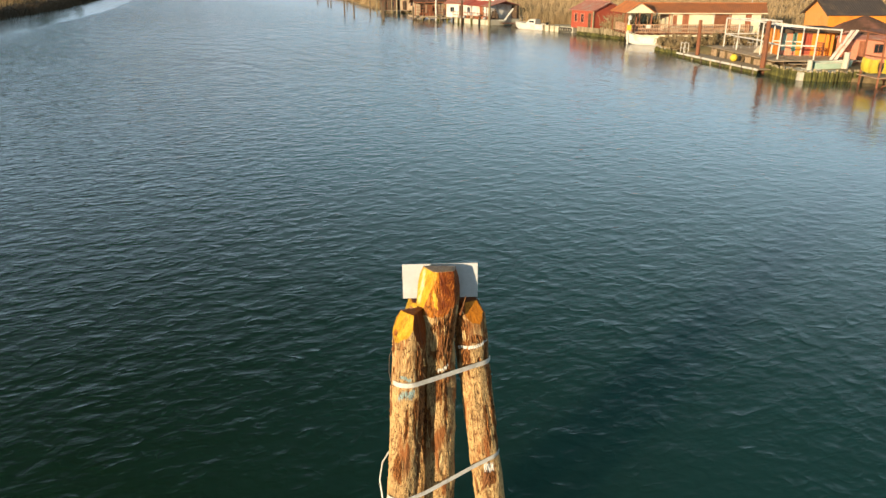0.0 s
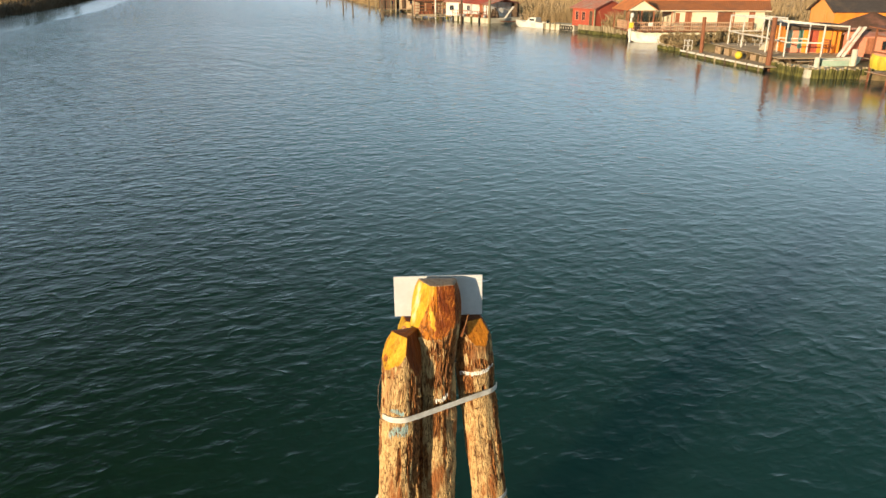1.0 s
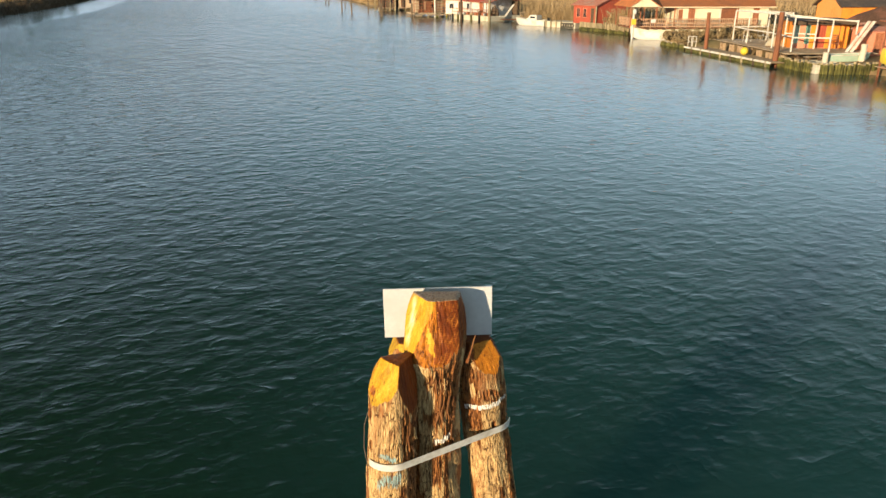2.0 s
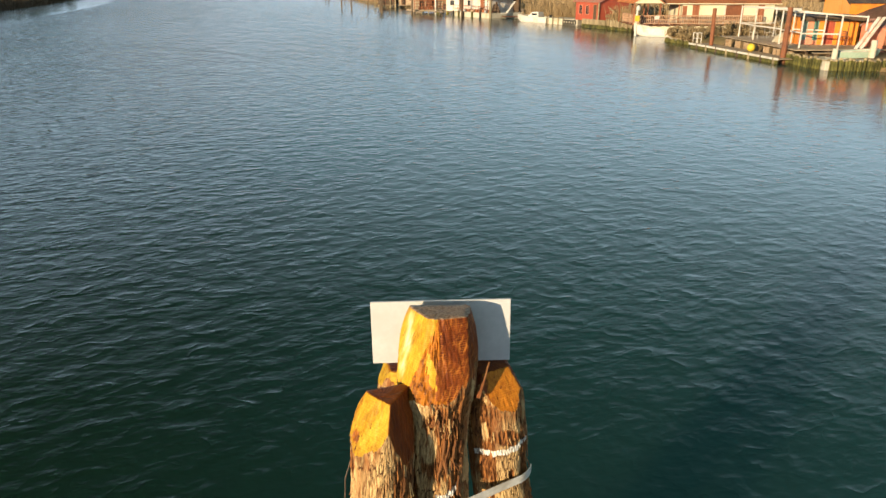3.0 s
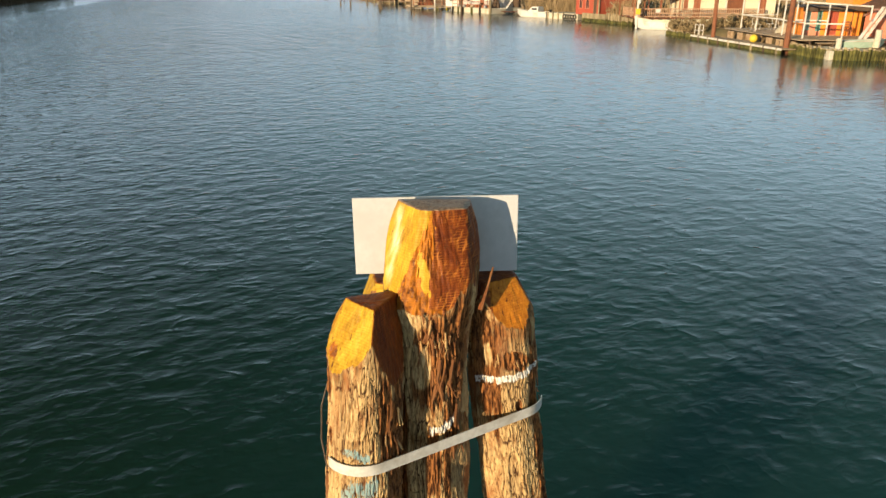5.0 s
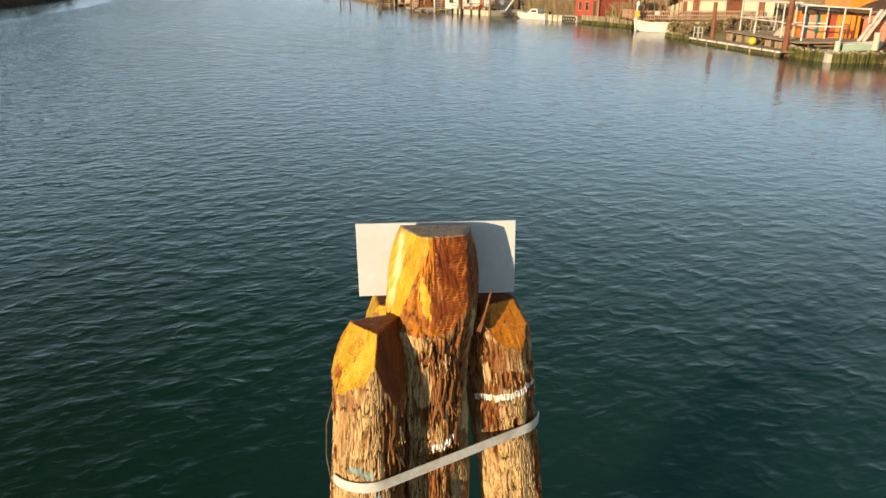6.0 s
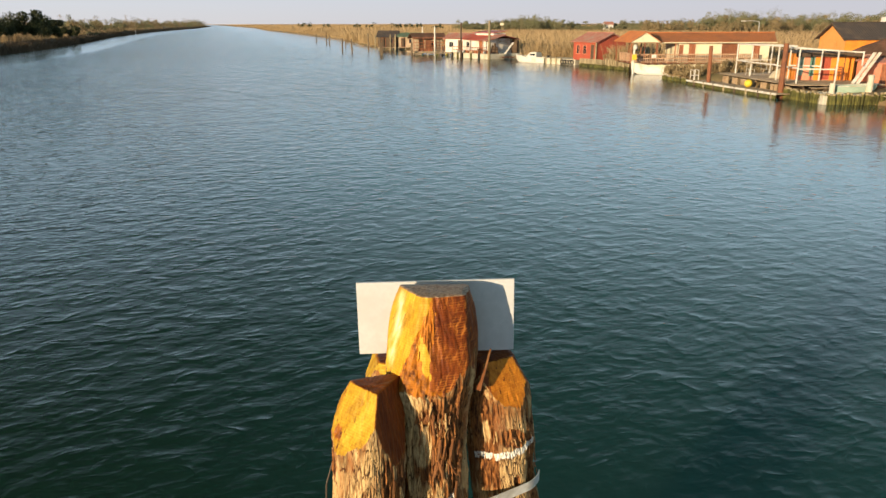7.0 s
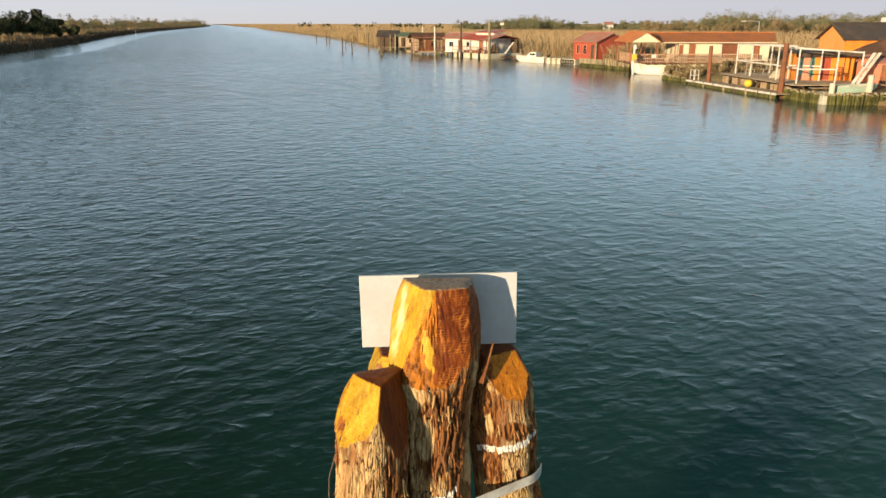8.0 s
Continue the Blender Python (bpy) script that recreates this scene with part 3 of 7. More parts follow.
def build_water():
    xs = np.array([-3500, -600, -150, -60, -30, 0, 30, 60, 150, 600, 3500.0])
    ys = np.array([-600, -60, -20, 0, 20, 60, 150, 400, 1200, 4500.0])
    verts = [(x, y, 0.0) for y in ys for x in xs]
    n = len(xs)
    faces = [(j * n + i, j * n + i + 1, (j + 1) * n + i + 1, (j + 1) * n + i) for j in range(len(ys) - 1) for i in range(n - 1)]
    me = grid_mesh("water", verts, faces)
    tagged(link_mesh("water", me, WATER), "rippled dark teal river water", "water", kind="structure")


def build_glare_strip():
    """An added glossy slope along the left bank, from the reeds down under the water, tilted to reflect bright sky."""
    ys = list(np.arange(60, 420, 3.0)) + list(np.arange(420, 1190, 15.0))
    prof = ((-1.2, 0.72), (0.0, 0.56), (0.3, 0.38), (0.65, 0.17), (0.9, 0.03), (1.0, -0.06))
    verts = []
    for y in ys:
        w = 8.0 + 1.2 * noise.noise(Vector((0, y * 0.05, 12))) + 0.8 * noise.noise(Vector((0, y * 0.3, 3))) + 0.004 * y
        for o, z in prof:
            verts.append((bank_x(LEFT_BANK, y) + w * o, y, z + 0.015 * noise.noise(Vector((o * 9, y * 0.4, 5)))))
    n = len(prof)
    faces = [(j * n + i, j * n + i + 1, (j + 1) * n + i + 1, (j + 1) * n + i) for j in range(len(ys) - 1) for i in range(n - 1)]
    tagged(link_mesh("glare_strip", grid_mesh("glare_strip", verts, faces), GLARE_STRIP, smooth=True), "glossy grey strip added for the bright calm water by the bank", "mud", kind="structure")


build_ground()
build_water()
build_glare_strip()


# ---------------------------------------------------------------- mooring dolphin
def smooth01(x, a, b):
    t = np.clip((x - a) / (b - a), 0, 1)
    return t * t * (3 - 2 * t)


def pile_mesh(seed, foot, lean, top, radius, flare, facets, white=(), blue=(), scar=None, knots_and_shade=(), torn_shade=(), fibre=(), seg=380, tones=None, sawn=0.0):
    """A debarked-topped trunk: furrowed bark below, hewn facets and a sawn top above. foot: axis at z = 0; facets: normal, point."""
    f1, f2, f3 = lattice(seed), lattice(seed + 1), lattice(seed + 2)
    zs = np.concatenate([np.arange(-1.2, 1.2, 0.05), np.arange(1.2, top - 1.5, 0.009), np.arange(top - 1.5, top - 0.75, 0.006), np.arange(top - 0.75, top, 0.0042), [top]])
    th = np.linspace(0, 2 * np.pi, seg, endpoint=False)
    T, Z = np.meshgrid(th, zs)
    ax, ay = foot[0] + lean[0] * Z, foot[1] + lean[1] * Z
    ax = ax + 0.012 * np.sin(Z * 1.7 + seed)
    cx, cy = np.cos(T), np.sin(T)
    base = radius + flare * smooth01(Z, top - 0.62, top - 0.32) + 0.006 * np.sin(2 * T + seed + Z * 0.8)
    base = base + 0.018 * (f1(cx * 1.3 + 20, cy * 1.3 + 20, Z * 2.2 + 9) - 0.5)

    base = base + 0.016 * (f2(cx * 3.2 + 9, cy * 3.2 + 9, Z * 6 + 40) - 0.5)

    def spot(ang, wid, z0, hgt):
        """A ragged patch on the trunk, 1 inside and 0 outside."""
        d = ((T - ang + np.pi) % (2 * np.pi) - np.pi) / wid
        e = 0.9 * (f2(cx * 9 + 50, cy * 9 + 50, Z * 9 + 70) - 0.5) + 0.6 * (f3(cx * 22 + 9, cy * 22 + 9, Z * 16 + 2) - 0.5)
        return smooth01(1 - d * d - ((Z - z0) / hgt) ** 2 + e, 0.0, 0.35)
    # furrows: long, wavy ridges that part and meet, broken crosswise here and there
    warp = 2.2 * (f2(cx * 3 + 30, cy * 3 + 30, Z * 7 + 5) - 0.5)
    n1 = f1(cx * 17 + 40 + warp, cy * 17 + 40 + warp, Z * 10 + 11)
    n2 = f2(cx * 34 + 31, cy * 34 + 31, Z * 26 + 3)
    n3 = f3(cx * 30 + 12 + warp, cy * 30 + 12 - warp, Z * 15 + 30)
    cross = f3(cx * 9 + 10 + warp, cy * 9 + 10, Z * 24 + 7)
    broken = smooth01(f1(cx * 5 + 2, cy * 5 + 2, Z * 6 + 50), 0.40, 0.58)
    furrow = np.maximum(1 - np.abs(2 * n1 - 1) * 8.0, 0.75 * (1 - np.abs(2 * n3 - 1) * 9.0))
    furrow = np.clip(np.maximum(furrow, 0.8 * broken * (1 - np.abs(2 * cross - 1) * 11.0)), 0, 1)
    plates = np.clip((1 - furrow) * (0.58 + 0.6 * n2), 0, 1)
    peel = smooth01(f3(cx * 2.2 + 3, cy * 2.2 + 3, Z * 3.1 + 60), 0.62, 0.70)
    if scar:
        s = (((T - scar[0] + np.pi) % (2 * np.pi) - np.pi) / scar[1]) ** 2 + ((Z - scar[2]) / scar[3]) ** 2
        peel = np.maximum(peel, smooth01(-s, -1.15, -0.85))
    tear, shred = np.zeros_like(base), np.zeros_like(base)
    # ripped bark, plus dark patches painted for shade where the trunks crowd together
    for s in torn_shade:
        tear = np.maximum(tear, spot(*s))
    for s in fibre:
        shred = np.maximum(shred, spot(*s))
    # the hewn planes, as far as they cut into the round
    lims = []
    for n, p, shade in facets:
        n = np.array(n) / np.linalg.norm(n)
        nd = n[0] * cx + n[1] * cy
        lim = np.where(nd > 1e-3, (n[0] * (p[0] - ax) + n[1] * (p[1] - ay) + n[2] * (p[2] - Z)) / np.maximum(nd, 1e-3), 9.0)
        lim = np.maximum(lim, 0.012) + 0.007 * (f2(cx * 5 + 8, cy * 5 + 8, Z * 12 + n[0] * 9) - 0.5) + 0.0003 * np.sin(Z * 260 + 30 * n[0] + 8 * cx)
        lims.append((np.minimum(lim, 3.0), shade))
    gap = np.min([l for l, _ in lims], axis=0) - base
    fade = 0.30 + 0.70 * smooth01(gap, 0.0, 0.045)
    edge = (1 - smooth01(gap, 0.004, 0.05)) * smooth01(f3(cx * 7 + 4, cy * 7 + 4, Z * 9 + 14), 0.42, 0.55)
    tear = np.maximum(tear, 0.8 * edge)
    ragged = f3(cx * 24 + 5, cy * 24 + 5, Z * 15 + 21) - 0.5
    r = base + fade * (0.010 * (plates - 0.6) * (1 - 0.75 * peel) + 0.005 * (f3(cx * 30 + 5, cy * 30 + 5, Z * 40) - 0.5)) - 0.010 * peel
    r = r + np.maximum(tear, shred) * (0.026 * ragged - 0.004) * fade
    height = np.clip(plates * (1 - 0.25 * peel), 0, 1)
    cut = np.zeros_like(r)
    tone = np.zeros_like(r)
    sharp = 130.0  # the hewn planes meet in slightly worn edges
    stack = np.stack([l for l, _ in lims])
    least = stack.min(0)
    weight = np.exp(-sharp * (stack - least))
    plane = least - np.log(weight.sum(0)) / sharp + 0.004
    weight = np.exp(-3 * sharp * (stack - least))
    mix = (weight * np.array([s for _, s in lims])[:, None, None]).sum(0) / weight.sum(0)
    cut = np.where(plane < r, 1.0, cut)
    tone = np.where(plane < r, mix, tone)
    r = np.minimum(r, plane)
    # knots, plus a dark spot painted for shade on the right pile
    for kx, kz, wx, wz, amount in knots_and_shade:
        d = ((ax + r * cx - kx) / wx) ** 2 + ((Z - kz) / wz) ** 2 + 2.0 * (f2(cx * 8 + 5, cy * 8 + 5, Z * 10) - 0.5) + 1.4 * (f3(cx * 22 + 5, cy * 22 + 5, Z * 26) - 0.5)
        tone = tone + (amount - tone) * smooth01(-d, -1.2, -0.5)
    pale = np.zeros_like(r)
    if tones:
        tone, pale = tones(ax + r * cx, Z, tone, f1(cx * 6 + 13, cy * 6 + 13, Z * 16 + 4) - 0.5, f3(cx * 24 + 5, cy * 24 + 5, Z * 34) - 0.5)
    rough = smooth01(tone, 0.45, 0.6) * (1 - smooth01(tone, 0.74, 0.84))
    r = r - cut * (0.004 * smooth01(tone, 0.3, 0.8) + 0.014 * rough) * (f3(cx * 16 + 5, cy * 16 + 5, Z * 24 + 9) - 0.3)
    x, y = ax + r * cx, ay + r * cy
    rows = len(zs)
    verts = np.stack([x, y, Z], -1).reshape(-1, 3)
    idx = np.arange(rows * seg).reshape(rows, seg)
    a, b = idx[:-1], idx[1:]
    quads = np.stack([a, np.roll(a, -1, 1), np.roll(b, -1, 1), b], -1).reshape(-1, 4)
    fc = (cut[:-1] + np.roll(cut[:-1], -1, 1) + cut[1:] + np.roll(cut[1:], -1, 1)).reshape(-1) > 2
    # the sawn top, drawn in towards the axis
    extra, caps = [verts], []
    last = idx[-1]
    for k in (0.8, 0.6, 0.4, 0.2, 0.03):
        ring = np.stack([ax[-1] + r[-1] * k * cx[-1], ay[-1] + r[-1] * k * cy[-1],
                         top + 0.006 * (f1(cx[-1] * 9 * k + 7, cy[-1] * 9 * k + 7, np.full(seg, 3.3)) - 0.4)], -1)
        now = np.arange(seg) + sum(len(e) for e in extra)
        caps.append(np.stack([last, np.roll(last, -1), np.roll(now, -1), now], -1))
        extra.append(ring)
        last = now
    verts = np.concatenate(extra)
    heart_shade = np.concatenate([np.clip(tone + 0.14 * (f1(cx * 5 + 33, cy * 5 + 33, Z * 5) - 0.5) + 0.16 * (f2(cx * 16 + 3, cy * 16 + 3, Z * 4) - 0.5), 0, 1).reshape(-1),
                            np.full(len(verts) - rows * seg, 0.95)])
    mark_w, mark_b = np.zeros_like(r), np.zeros_like(r)
    wave = f1(cx * 4, cy * 4, Z * 3)
    for ang, wid, z0, hgt, slope in white:
        d = (T - ang + np.pi) % (2 * np.pi) - np.pi
        on = (np.abs(d) < wid) & (np.abs(Z - z0 - slope * d - 0.03 * (wave - 0.5)) < hgt * (0.6 + 0.8 * n2))
        mark_w = np.maximum(mark_w, on * smooth01(plates, 0.25, 0.6))
    for ang, wid, z0, hgt, slope in blue:
        d = (T - ang + np.pi) % (2 * np.pi) - np.pi
        on = (np.abs(d) < wid) & (np.abs(Z - z0 - slope * d - 0.05 * (wave - 0.5)) < hgt * (0.3 + 1.2 * n2))
        mark_b = np.maximum(mark_b, 0.75 * on * smooth01(plates, 0.35, 0.7))

    def sub(name, faces, attrs):
        used, inv = np.unique(faces, return_inverse=True)
        me = grid_mesh(name, verts[used], inv.reshape(faces.shape))
        for an, av in attrs.items():
            pad = np.concatenate([av.reshape(-1), np.zeros(len(verts) - av.size)])
            float_attr(me, an, pad[used])
        return me
    trunk = sub("trunk", quads[~fc], {"bark_height": height, "white_mark": mark_w, "blue_mark": mark_b, "torn_shade": tear, "fibre": shred})
    cuts = sub("cut_top", np.concatenate([quads[fc]] + caps), {"heart_shade": heart_shade, "pale": pale})
    end = np.zeros(len(verts))
    end[rows * seg - seg:] = sawn
    float_attr(cuts, "saw_marks", np.full(len(cuts.vertices), 1.0 if tones else 0.0))
    float_attr(cuts, "skylit_end", end[np.unique(np.concatenate([quads[fc]] + caps))])
    return trunk, cuts


LEFT_PILE = dict(foot=(-0.511, -0.575), lean=(0.063, 0.05), radius=0.156)
RIGHT_PILE = dict(foot=(0.665, -0.145), lean=(-0.11, 0.03), radius=0.156)
CENTRE_PILE = dict(foot=(-0.02, -0.20), lean=(0.0, 0.0), radius=0.158)
BACK_PILE = dict(foot=(-0.26, 0.20), lean=(0.012, -0.047), radius=0.14)


def centre_tones(x, z, tone, wave, grit):
    """The front of the tall pile: yellow sapwood with a painted highlight stripe, a ragged brown band slanting down, a
    yellow sliver, sawn heartwood.
    """
    slant = x + 0.020 - (z - 3.93) * 0.43 + 0.05 * wave + 0.02 * grit  # positive past the sapwood
    heart_shade = x + 0.012 - (z - 3.9) * 0.06 + 0.025 * wave + 0.012 * grit
    out = np.where(slant < 0, 0.03, 0.62 - 0.26 * smooth01(z + 0.2 * wave, 3.76, 3.90))
    out = np.where(heart_shade > 0, 0.95 - 0.25 * smooth01(3.56 - z, 0.0, 0.07) * (x < 0.06), out)
    sliver = np.abs(x + 0.058 + 0.25 * (z - 3.66)) / 0.036 + np.abs(z - 3.655) / 0.100 + 1.2 * wave + 0.7 * grit
    out = np.where(sliver < 1, 0.0, out)
    # bright stripe painted where the lit sapwood catches the sun
    highlight = (x + 0.150 - (z - 3.91) * 0.20 + 0.02 * wave) / 0.012
    pale = np.exp(-highlight * highlight) * smooth01(z, 3.56, 3.66) * (1 - smooth01(z, 3.86, 3.93)) * (0.9 + 0.8 * grit)
    return out, np.clip(pale, 0, 1)


def build_dolphin():
    d = thing("mooring_dolphin", (0, -0.25, -1.2), "four strapped rough-barked wooden piles with hewn tops standing in the river", "mooring piles")
    # last facet value: wood tone, raised to paint shade on faces turned from sun
    specs = [
        (11, CENTRE_PILE, 3.92, 0.042,
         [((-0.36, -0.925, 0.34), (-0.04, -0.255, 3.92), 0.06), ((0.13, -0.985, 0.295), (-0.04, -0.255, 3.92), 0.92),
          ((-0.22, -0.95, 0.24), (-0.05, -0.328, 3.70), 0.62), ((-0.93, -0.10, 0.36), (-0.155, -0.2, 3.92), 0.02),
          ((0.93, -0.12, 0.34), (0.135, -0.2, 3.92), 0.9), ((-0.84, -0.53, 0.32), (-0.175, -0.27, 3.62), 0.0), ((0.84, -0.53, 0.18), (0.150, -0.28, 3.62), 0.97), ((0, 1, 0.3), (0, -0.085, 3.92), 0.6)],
         [(-1.25, 0.42, 2.93, 0.022, 0.05)], [], (-1.4, 0.28, 1.82, 0.17),
         [],
         [(-1.5, 0.6, 3.36, 0.16), (-1.35, 0.28, 3.22, 0.20), (-1.15, 0.16, 2.6, 0.5), (-2.75, 0.35, 2.7, 0.9), (-0.80, 0.42, 3.3, 0.35), (-1.75, 0.5, 3.16, 0.16), (-0.9, 0.25, 2.95, 0.2), (-1.6, 0.3, 2.72, 0.22), (-2.3, 0.2, 2.3, 0.2)], [(-2.1, 0.42, 3.48, 0.09), (-1.9, 0.35, 3.22, 0.12), (-2.25, 0.06, 2.85, 0.22), (-1.4, 0.26, 1.82, 0.16)]),
        (23, LEFT_PILE, 3.57, 0.004,
         [((-0.60, -0.63, 0.47), (-0.262, -0.475, 3.57), 0.04), ((-0.86, -0.20, 0.46), (-0.350, -0.50, 3.57), 0.25), ((0.82, -0.42, 0.20), (-0.262, -0.475, 3.57), 0.97), ((-0.3, 0.9, 0.3), (-0.3, -0.31, 3.57), 0.9)],
         [], [(-1.75, 0.36, 2.96, 0.02, -0.05), (-1.65, 0.5, 2.78, 0.045, 0.05)], None,
         [(-0.435, 3.38, 0.02, 0.03, 0.7)], [(-0.9, 0.3, 3.1, 0.25), (-2.7, 0.2, 3.0, 0.05), (-2.9, 0.3, 3.25, 0.1), (-1.0, 0.2, 2.5, 0.3), (-0.35, 0.5, 2.6, 1.0), (-1.55, 0.16, 2.45, 0.22), (-2.0, 0.4, 1.95, 0.2)], [(-1.9, 0.3, 3.1, 0.12)]),
        (37, RIGHT_PILE, 3.54, 0.004,
         [((0.38, -0.80, 0.46), (0.29, -0.105, 3.54), 0.42), ((-0.75, -0.25, 0.25), (0.175, -0.06, 3.54), 0.97), ((0.8, 0.1, 0.4), (0.365, -0.04, 3.54), 0.9), ((0, 1, 0.4), (0.27, 0.06, 3.54), 0.9)],
         [(-1.5, 1.15, 3.085, 0.016, 0.035), (-1.4, 0.35, 1.66, 0.05, 0.0)], [], (-1.3, 0.2, 1.62, 0.12),
         [(0.19, 3.42, 0.05, 0.16, 0.92), (0.30, 3.25, 0.10, 0.055, 0.58), (0.36, 3.36, 0.03, 0.1, 0.5), (0.245, 3.31, 0.028, 0.05, 0.0)], [(-1.2, 0.6, 3.17, 0.05), (-2.2, 0.6, 3.15, 0.35), (-0.35, 0.4, 2.5, 0.8), (-1.4, 0.5, 1.55, 0.14), (-1.1, 0.18, 2.2, 0.3), (-0.6, 0.2, 3.1, 0.3), (-1.9, 0.35, 3.16, 0.05), (-1.2, 0.12, 2.93, 0.04), (-2.0, 0.1, 2.8, 0.05)], [(-2.1, 0.2, 3.2, 0.07)]),
        (51, BACK_PILE, 3.50, 0.0,
         [((-0.25, -0.75, 0.55), (-0.22, -0.055, 3.50), 0.05), ((-0.8, -0.1, 0.4), (-0.29, 0.02, 3.50), 0.1)], [], [], None, [], [], [])]
    for seed, dims, top, flare, facets, white, blue, scar, knots_and_shade, torn_shade, fibre in specs:
        trunk, cuts = pile_mesh(seed, dims["foot"], dims["lean"], top, dims["radius"], flare, facets, white, blue, scar, knots_and_shade, torn_shade, fibre,
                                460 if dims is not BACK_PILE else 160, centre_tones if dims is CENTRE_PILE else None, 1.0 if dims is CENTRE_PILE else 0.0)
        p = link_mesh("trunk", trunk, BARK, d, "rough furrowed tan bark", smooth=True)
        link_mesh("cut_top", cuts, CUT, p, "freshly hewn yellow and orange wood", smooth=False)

    def round_pile(dims, z, a0, a1, steps, out):
        cx, cy = dims["foot"][0] + dims["lean"][0] * z, dims["foot"][1] + dims["lean"][1] * z
        return [(cx + (dims["radius"] + out) * math.cos(radians(a)), cy + (dims["radius"] + out) * math.sin(radians(a)))
                for a in np.linspace(a0, a1, steps)]

    for zl, zr in ((2.892, 2.905), (1.60, 1.80)):
        left = round_pile(LEFT_PILE, zl, 214, 297, 18, 0.017)
        right = round_pile(RIGHT_PILE, zr, -63, -14, 14, 0.013)
        line = left + [tuple(Vector(left[-1]).lerp(Vector(right[0]), k / 6)) for k in range(1, 6)] + right
        length = [0.0]
        for p, q in zip(line, line[1:]):
            length.append(length[-1] + (Vector(q) - Vector(p)).length)
        bm = bmesh.new()
        rows = []
        for i, (px, py) in enumerate(line):
            t = length[i] / length[-1]
            u = smooth01(t, 0.18, 0.95)
            z = zl + (zr - zl) * float(0.55 * u + 0.45 * max(0, t - 0.25) / 0.75)
            a = Vector(line[max(i - 1, 0)])
            b = Vector(line[min(i + 1, len(line) - 1)])
            nrm = Vector(((b - a).y, -(b - a).x)).normalized() * 0.002
            w = 0.025
            rows.append([bm.verts.new((px + s * nrm.x, py + s * nrm.y, z + h)) for s, h in ((1, w), (1, -w), (-1, -w), (-1, w))])
        for a, b in zip(rows, rows[1:]):
            for k in range(4):
                bm.faces.new((a[k], a[(k + 1) % 4], b[(k + 1) % 4], b[k]))
        bm.faces.new(rows[0])
        bm.faces.new(rows[-1][::-1])
        part("steel_strap", bm, STRAP, d, "flat grey galvanised steel strap")

    # loose strap end and thin wires hanging off the side of the front pile
    bm = tube([(-0.53, -0.42, 2.02), (-0.60, -0.46, 1.92), (-0.63, -0.52, 1.75), (-0.60, -0.60, 1.57), (-0.50, -0.68, 1.48)], [0.009] * 5, 6)
    part("strap_end", bm, STRAP, d, "loose pale end of a strap")
    bm = tube([(-0.47, -0.40, 3.22), (-0.505, -0.42, 3.10), (-0.51, -0.45, 2.95), (-0.485, -0.50, 2.83)], [0.0035] * 4, 6)
    part("wire", bm, WIRE, d)
    bm = tube([(0.188, -0.245, 3.46), (0.20, -0.235, 3.50), (0.222, -0.21, 3.57), (0.245, -0.19, 3.64)], [0.013, 0.011, 0.009, 0.004], 7, wobble=0.8)
    part("twig", bm, PEEL, d, "bare broken twig")
    # shreds of bark lifting off: a few curled shapes, set round the trunks where they are torn
    rnd = random.Random(5)

    def shred(length, width, curl, material, seed):
        g = random.Random(seed)
        bm = bmesh.new()
        rows, n = [], 7
        for k in range(n):
            u = k / (n - 1)
            w = width * (0.35 + 0.65 * math.sin(math.pi * min(1.0, 0.25 + 0.75 * u)) ** 0.6) * g.uniform(0.75, 1.15) / 2
            out = 0.003 + curl * length * u ** 1.8
            drift = width * 0.5 * g.uniform(-0.4, 0.4) * u
            rows.append([bm.verts.new((out + o, drift + y, -length * u)) for o, y in ((0, -w), (0.22 * width, 0.1 * w), (0, w), (-0.003, 0.1 * w))])
        for p0, p1 in zip(rows, rows[1:]):
            for k in range(4):
                bm.faces.new((p0[k], p0[(k + 1) % 4], p1[(k + 1) % 4], p1[k]))
        bm.faces.new(rows[0])
        bm.faces.new(rows[-1][::-1])
        bmesh.ops.recalc_face_normals(bm, faces=bm.faces)
        me = bpy.data.meshes.new("bark_shred")
        bm.to_mesh(me)
        bm.free()
        me.materials.append(material)
        return me

    shapes = [shred(ln, wd, cu, mt, i) for i, (ln, wd, cu, mt) in enumerate(
        ((0.045, 0.010, 0.22, PEEL), (0.07, 0.013, 0.15, PEEL), (0.10, 0.018, 0.11, PEEL), (0.04, 0.008, 0.25, FIBRE), (0.07, 0.010, 0.14, FIBRE), (0.13, 0.034, 0.08, PEEL), (0.24, 0.04, 0.08, PEEL)))]
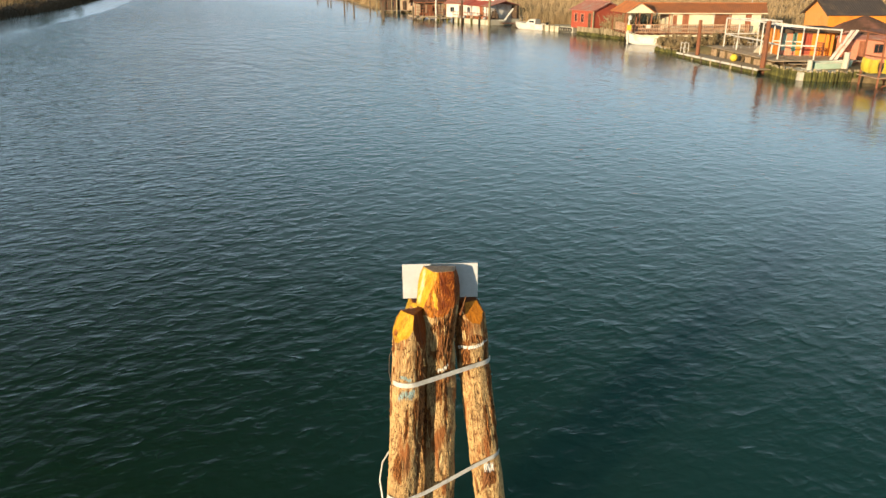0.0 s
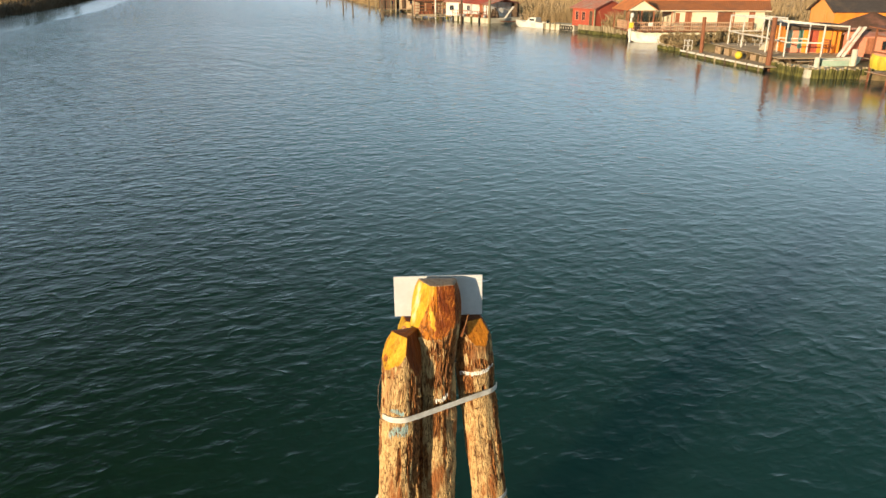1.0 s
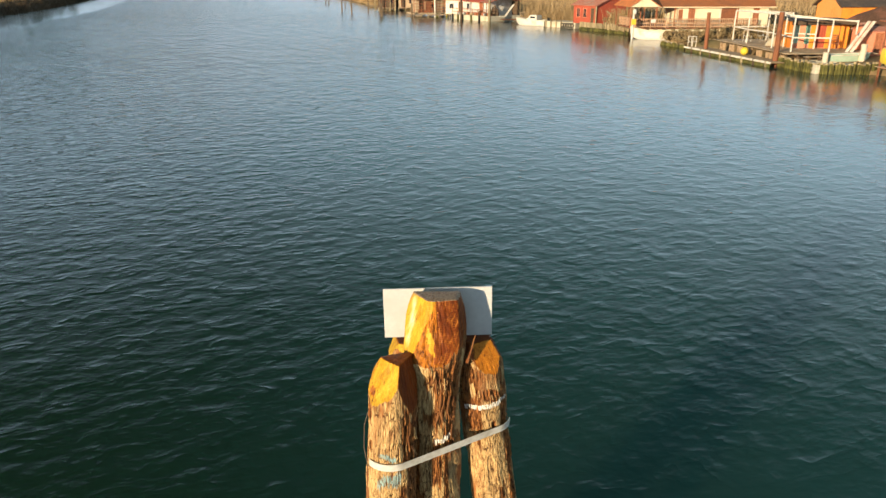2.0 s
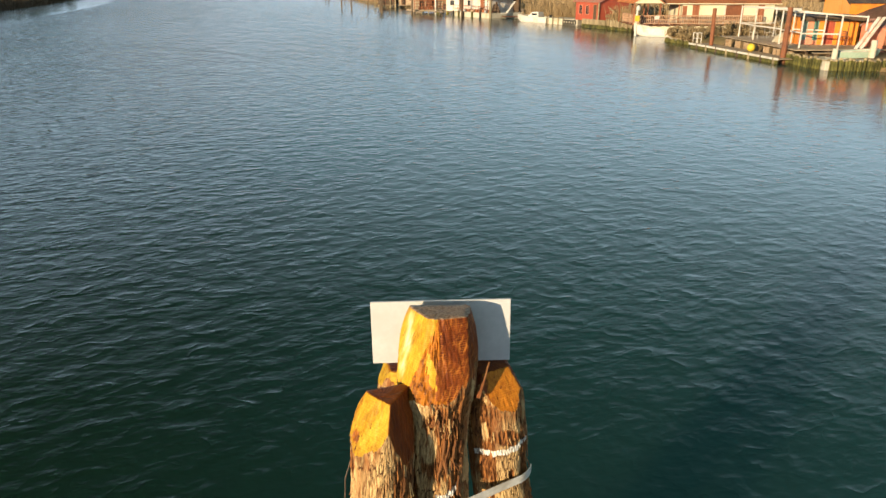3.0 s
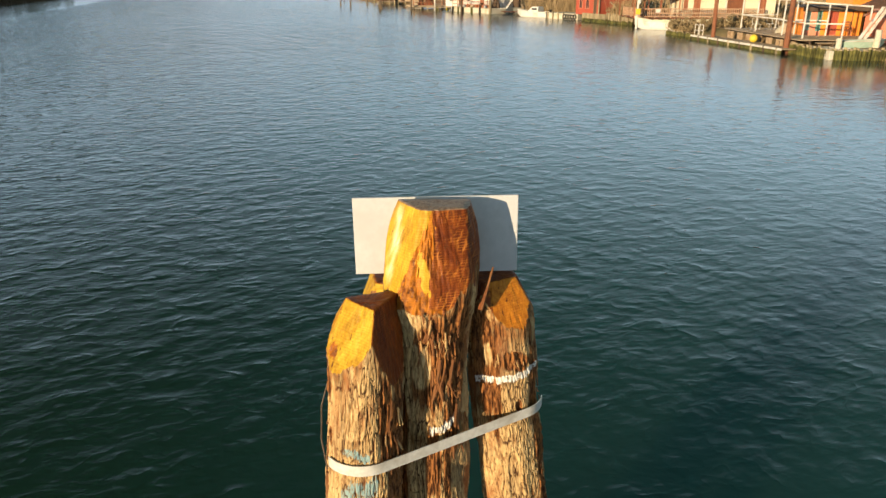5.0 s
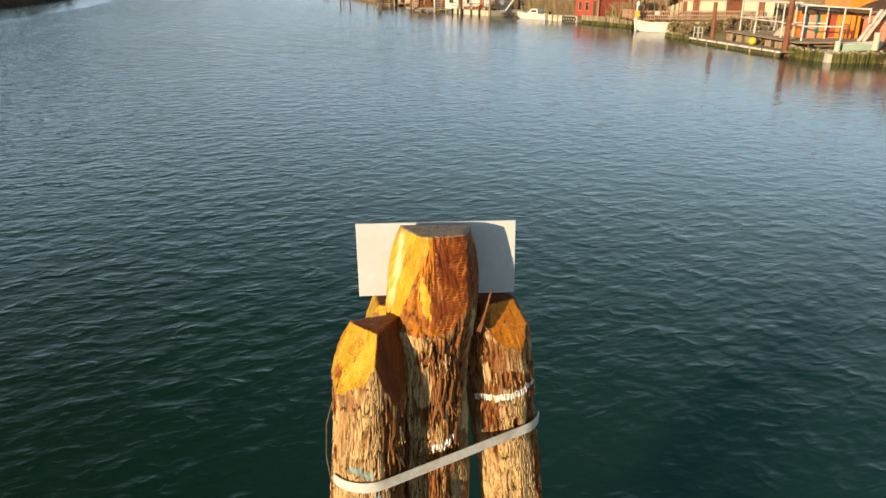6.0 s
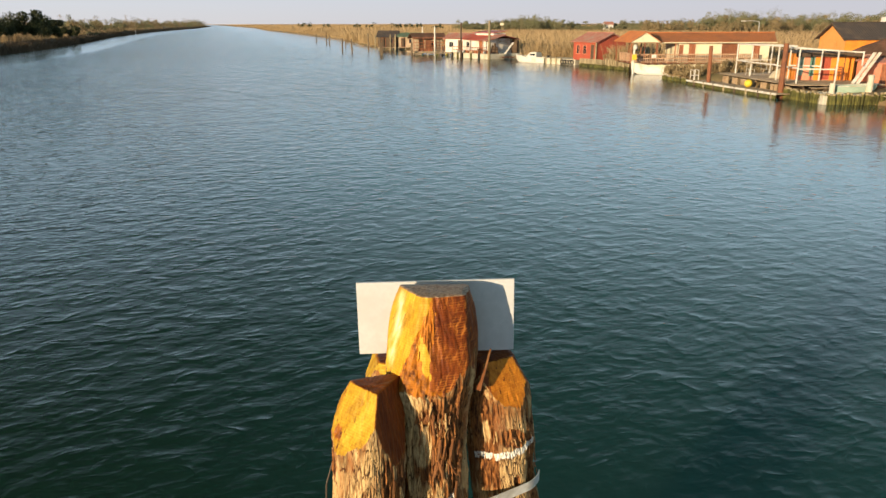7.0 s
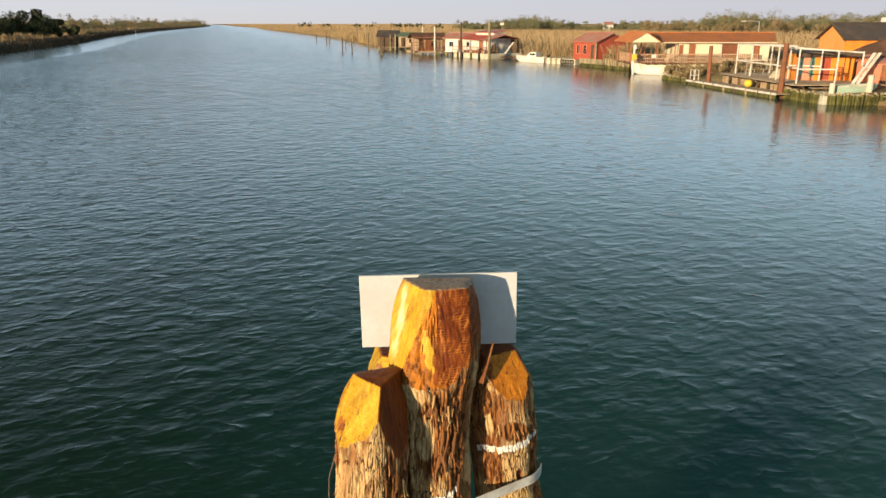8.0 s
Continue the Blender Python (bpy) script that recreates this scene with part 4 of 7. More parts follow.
    # pile, angle and its spread, height and its spread, count, shapes
    torn_places = ((CENTRE_PILE, -1.65, 0.50, 3.38, 0.09, 34, (0, 1, 3, 4)), (CENTRE_PILE, -1.35, 0.30, 3.18, 0.14, 18, (0, 1, 2, 0)), (CENTRE_PILE, -0.75, 0.2, 3.0, 0.3, 12, (1, 2)),
                   (LEFT_PILE, -0.55, 0.30, 2.95, 0.35, 26, (0, 1, 2, 4)), (LEFT_PILE, -2.95, 0.22, 2.95, 0.30, 20, (0, 1, 2, 5)), (LEFT_PILE, -3.0, 0.15, 2.75, 0.12, 3, (6,)),
                   (LEFT_PILE, -0.4, 0.25, 2.0, 0.45, 18, (1, 2, 4, 5)), (RIGHT_PILE, -0.25, 0.25, 3.18, 0.14, 26, (0, 1, 2, 3)), (RIGHT_PILE, -1.3, 0.6, 3.20, 0.03, 16, (0, 3)),
                   (RIGHT_PILE, -0.3, 0.3, 2.5, 0.4, 12, (0, 1, 2)), (RIGHT_PILE, -1.3, 0.6, 1.56, 0.12, 26, (0, 1, 2, 5)), (RIGHT_PILE, -2.6, 0.2, 1.6, 0.1, 3, (5, 6)))
    for dims, ang, da, z0, dz, count, kinds in torn_places:
        for _ in range(count):
            a, z = ang + rnd.gauss(0, da * 0.6), z0 + rnd.gauss(0, dz * 0.6)
            cx, cy = dims["foot"][0] + dims["lean"][0] * z, dims["foot"][1] + dims["lean"][1] * z
            rad = dims["radius"] - 0.002 + (0.042 * float(smooth01(z, 3.30, 3.60)) if dims is CENTRE_PILE else 0.0)
            ob = new("bark_shred", shapes[rnd.choice(kinds)])
            ob.parent = d
            place = Matrix.Translation((cx + rad * math.cos(a), cy + rad * math.sin(a), z)) @ Matrix.Rotation(a, 4, "Z") @ Matrix.Rotation(rnd.gauss(0, 0.22), 4, "X")
            ob.matrix_parent_inverse = d.matrix_basis.inverted()
            k = rnd.uniform(0.6, 1.2)
            ob.matrix_basis = place @ Matrix.Diagonal((k, k, k, 1))
    return d


build_dolphin()

board = thing("sign_board", (0, 0.0, 3.54), "plain pale grey rectangular sign board fixed behind the tallest pile", "sign")
BT = Matrix.Rotation(radians(-0.8), 4, "Y")
bm = box((-0.3735, -0.006, -0.183), (0.3735, 0.008, 0.183), 0.002, m=Matrix.Translation((0, 0.004, 3.7225)) @ BT)
part("panel", bm, BOARD, board)
for zz in (3.63, 3.78):
    part("bracket", box((-0.06, 0.013, zz - 0.02), (0.02, 0.05, zz + 0.02), 0.003), GALV, board)


# ---------------------------------------------------------------- plants
def blades(name, spots, heights, width, material, label, category, seed=1, lean=0.18, parent=None):
    """Many thin upright blades, three-cornered, as one stuff object."""
    g = np.random.default_rng(seed)
    spots, heights = np.asarray(spots, float), np.asarray(heights, float)
    n = len(spots)
    a = g.uniform(0, np.pi, n)
    w = width * g.uniform(0.6, 1.4, n)
    side = np.stack([np.cos(a), np.sin(a), np.zeros(n)], -1) * w[:, None] / 2
    tip = np.stack([g.normal(0, lean, n) + 0.10, g.normal(0, lean, n), np.ones(n)], -1) * heights[:, None]
    mid = tip * 0.55 + np.stack([np.zeros(n), np.zeros(n), 0.04 * heights], -1)
    v = np.stack([spots - side, spots + side, spots + mid + side * 0.8, spots + mid - side * 0.8, spots + tip + side * 0.5, spots + tip - side * 0.5], 1).reshape(-1, 3)
    i = np.arange(n)[:, None] * 6
    f = np.concatenate([i + np.array([0, 1, 2, 3]), i + np.array([3, 2, 4, 5])])
    return tagged(link_mesh(name, grid_mesh(name, v, f), material), label, category, kind="stuff")


def leaf_cloud(g, centre, size, count, leaf):
    """Leaf faces scattered through an uneven crown of several lobes."""
    lobes = g.normal(0, 1, (9, 3)) * np.array(size) * 0.45
    lobes[:, 2] = np.abs(lobes[:, 2]) * 0.9 - size[2] * 0.15
    rad = g.uniform(0.28, 0.55, 9) * min(size[0], size[2])
    pick = g.integers(0, 9, count)
    d = g.normal(0, 1, (count, 3))
    d /= np.linalg.norm(d, axis=1)[:, None]
    p = np.array(centre) + lobes[pick] + d * (rad[pick] * g.uniform(0.5, 0.98, count))[:, None]
    u = g.normal(0, 1, (count, 3))
    u /= np.linalg.norm(u, axis=1)[:, None]
    w = np.cross(u, d)
    w /= np.linalg.norm(w, axis=1)[:, None] + 1e-6
    s = leaf * g.uniform(0.5, 1.3, count)[:, None]
    v = np.stack([p - u * s, p - w * s * 0.6, p + u * s, p + w * s * 0.6], 1).reshape(-1, 3)
    f = np.arange(count * 4).reshape(-1, 4)
    return v, f


def tree(at, height, spread, material, label, seed, leaves=1500, leaf=0.22, group=""):
    g = np.random.default_rng(seed)
    t = thing("tree", at, label, "tree", group)
    x, y, z = at
    bm = tube([(x, y, z - 0.3), (x + 0.1, y, z + height * 0.25), (x - 0.05, y + 0.1, z + height * 0.5)], [0.07 * height / 3, 0.05 * height / 3, 0.03 * height / 3], 8)
    for k in range(5):
        a = k * 1.3 + seed
        p = Vector((x, y, z + height * (0.2 + 0.06 * k)))
        q = p + Vector((math.cos(a) * spread * 0.45, math.sin(a) * spread * 0.45, height * 0.32))
        tube([p, (p + q) / 2 + Vector((0, 0, 0.1)), q], [0.035 * height / 3, 0.02 * height / 3, 0.008], 6, bm)
    part("trunk", bm, TRUNK, t)
    v, f = leaf_cloud(g, (x, y, z + height * 0.52), (spread * 0.75, spread * 0.75, height * 0.5), leaves, leaf)
    v[:, 2] = np.minimum(v[:, 2], z + height)
    link_mesh("crown", grid_mesh("crown", v, f), material, t)
    return t


def thicket(name, spots, sizes, material, label, category, seed, leaves, leaf):
    """A far belt of woods or shrubs, nobody could count: one stuff object of leaf faces."""
    g = np.random.default_rng(seed)
    vs, fs, k = [], [], 0
    for (x, y, z), (s, h) in zip(spots, sizes):
        v, f = leaf_cloud(g, (x, y, z + h * 0.42), (s, s, h * 0.55), leaves, leaf)
        v[:, 2] = np.clip(v[:, 2], z - 0.1, z + h * 1.05)
        vs.append(v)
        fs.append(f + k)
        k += len(v)
    return tagged(link_mesh(name, grid_mesh(name, np.concatenate(vs), np.concatenate(fs)), material), label, category, kind="stuff")


def land(x, y):
    return 0.6 if x > 0 or y > 150 and x > bank_x(RIGHT_BANK, y) else 0.75


def build_plants():
    g = np.random.default_rng(77)
    # reed beds on the right: the edge along the water, and the field behind the huts
    spots, hs = [], []
    for y in np.arange(120, 900, 0.5):
        dens = 18 if y < 260 else 9 if y < 450 else 4
        for _ in range(dens):
            o = abs(g.normal(0, 2.2)) + 0.4
            if 117 < y < 158 and o < 9:
                continue
            spots.append((bank_x(RIGHT_BANK, y) + o, y + g.uniform(-0.5, 0.5), 0.0))
            hs.append(g.uniform(1.5, 2.7))
    for _ in range(60000):
        y = g.uniform(80, 330)
        x = bank_x(RIGHT_BANK, y) + 8 + abs(g.normal(0, 1)) * 70
        if y < 92 and x < 42:
            continue
        spots.append((x, y, 0.5))
        hs.append(g.uniform(1.3, 2.5))
    blades("reed_bed", spots, hs, 0.075, REED, "tall dry tan reeds along the river bank", "reeds", 3)
    # the dense mass of the bed, as a rolling sheet at reed height
    verts, faces = [], []
    xs = [0, 3, 8, 16, 30, 50, 80, 130, 200, 320, 600, 1500]
    ys = list(np.arange(96, 330, 3.0)) + list(np.arange(330, 880, 15.0)) + list(np.arange(900, 3300, 120.0))
    for y in ys:
        for i, o in enumerate(xs):
            z = 0.5 if i == 0 else 1.55 + 0.5 * noise.noise(Vector((o * 0.21, y * 0.12, 1))) + 0.25 * noise.noise(Vector((o * 0.9, y * 0.6, 5)))
            verts.append((bank_x(RIGHT_BANK, y) + (10 if y < 165 else 1.0) + o, y, z))
    n = len(xs)
    for j in range(len(ys) - 1):
        for i in range(n - 1):
            faces.append((j * n + i, j * n + i + 1, (j + 1) * n + i + 1, (j + 1) * n + i))
    tagged(link_mesh("reed_field", grid_mesh("reed_field", verts, faces), MARSH, smooth=True), "wide field of dry tan reeds", "reeds", kind="stuff")
    far, fh = [], []
    for _ in range(40000):
        y = 330 + 1400 * g.uniform(0, 1) ** 1.6
        far.append((bank_x(RIGHT_BANK, y) + 2 + 420 * g.uniform(0, 1) ** 1.5, y, 0.8))
        fh.append(g.uniform(1.6, 2.6))
    blades("far_reeds", far, fh, 0.4, REED, "pale dry reeds far out over the marsh", "reeds", 8)
    # reeds and scrub between the houses
    spots, hs = [], []
    for cx, cy, sx, sy, num, top in ((24.6, 66.0, 1.1, 2.6, 520, 0.9), (27.5, 66.0, 2.2, 3.0, 700, 1.1), (31.5, 64.5, 2.5, 3.0, 700, 1.5),
                                     (24.0, 84.0, 1.3, 1.8, 800, 2.1), (22.5, 97.5, 3.0, 3.0, 900, 2.7), (17.5, 103.5, 3.0, 2.5, 800, 2.6),
                                     (19.6, 99.0, 1.5, 1.5, 350, 2.3), (40, 68, 4, 5, 900, 1.6)):
        for _ in range(num):
            x, y = g.normal(cx, sx * 0.5), g.normal(cy, sy * 0.5)
            if x < bank_x(RIGHT_BANK, y) - 1.2:
                continue
            spots.append((x, y, 0.3))
            hs.append(top * g.uniform(0.5, 1.15))
    blades("scrub", spots, hs, 0.035, REED, "clumps of dry reed and scrub between the cabins", "reeds", 9, 0.3)
    sp, sz = [], []
    for cx, cy, s, h in ((27.3, 65.5, 1.2, 1.4), (29.2, 64.0, 1.3, 1.5), (31.0, 65.5, 1.3, 1.8), (33.0, 63.8, 1.4, 1.7), (25.2, 65.2, 0.8, 0.9), (25.0, 84.5, 1.2, 2.0), (22.0, 98.5, 1.4, 2.6), (26.6, 63.2, 1.0, 1.3), (28.6, 62.4, 1.1, 1.5), (30.2, 62.0, 1.0, 1.3), (26.0, 68.0, 1.0, 1.2),
                       (24.6, 67.6, 0.8, 0.8), (24.4, 64.4, 0.7, 0.8), (23.75, 65.9, 0.65, 0.85), (23.8, 64.9, 0.6, 0.95), (24.1, 63.6, 0.6, 0.8), (24.4, 62.6, 0.5, 0.7), (25.2, 62.4, 0.7, 0.9), (23.4, 84.2, 1.0, 1.6), (24.6, 82.6, 0.9, 1.5)):
        sp.append((cx, cy, 0.35))
        sz.append((s, h))
    thicket("bank_shrub", sp, sz, LEAF_BROWN, "low brown-green shrubs on the bank", "shrubs", 5, 900, 0.085)
    # woods far behind the reed field
    sp, sz = [], []
    for _ in range(380):
        x = g.uniform(22, 290)
        y = 345 - 0.20 * x + g.uniform(-18, 40)
        sp.append((x, y, 0.5))
        mound = 1 + 0.35 * noise.noise(Vector((x * 0.045, 0, 6))) + 0.15 * noise.noise(Vector((x * 0.16, 0, 2)))
        sz.append((g.uniform(3.5, 6.0), g.uniform(5.6, 7.4) * mound * float(np.interp(x, (30, 45, 62, 75, 112, 126, 160), (0.85, 1.1, 0.95, 0.70, 0.72, 1.2, 1.28)))))
    thicket("far_woods", sp, sz, LEAF, "belt of green and brown trees beyond the reed field", "woods", 12, 1150, 0.20)
    sp, sz = [], []
    for _ in range(60):
        x = g.uniform(90, 260)
        sp.append((x, 300 - 0.2 * x + g.uniform(-10, 10), 0.5))
        sz.append((g.uniform(2.5, 4), g.uniform(4, 7.5)))
    thicket("far_thicket", sp, sz, LEAF_BROWN, "bare brown thicket before the far woods", "woods", 13, 700, 0.22)
    sp, sz = [], []
    for x, y, s, h in ((-78, 560, 3.5, 6), (-66, 565, 3, 5), (-84, 555, 2.5, 4.5), (-40, 520, 2.5, 4.5), (-30, 520, 3, 5), (-10, 470, 4, 6), (2, 470, 5, 5.5), (14, 430, 4, 5)):
        sp.append((x, y, 0.5))
        sz.append((s, h))
    thicket("far_shrub", sp, sz, LEAF_DARK, "scattered dark bushes far out on the marsh", "shrubs", 14, 300, 0.45)
    # left bank: dark trees by the water, then reeds and scrub running off to the horizon
    for i, (x, y, h, s) in enumerate(((-74, 128, 6.3, 4.6), (-80.5, 141, 6.9, 4.6), (-78, 150, 7.2, 4.8), (-79.5, 160, 6.6, 4.4), (-83, 168, 5.6, 4.6), (-83.5, 178, 5.4, 5.0), (-82, 172, 4.8, 4.6), (-90, 150, 7.0, 5.0), (-71, 118, 6.0, 4.4), (-84, 130, 6.8, 5.0), (-68.5, 111, 5.2, 4.0), (-77, 136, 6.0, 4.4))):
        tree((x, y, 0.6), h, s, LEAF_DARK, "dark evergreen tree on the far river bank", 30 + i, 4200, 0.20, "trees on the far bank")
    spots, hs = [], []
    for y in np.arange(96, 1180, 0.45):
        for _ in range(26 if y < 300 else 9):
            o = abs(g.normal(0, 1.6)) - 0.2
            spots.append((bank_x(LEFT_BANK, y) - o, y + g.uniform(-0.5, 0.5), float(np.interp(o, (-0.2, 0.7, 3), (-0.1, 0.9, 1.2)))))
            hs.append(g.uniform(0.6, 1.2) * (1 + 0.3 * noise.noise(Vector((y * 0.05, 0, 0)))))
    field, fh = [], []
    for _ in range(22000):
        y = g.uniform(110, 480)
        field.append((bank_x(LEFT_BANK, y) - 3.5 - abs(g.normal(0, 20)), y, 0.6))
        fh.append(g.uniform(1.5, 2.6))
    blades("back_reeds", field, fh, 0.12, REED, "dry tan reeds behind the far bank", "reeds", 6)
    verts, faces = [], []
    prof = [(-0.1, -0.4), (0.25, 0.6), (0.7, 1.35), (1.5, 1.75), (4, 1.9), (12, 1.7), (40, 1.5), (160, 1.4)]
    ys = list(np.arange(60, 420, 1.5)) + list(np.arange(420, 1190, 8.0))
    for y in ys:
        for o, z in prof:
            k = 1 + 0.3 * noise.noise(Vector((o * 0.5, y * 0.2, 4))) + 0.25 * noise.noise(Vector((o * 2, y * 0.9, 8)))
            verts.append((bank_x(LEFT_BANK, y) - o - 0.5 * noise.noise(Vector((0, y * 0.3, 2))), y, z * k))
    n = len(prof)
    for j in range(len(ys) - 1):
        for i in range(n - 1):
            faces.append((j * n + i, j * n + i + 1, (j + 1) * n + i + 1, (j + 1) * n + i))
    tagged(link_mesh("bank_growth", grid_mesh("bank_growth", verts, faces), REED_SHADED), "dense brown growth on the shaded far bank", "reeds", kind="stuff")
    blades("bank_reeds", spots, hs, 0.11, REED_SHADED, "brown reeds along the shaded far bank", "reeds", 4)
    sp, sz, sp2, sz2 = [], [], [], []
    for _ in range(26):
        y = g.uniform(172, 330)
        sp2.append((bank_x(LEFT_BANK, y) - g.uniform(14, 34), y, 0.6))
        sz2.append((g.uniform(3.0, 4.6), g.uniform(5.6, 8.2)))
    for _ in range(190):
        y = 210 + 900 * g.uniform(0, 1) ** 1.5
        o = g.uniform(3, 26)
        k = g.uniform(0.6, 1.1)
        (sp if g.random() < 0.55 else sp2).append((bank_x(LEFT_BANK, y) - o, y, 0.6))
        (sz if len(sp) > len(sz) else sz2).append((2.6 * k * (1 + y / 900), (6.4 if o > 8 else 3.0) * k * (1 + y / 1500)))
    thicket("bank_scrub", sp, sz, LEAF_BROWN, "brown scrub along the far bank", "shrubs", 15, 620, 0.20)
    thicket("bank_bushes", sp2, sz2, LEAF, "low green bushes along the far bank", "shrubs", 16, 900, 0.20)
    # a strip of coast on the horizon, coloured pale to stand for haze
    verts, faces = [], []
    for i, x in enumerate(np.arange(-3200, 3201, 40.0)):
        h = 3 + 2 * noise.noise(Vector((x * 0.004, 0, 2))) + 1.5 * noise.noise(Vector((x * 0.02, 0, 7)))
        verts += [(x, 3300, -1), (x, 3300, max(2, h)), (x, 3420, max(2, h)), (x, 3420, -1)]
        if i:
            b = 4 * i
            faces += [(b - 4, b, b + 1, b - 3), (b - 3, b + 1, b + 2, b - 2), (b - 2, b + 2, b + 3, b - 1)]
    tagged(link_mesh("far_coast", grid_mesh("far_coast", verts, faces), HAZED_COAST), "low far coast on the horizon", "backdrop", kind="structure")


build_plants()


# ---------------------------------------------------------------- building kit for the cabins
def wall(name, m, length, height, thick, openings, material, parent, label=""):
    """A wall along the frame's x, thick along y, with openings (x0, x1, z0, z1) cut right through."""
    bm = bmesh.new()
    cuts = sorted({0.0, length} | {v for o in openings for v in o[:2]})
    for a, b in zip(cuts, cuts[1:]):
        z = 0.0
        for o in sorted((o for o in openings if o[0] < (a + b) / 2 < o[1]), key=lambda o: o[2]):
            if o[2] - z > 0.01:
                box((a, 0, z), (b, thick, o[2]), 0, bm, m)
            z = o[3]
        if height - z > 0.01:
            box((a, 0, z), (b, thick, height), 0, bm, m)
    bmesh.ops.remove_doubles(bm, verts=bm.verts, dist=0.001)
    return part(name, bm, material, parent, label)


def gable(name, m, length, height, peak, thick, material, parent):
    """A wall along the frame's x that rises to a peak in its middle."""
    loop = [(0, 0, 0), (length, 0, 0), (length, 0, height), (length / 2, 0, peak), (0, 0, height)]
    bm = bmesh.new()
    a = [bm.verts.new(m @ Vector(p)) for p in loop]
    b = [bm.verts.new(m @ (Vector(p) + Vector((0, thick, 0)))) for p in loop]
    bm.faces.new(a)
    bm.faces.new(b[::-1])
    for i in range(5):
        bm.faces.new((a[i], b[i], b[(i + 1) % 5], a[(i + 1) % 5]))
    return part(name, bm, material, parent)


def window(m, o, parent, frame_mat, fill=None, name="window", label=""):
    """A framed window, or a shuttered one or a door leaf when fill is given, set in the opening o."""
    x0, x1, z0, z1 = o
    bm = bmesh.new()
    t = 0.05
    for lo, hi in (((x0, -0.03, z0), (x0 + t, 0.09, z1)), ((x1 - t, -0.03, z0), (x1, 0.09, z1)),
                   ((x0 + t, -0.03, z0), (x1 - t, 0.09, z0 + t)), ((x0 + t, -0.03, z1 - t), (x1 - t, 0.09, z1))):
        box(lo, hi, 0.006, bm, m)
    w = part(name, bm, frame_mat, parent, label)
    if fill is None:
        part("pane", box((x0 + t, 0.04, z0 + t), (x1 - t, 0.055, z1 - t), 0, m=m), GLASS, w)
        part("glazing_bar", box(((x0 + x1) / 2 - 0.015, 0.02, z0 + t), ((x0 + x1) / 2 + 0.015, 0.038, z1 - t), 0, m=m), frame_mat, w)
    else:
        n = max(2, int((x1 - x0) / 0.16))
        for i in range(n):
            a, b = x0 + t + (x1 - x0 - 2 * t) * i / n, x0 + t + (x1 - x0 - 2 * t) * (i + 1) / n
            part("board", box((a + 0.004, 0.01 + 0.004 * (i % 2), z0 + t), (b - 0.004, 0.045, z1 - t), 0.004, m=m), fill, w)
    return w


def gable_house(name, m, w, d, eave, ridge, wall_mat, roof_mat, label, front=(), side=(), over=0.25, gable_mat=None, thick=0.12, trim=None, ribs=0.2):
    """A cabin in the frame m: x along the ridge, y into the depth, front wall at y = 0. front: openings with their fill."""
    h = thing(name, m.translation, label, "cabin")
    fo = [f[0] for f in front]
    wall("wall", m, w, eave, thick, fo, wall_mat, h)
    wall("wall", m @ Matrix.Translation((0, d - thick, 0)), w, eave, thick, [], wall_mat, h)
    so = [s[0] for s in side]
    left = m @ Matrix.Translation((thick, thick, 0)) @ Matrix.Rotation(radians(90), 4, "Z")
    right = m @ Matrix.Translation((w, thick, 0)) @ Matrix.Rotation(radians(90), 4, "Z")
    gable("gable_wall", left, d - 2 * thick, eave, ridge - 0.06, thick, gable_mat or wall_mat, h)
    gable("gable_wall", right, d - 2 * thick, eave, ridge - 0.06, thick, gable_mat or wall_mat, h)
    slope = (ridge - eave) / (d / 2)
    for y0, y1 in ((-over, d / 2), (d + over, d / 2)):
        z0 = eave - over * slope + 0.05
        bm = ribbed(m @ Vector((-over, y0, z0)), m @ Vector((w + over, y0, z0)), m @ Vector((w + over, y1, ridge + 0.05)), m @ Vector((-over, y1, ridge + 0.05)), 0.06, ribs, 0.025)
        part("roof", bm, roof_mat, h)
    part("ridge_cap", beam(m @ Vector((-over, d / 2, ridge + 0.08)), m @ Vector((w + over, d / 2, ridge + 0.08)), 0.2, 0.05), roof_mat, h)
    for x in (-over, w + over):
        for y0 in (-over, d + over):
            part("bargeboard", beam(m @ Vector((x, y0, eave - over * slope - 0.02)), m @ Vector((x, d / 2, ridge - 0.02)), 0.03, 0.13), trim or roof_mat, h)
    for o, frame_mat, fill, nm in front:
        window(m, o, h, frame_mat, fill, nm)
    for o, frame_mat, fill, nm in side:
        sm = m @ Matrix.Translation((-0.02, thick, 0)) @ Matrix.Rotation(radians(90), 4, "Z") @ Matrix.Diagonal((1, -1, 1, 1))
        window(sm, o, h, frame_mat, fill, nm)
    return h


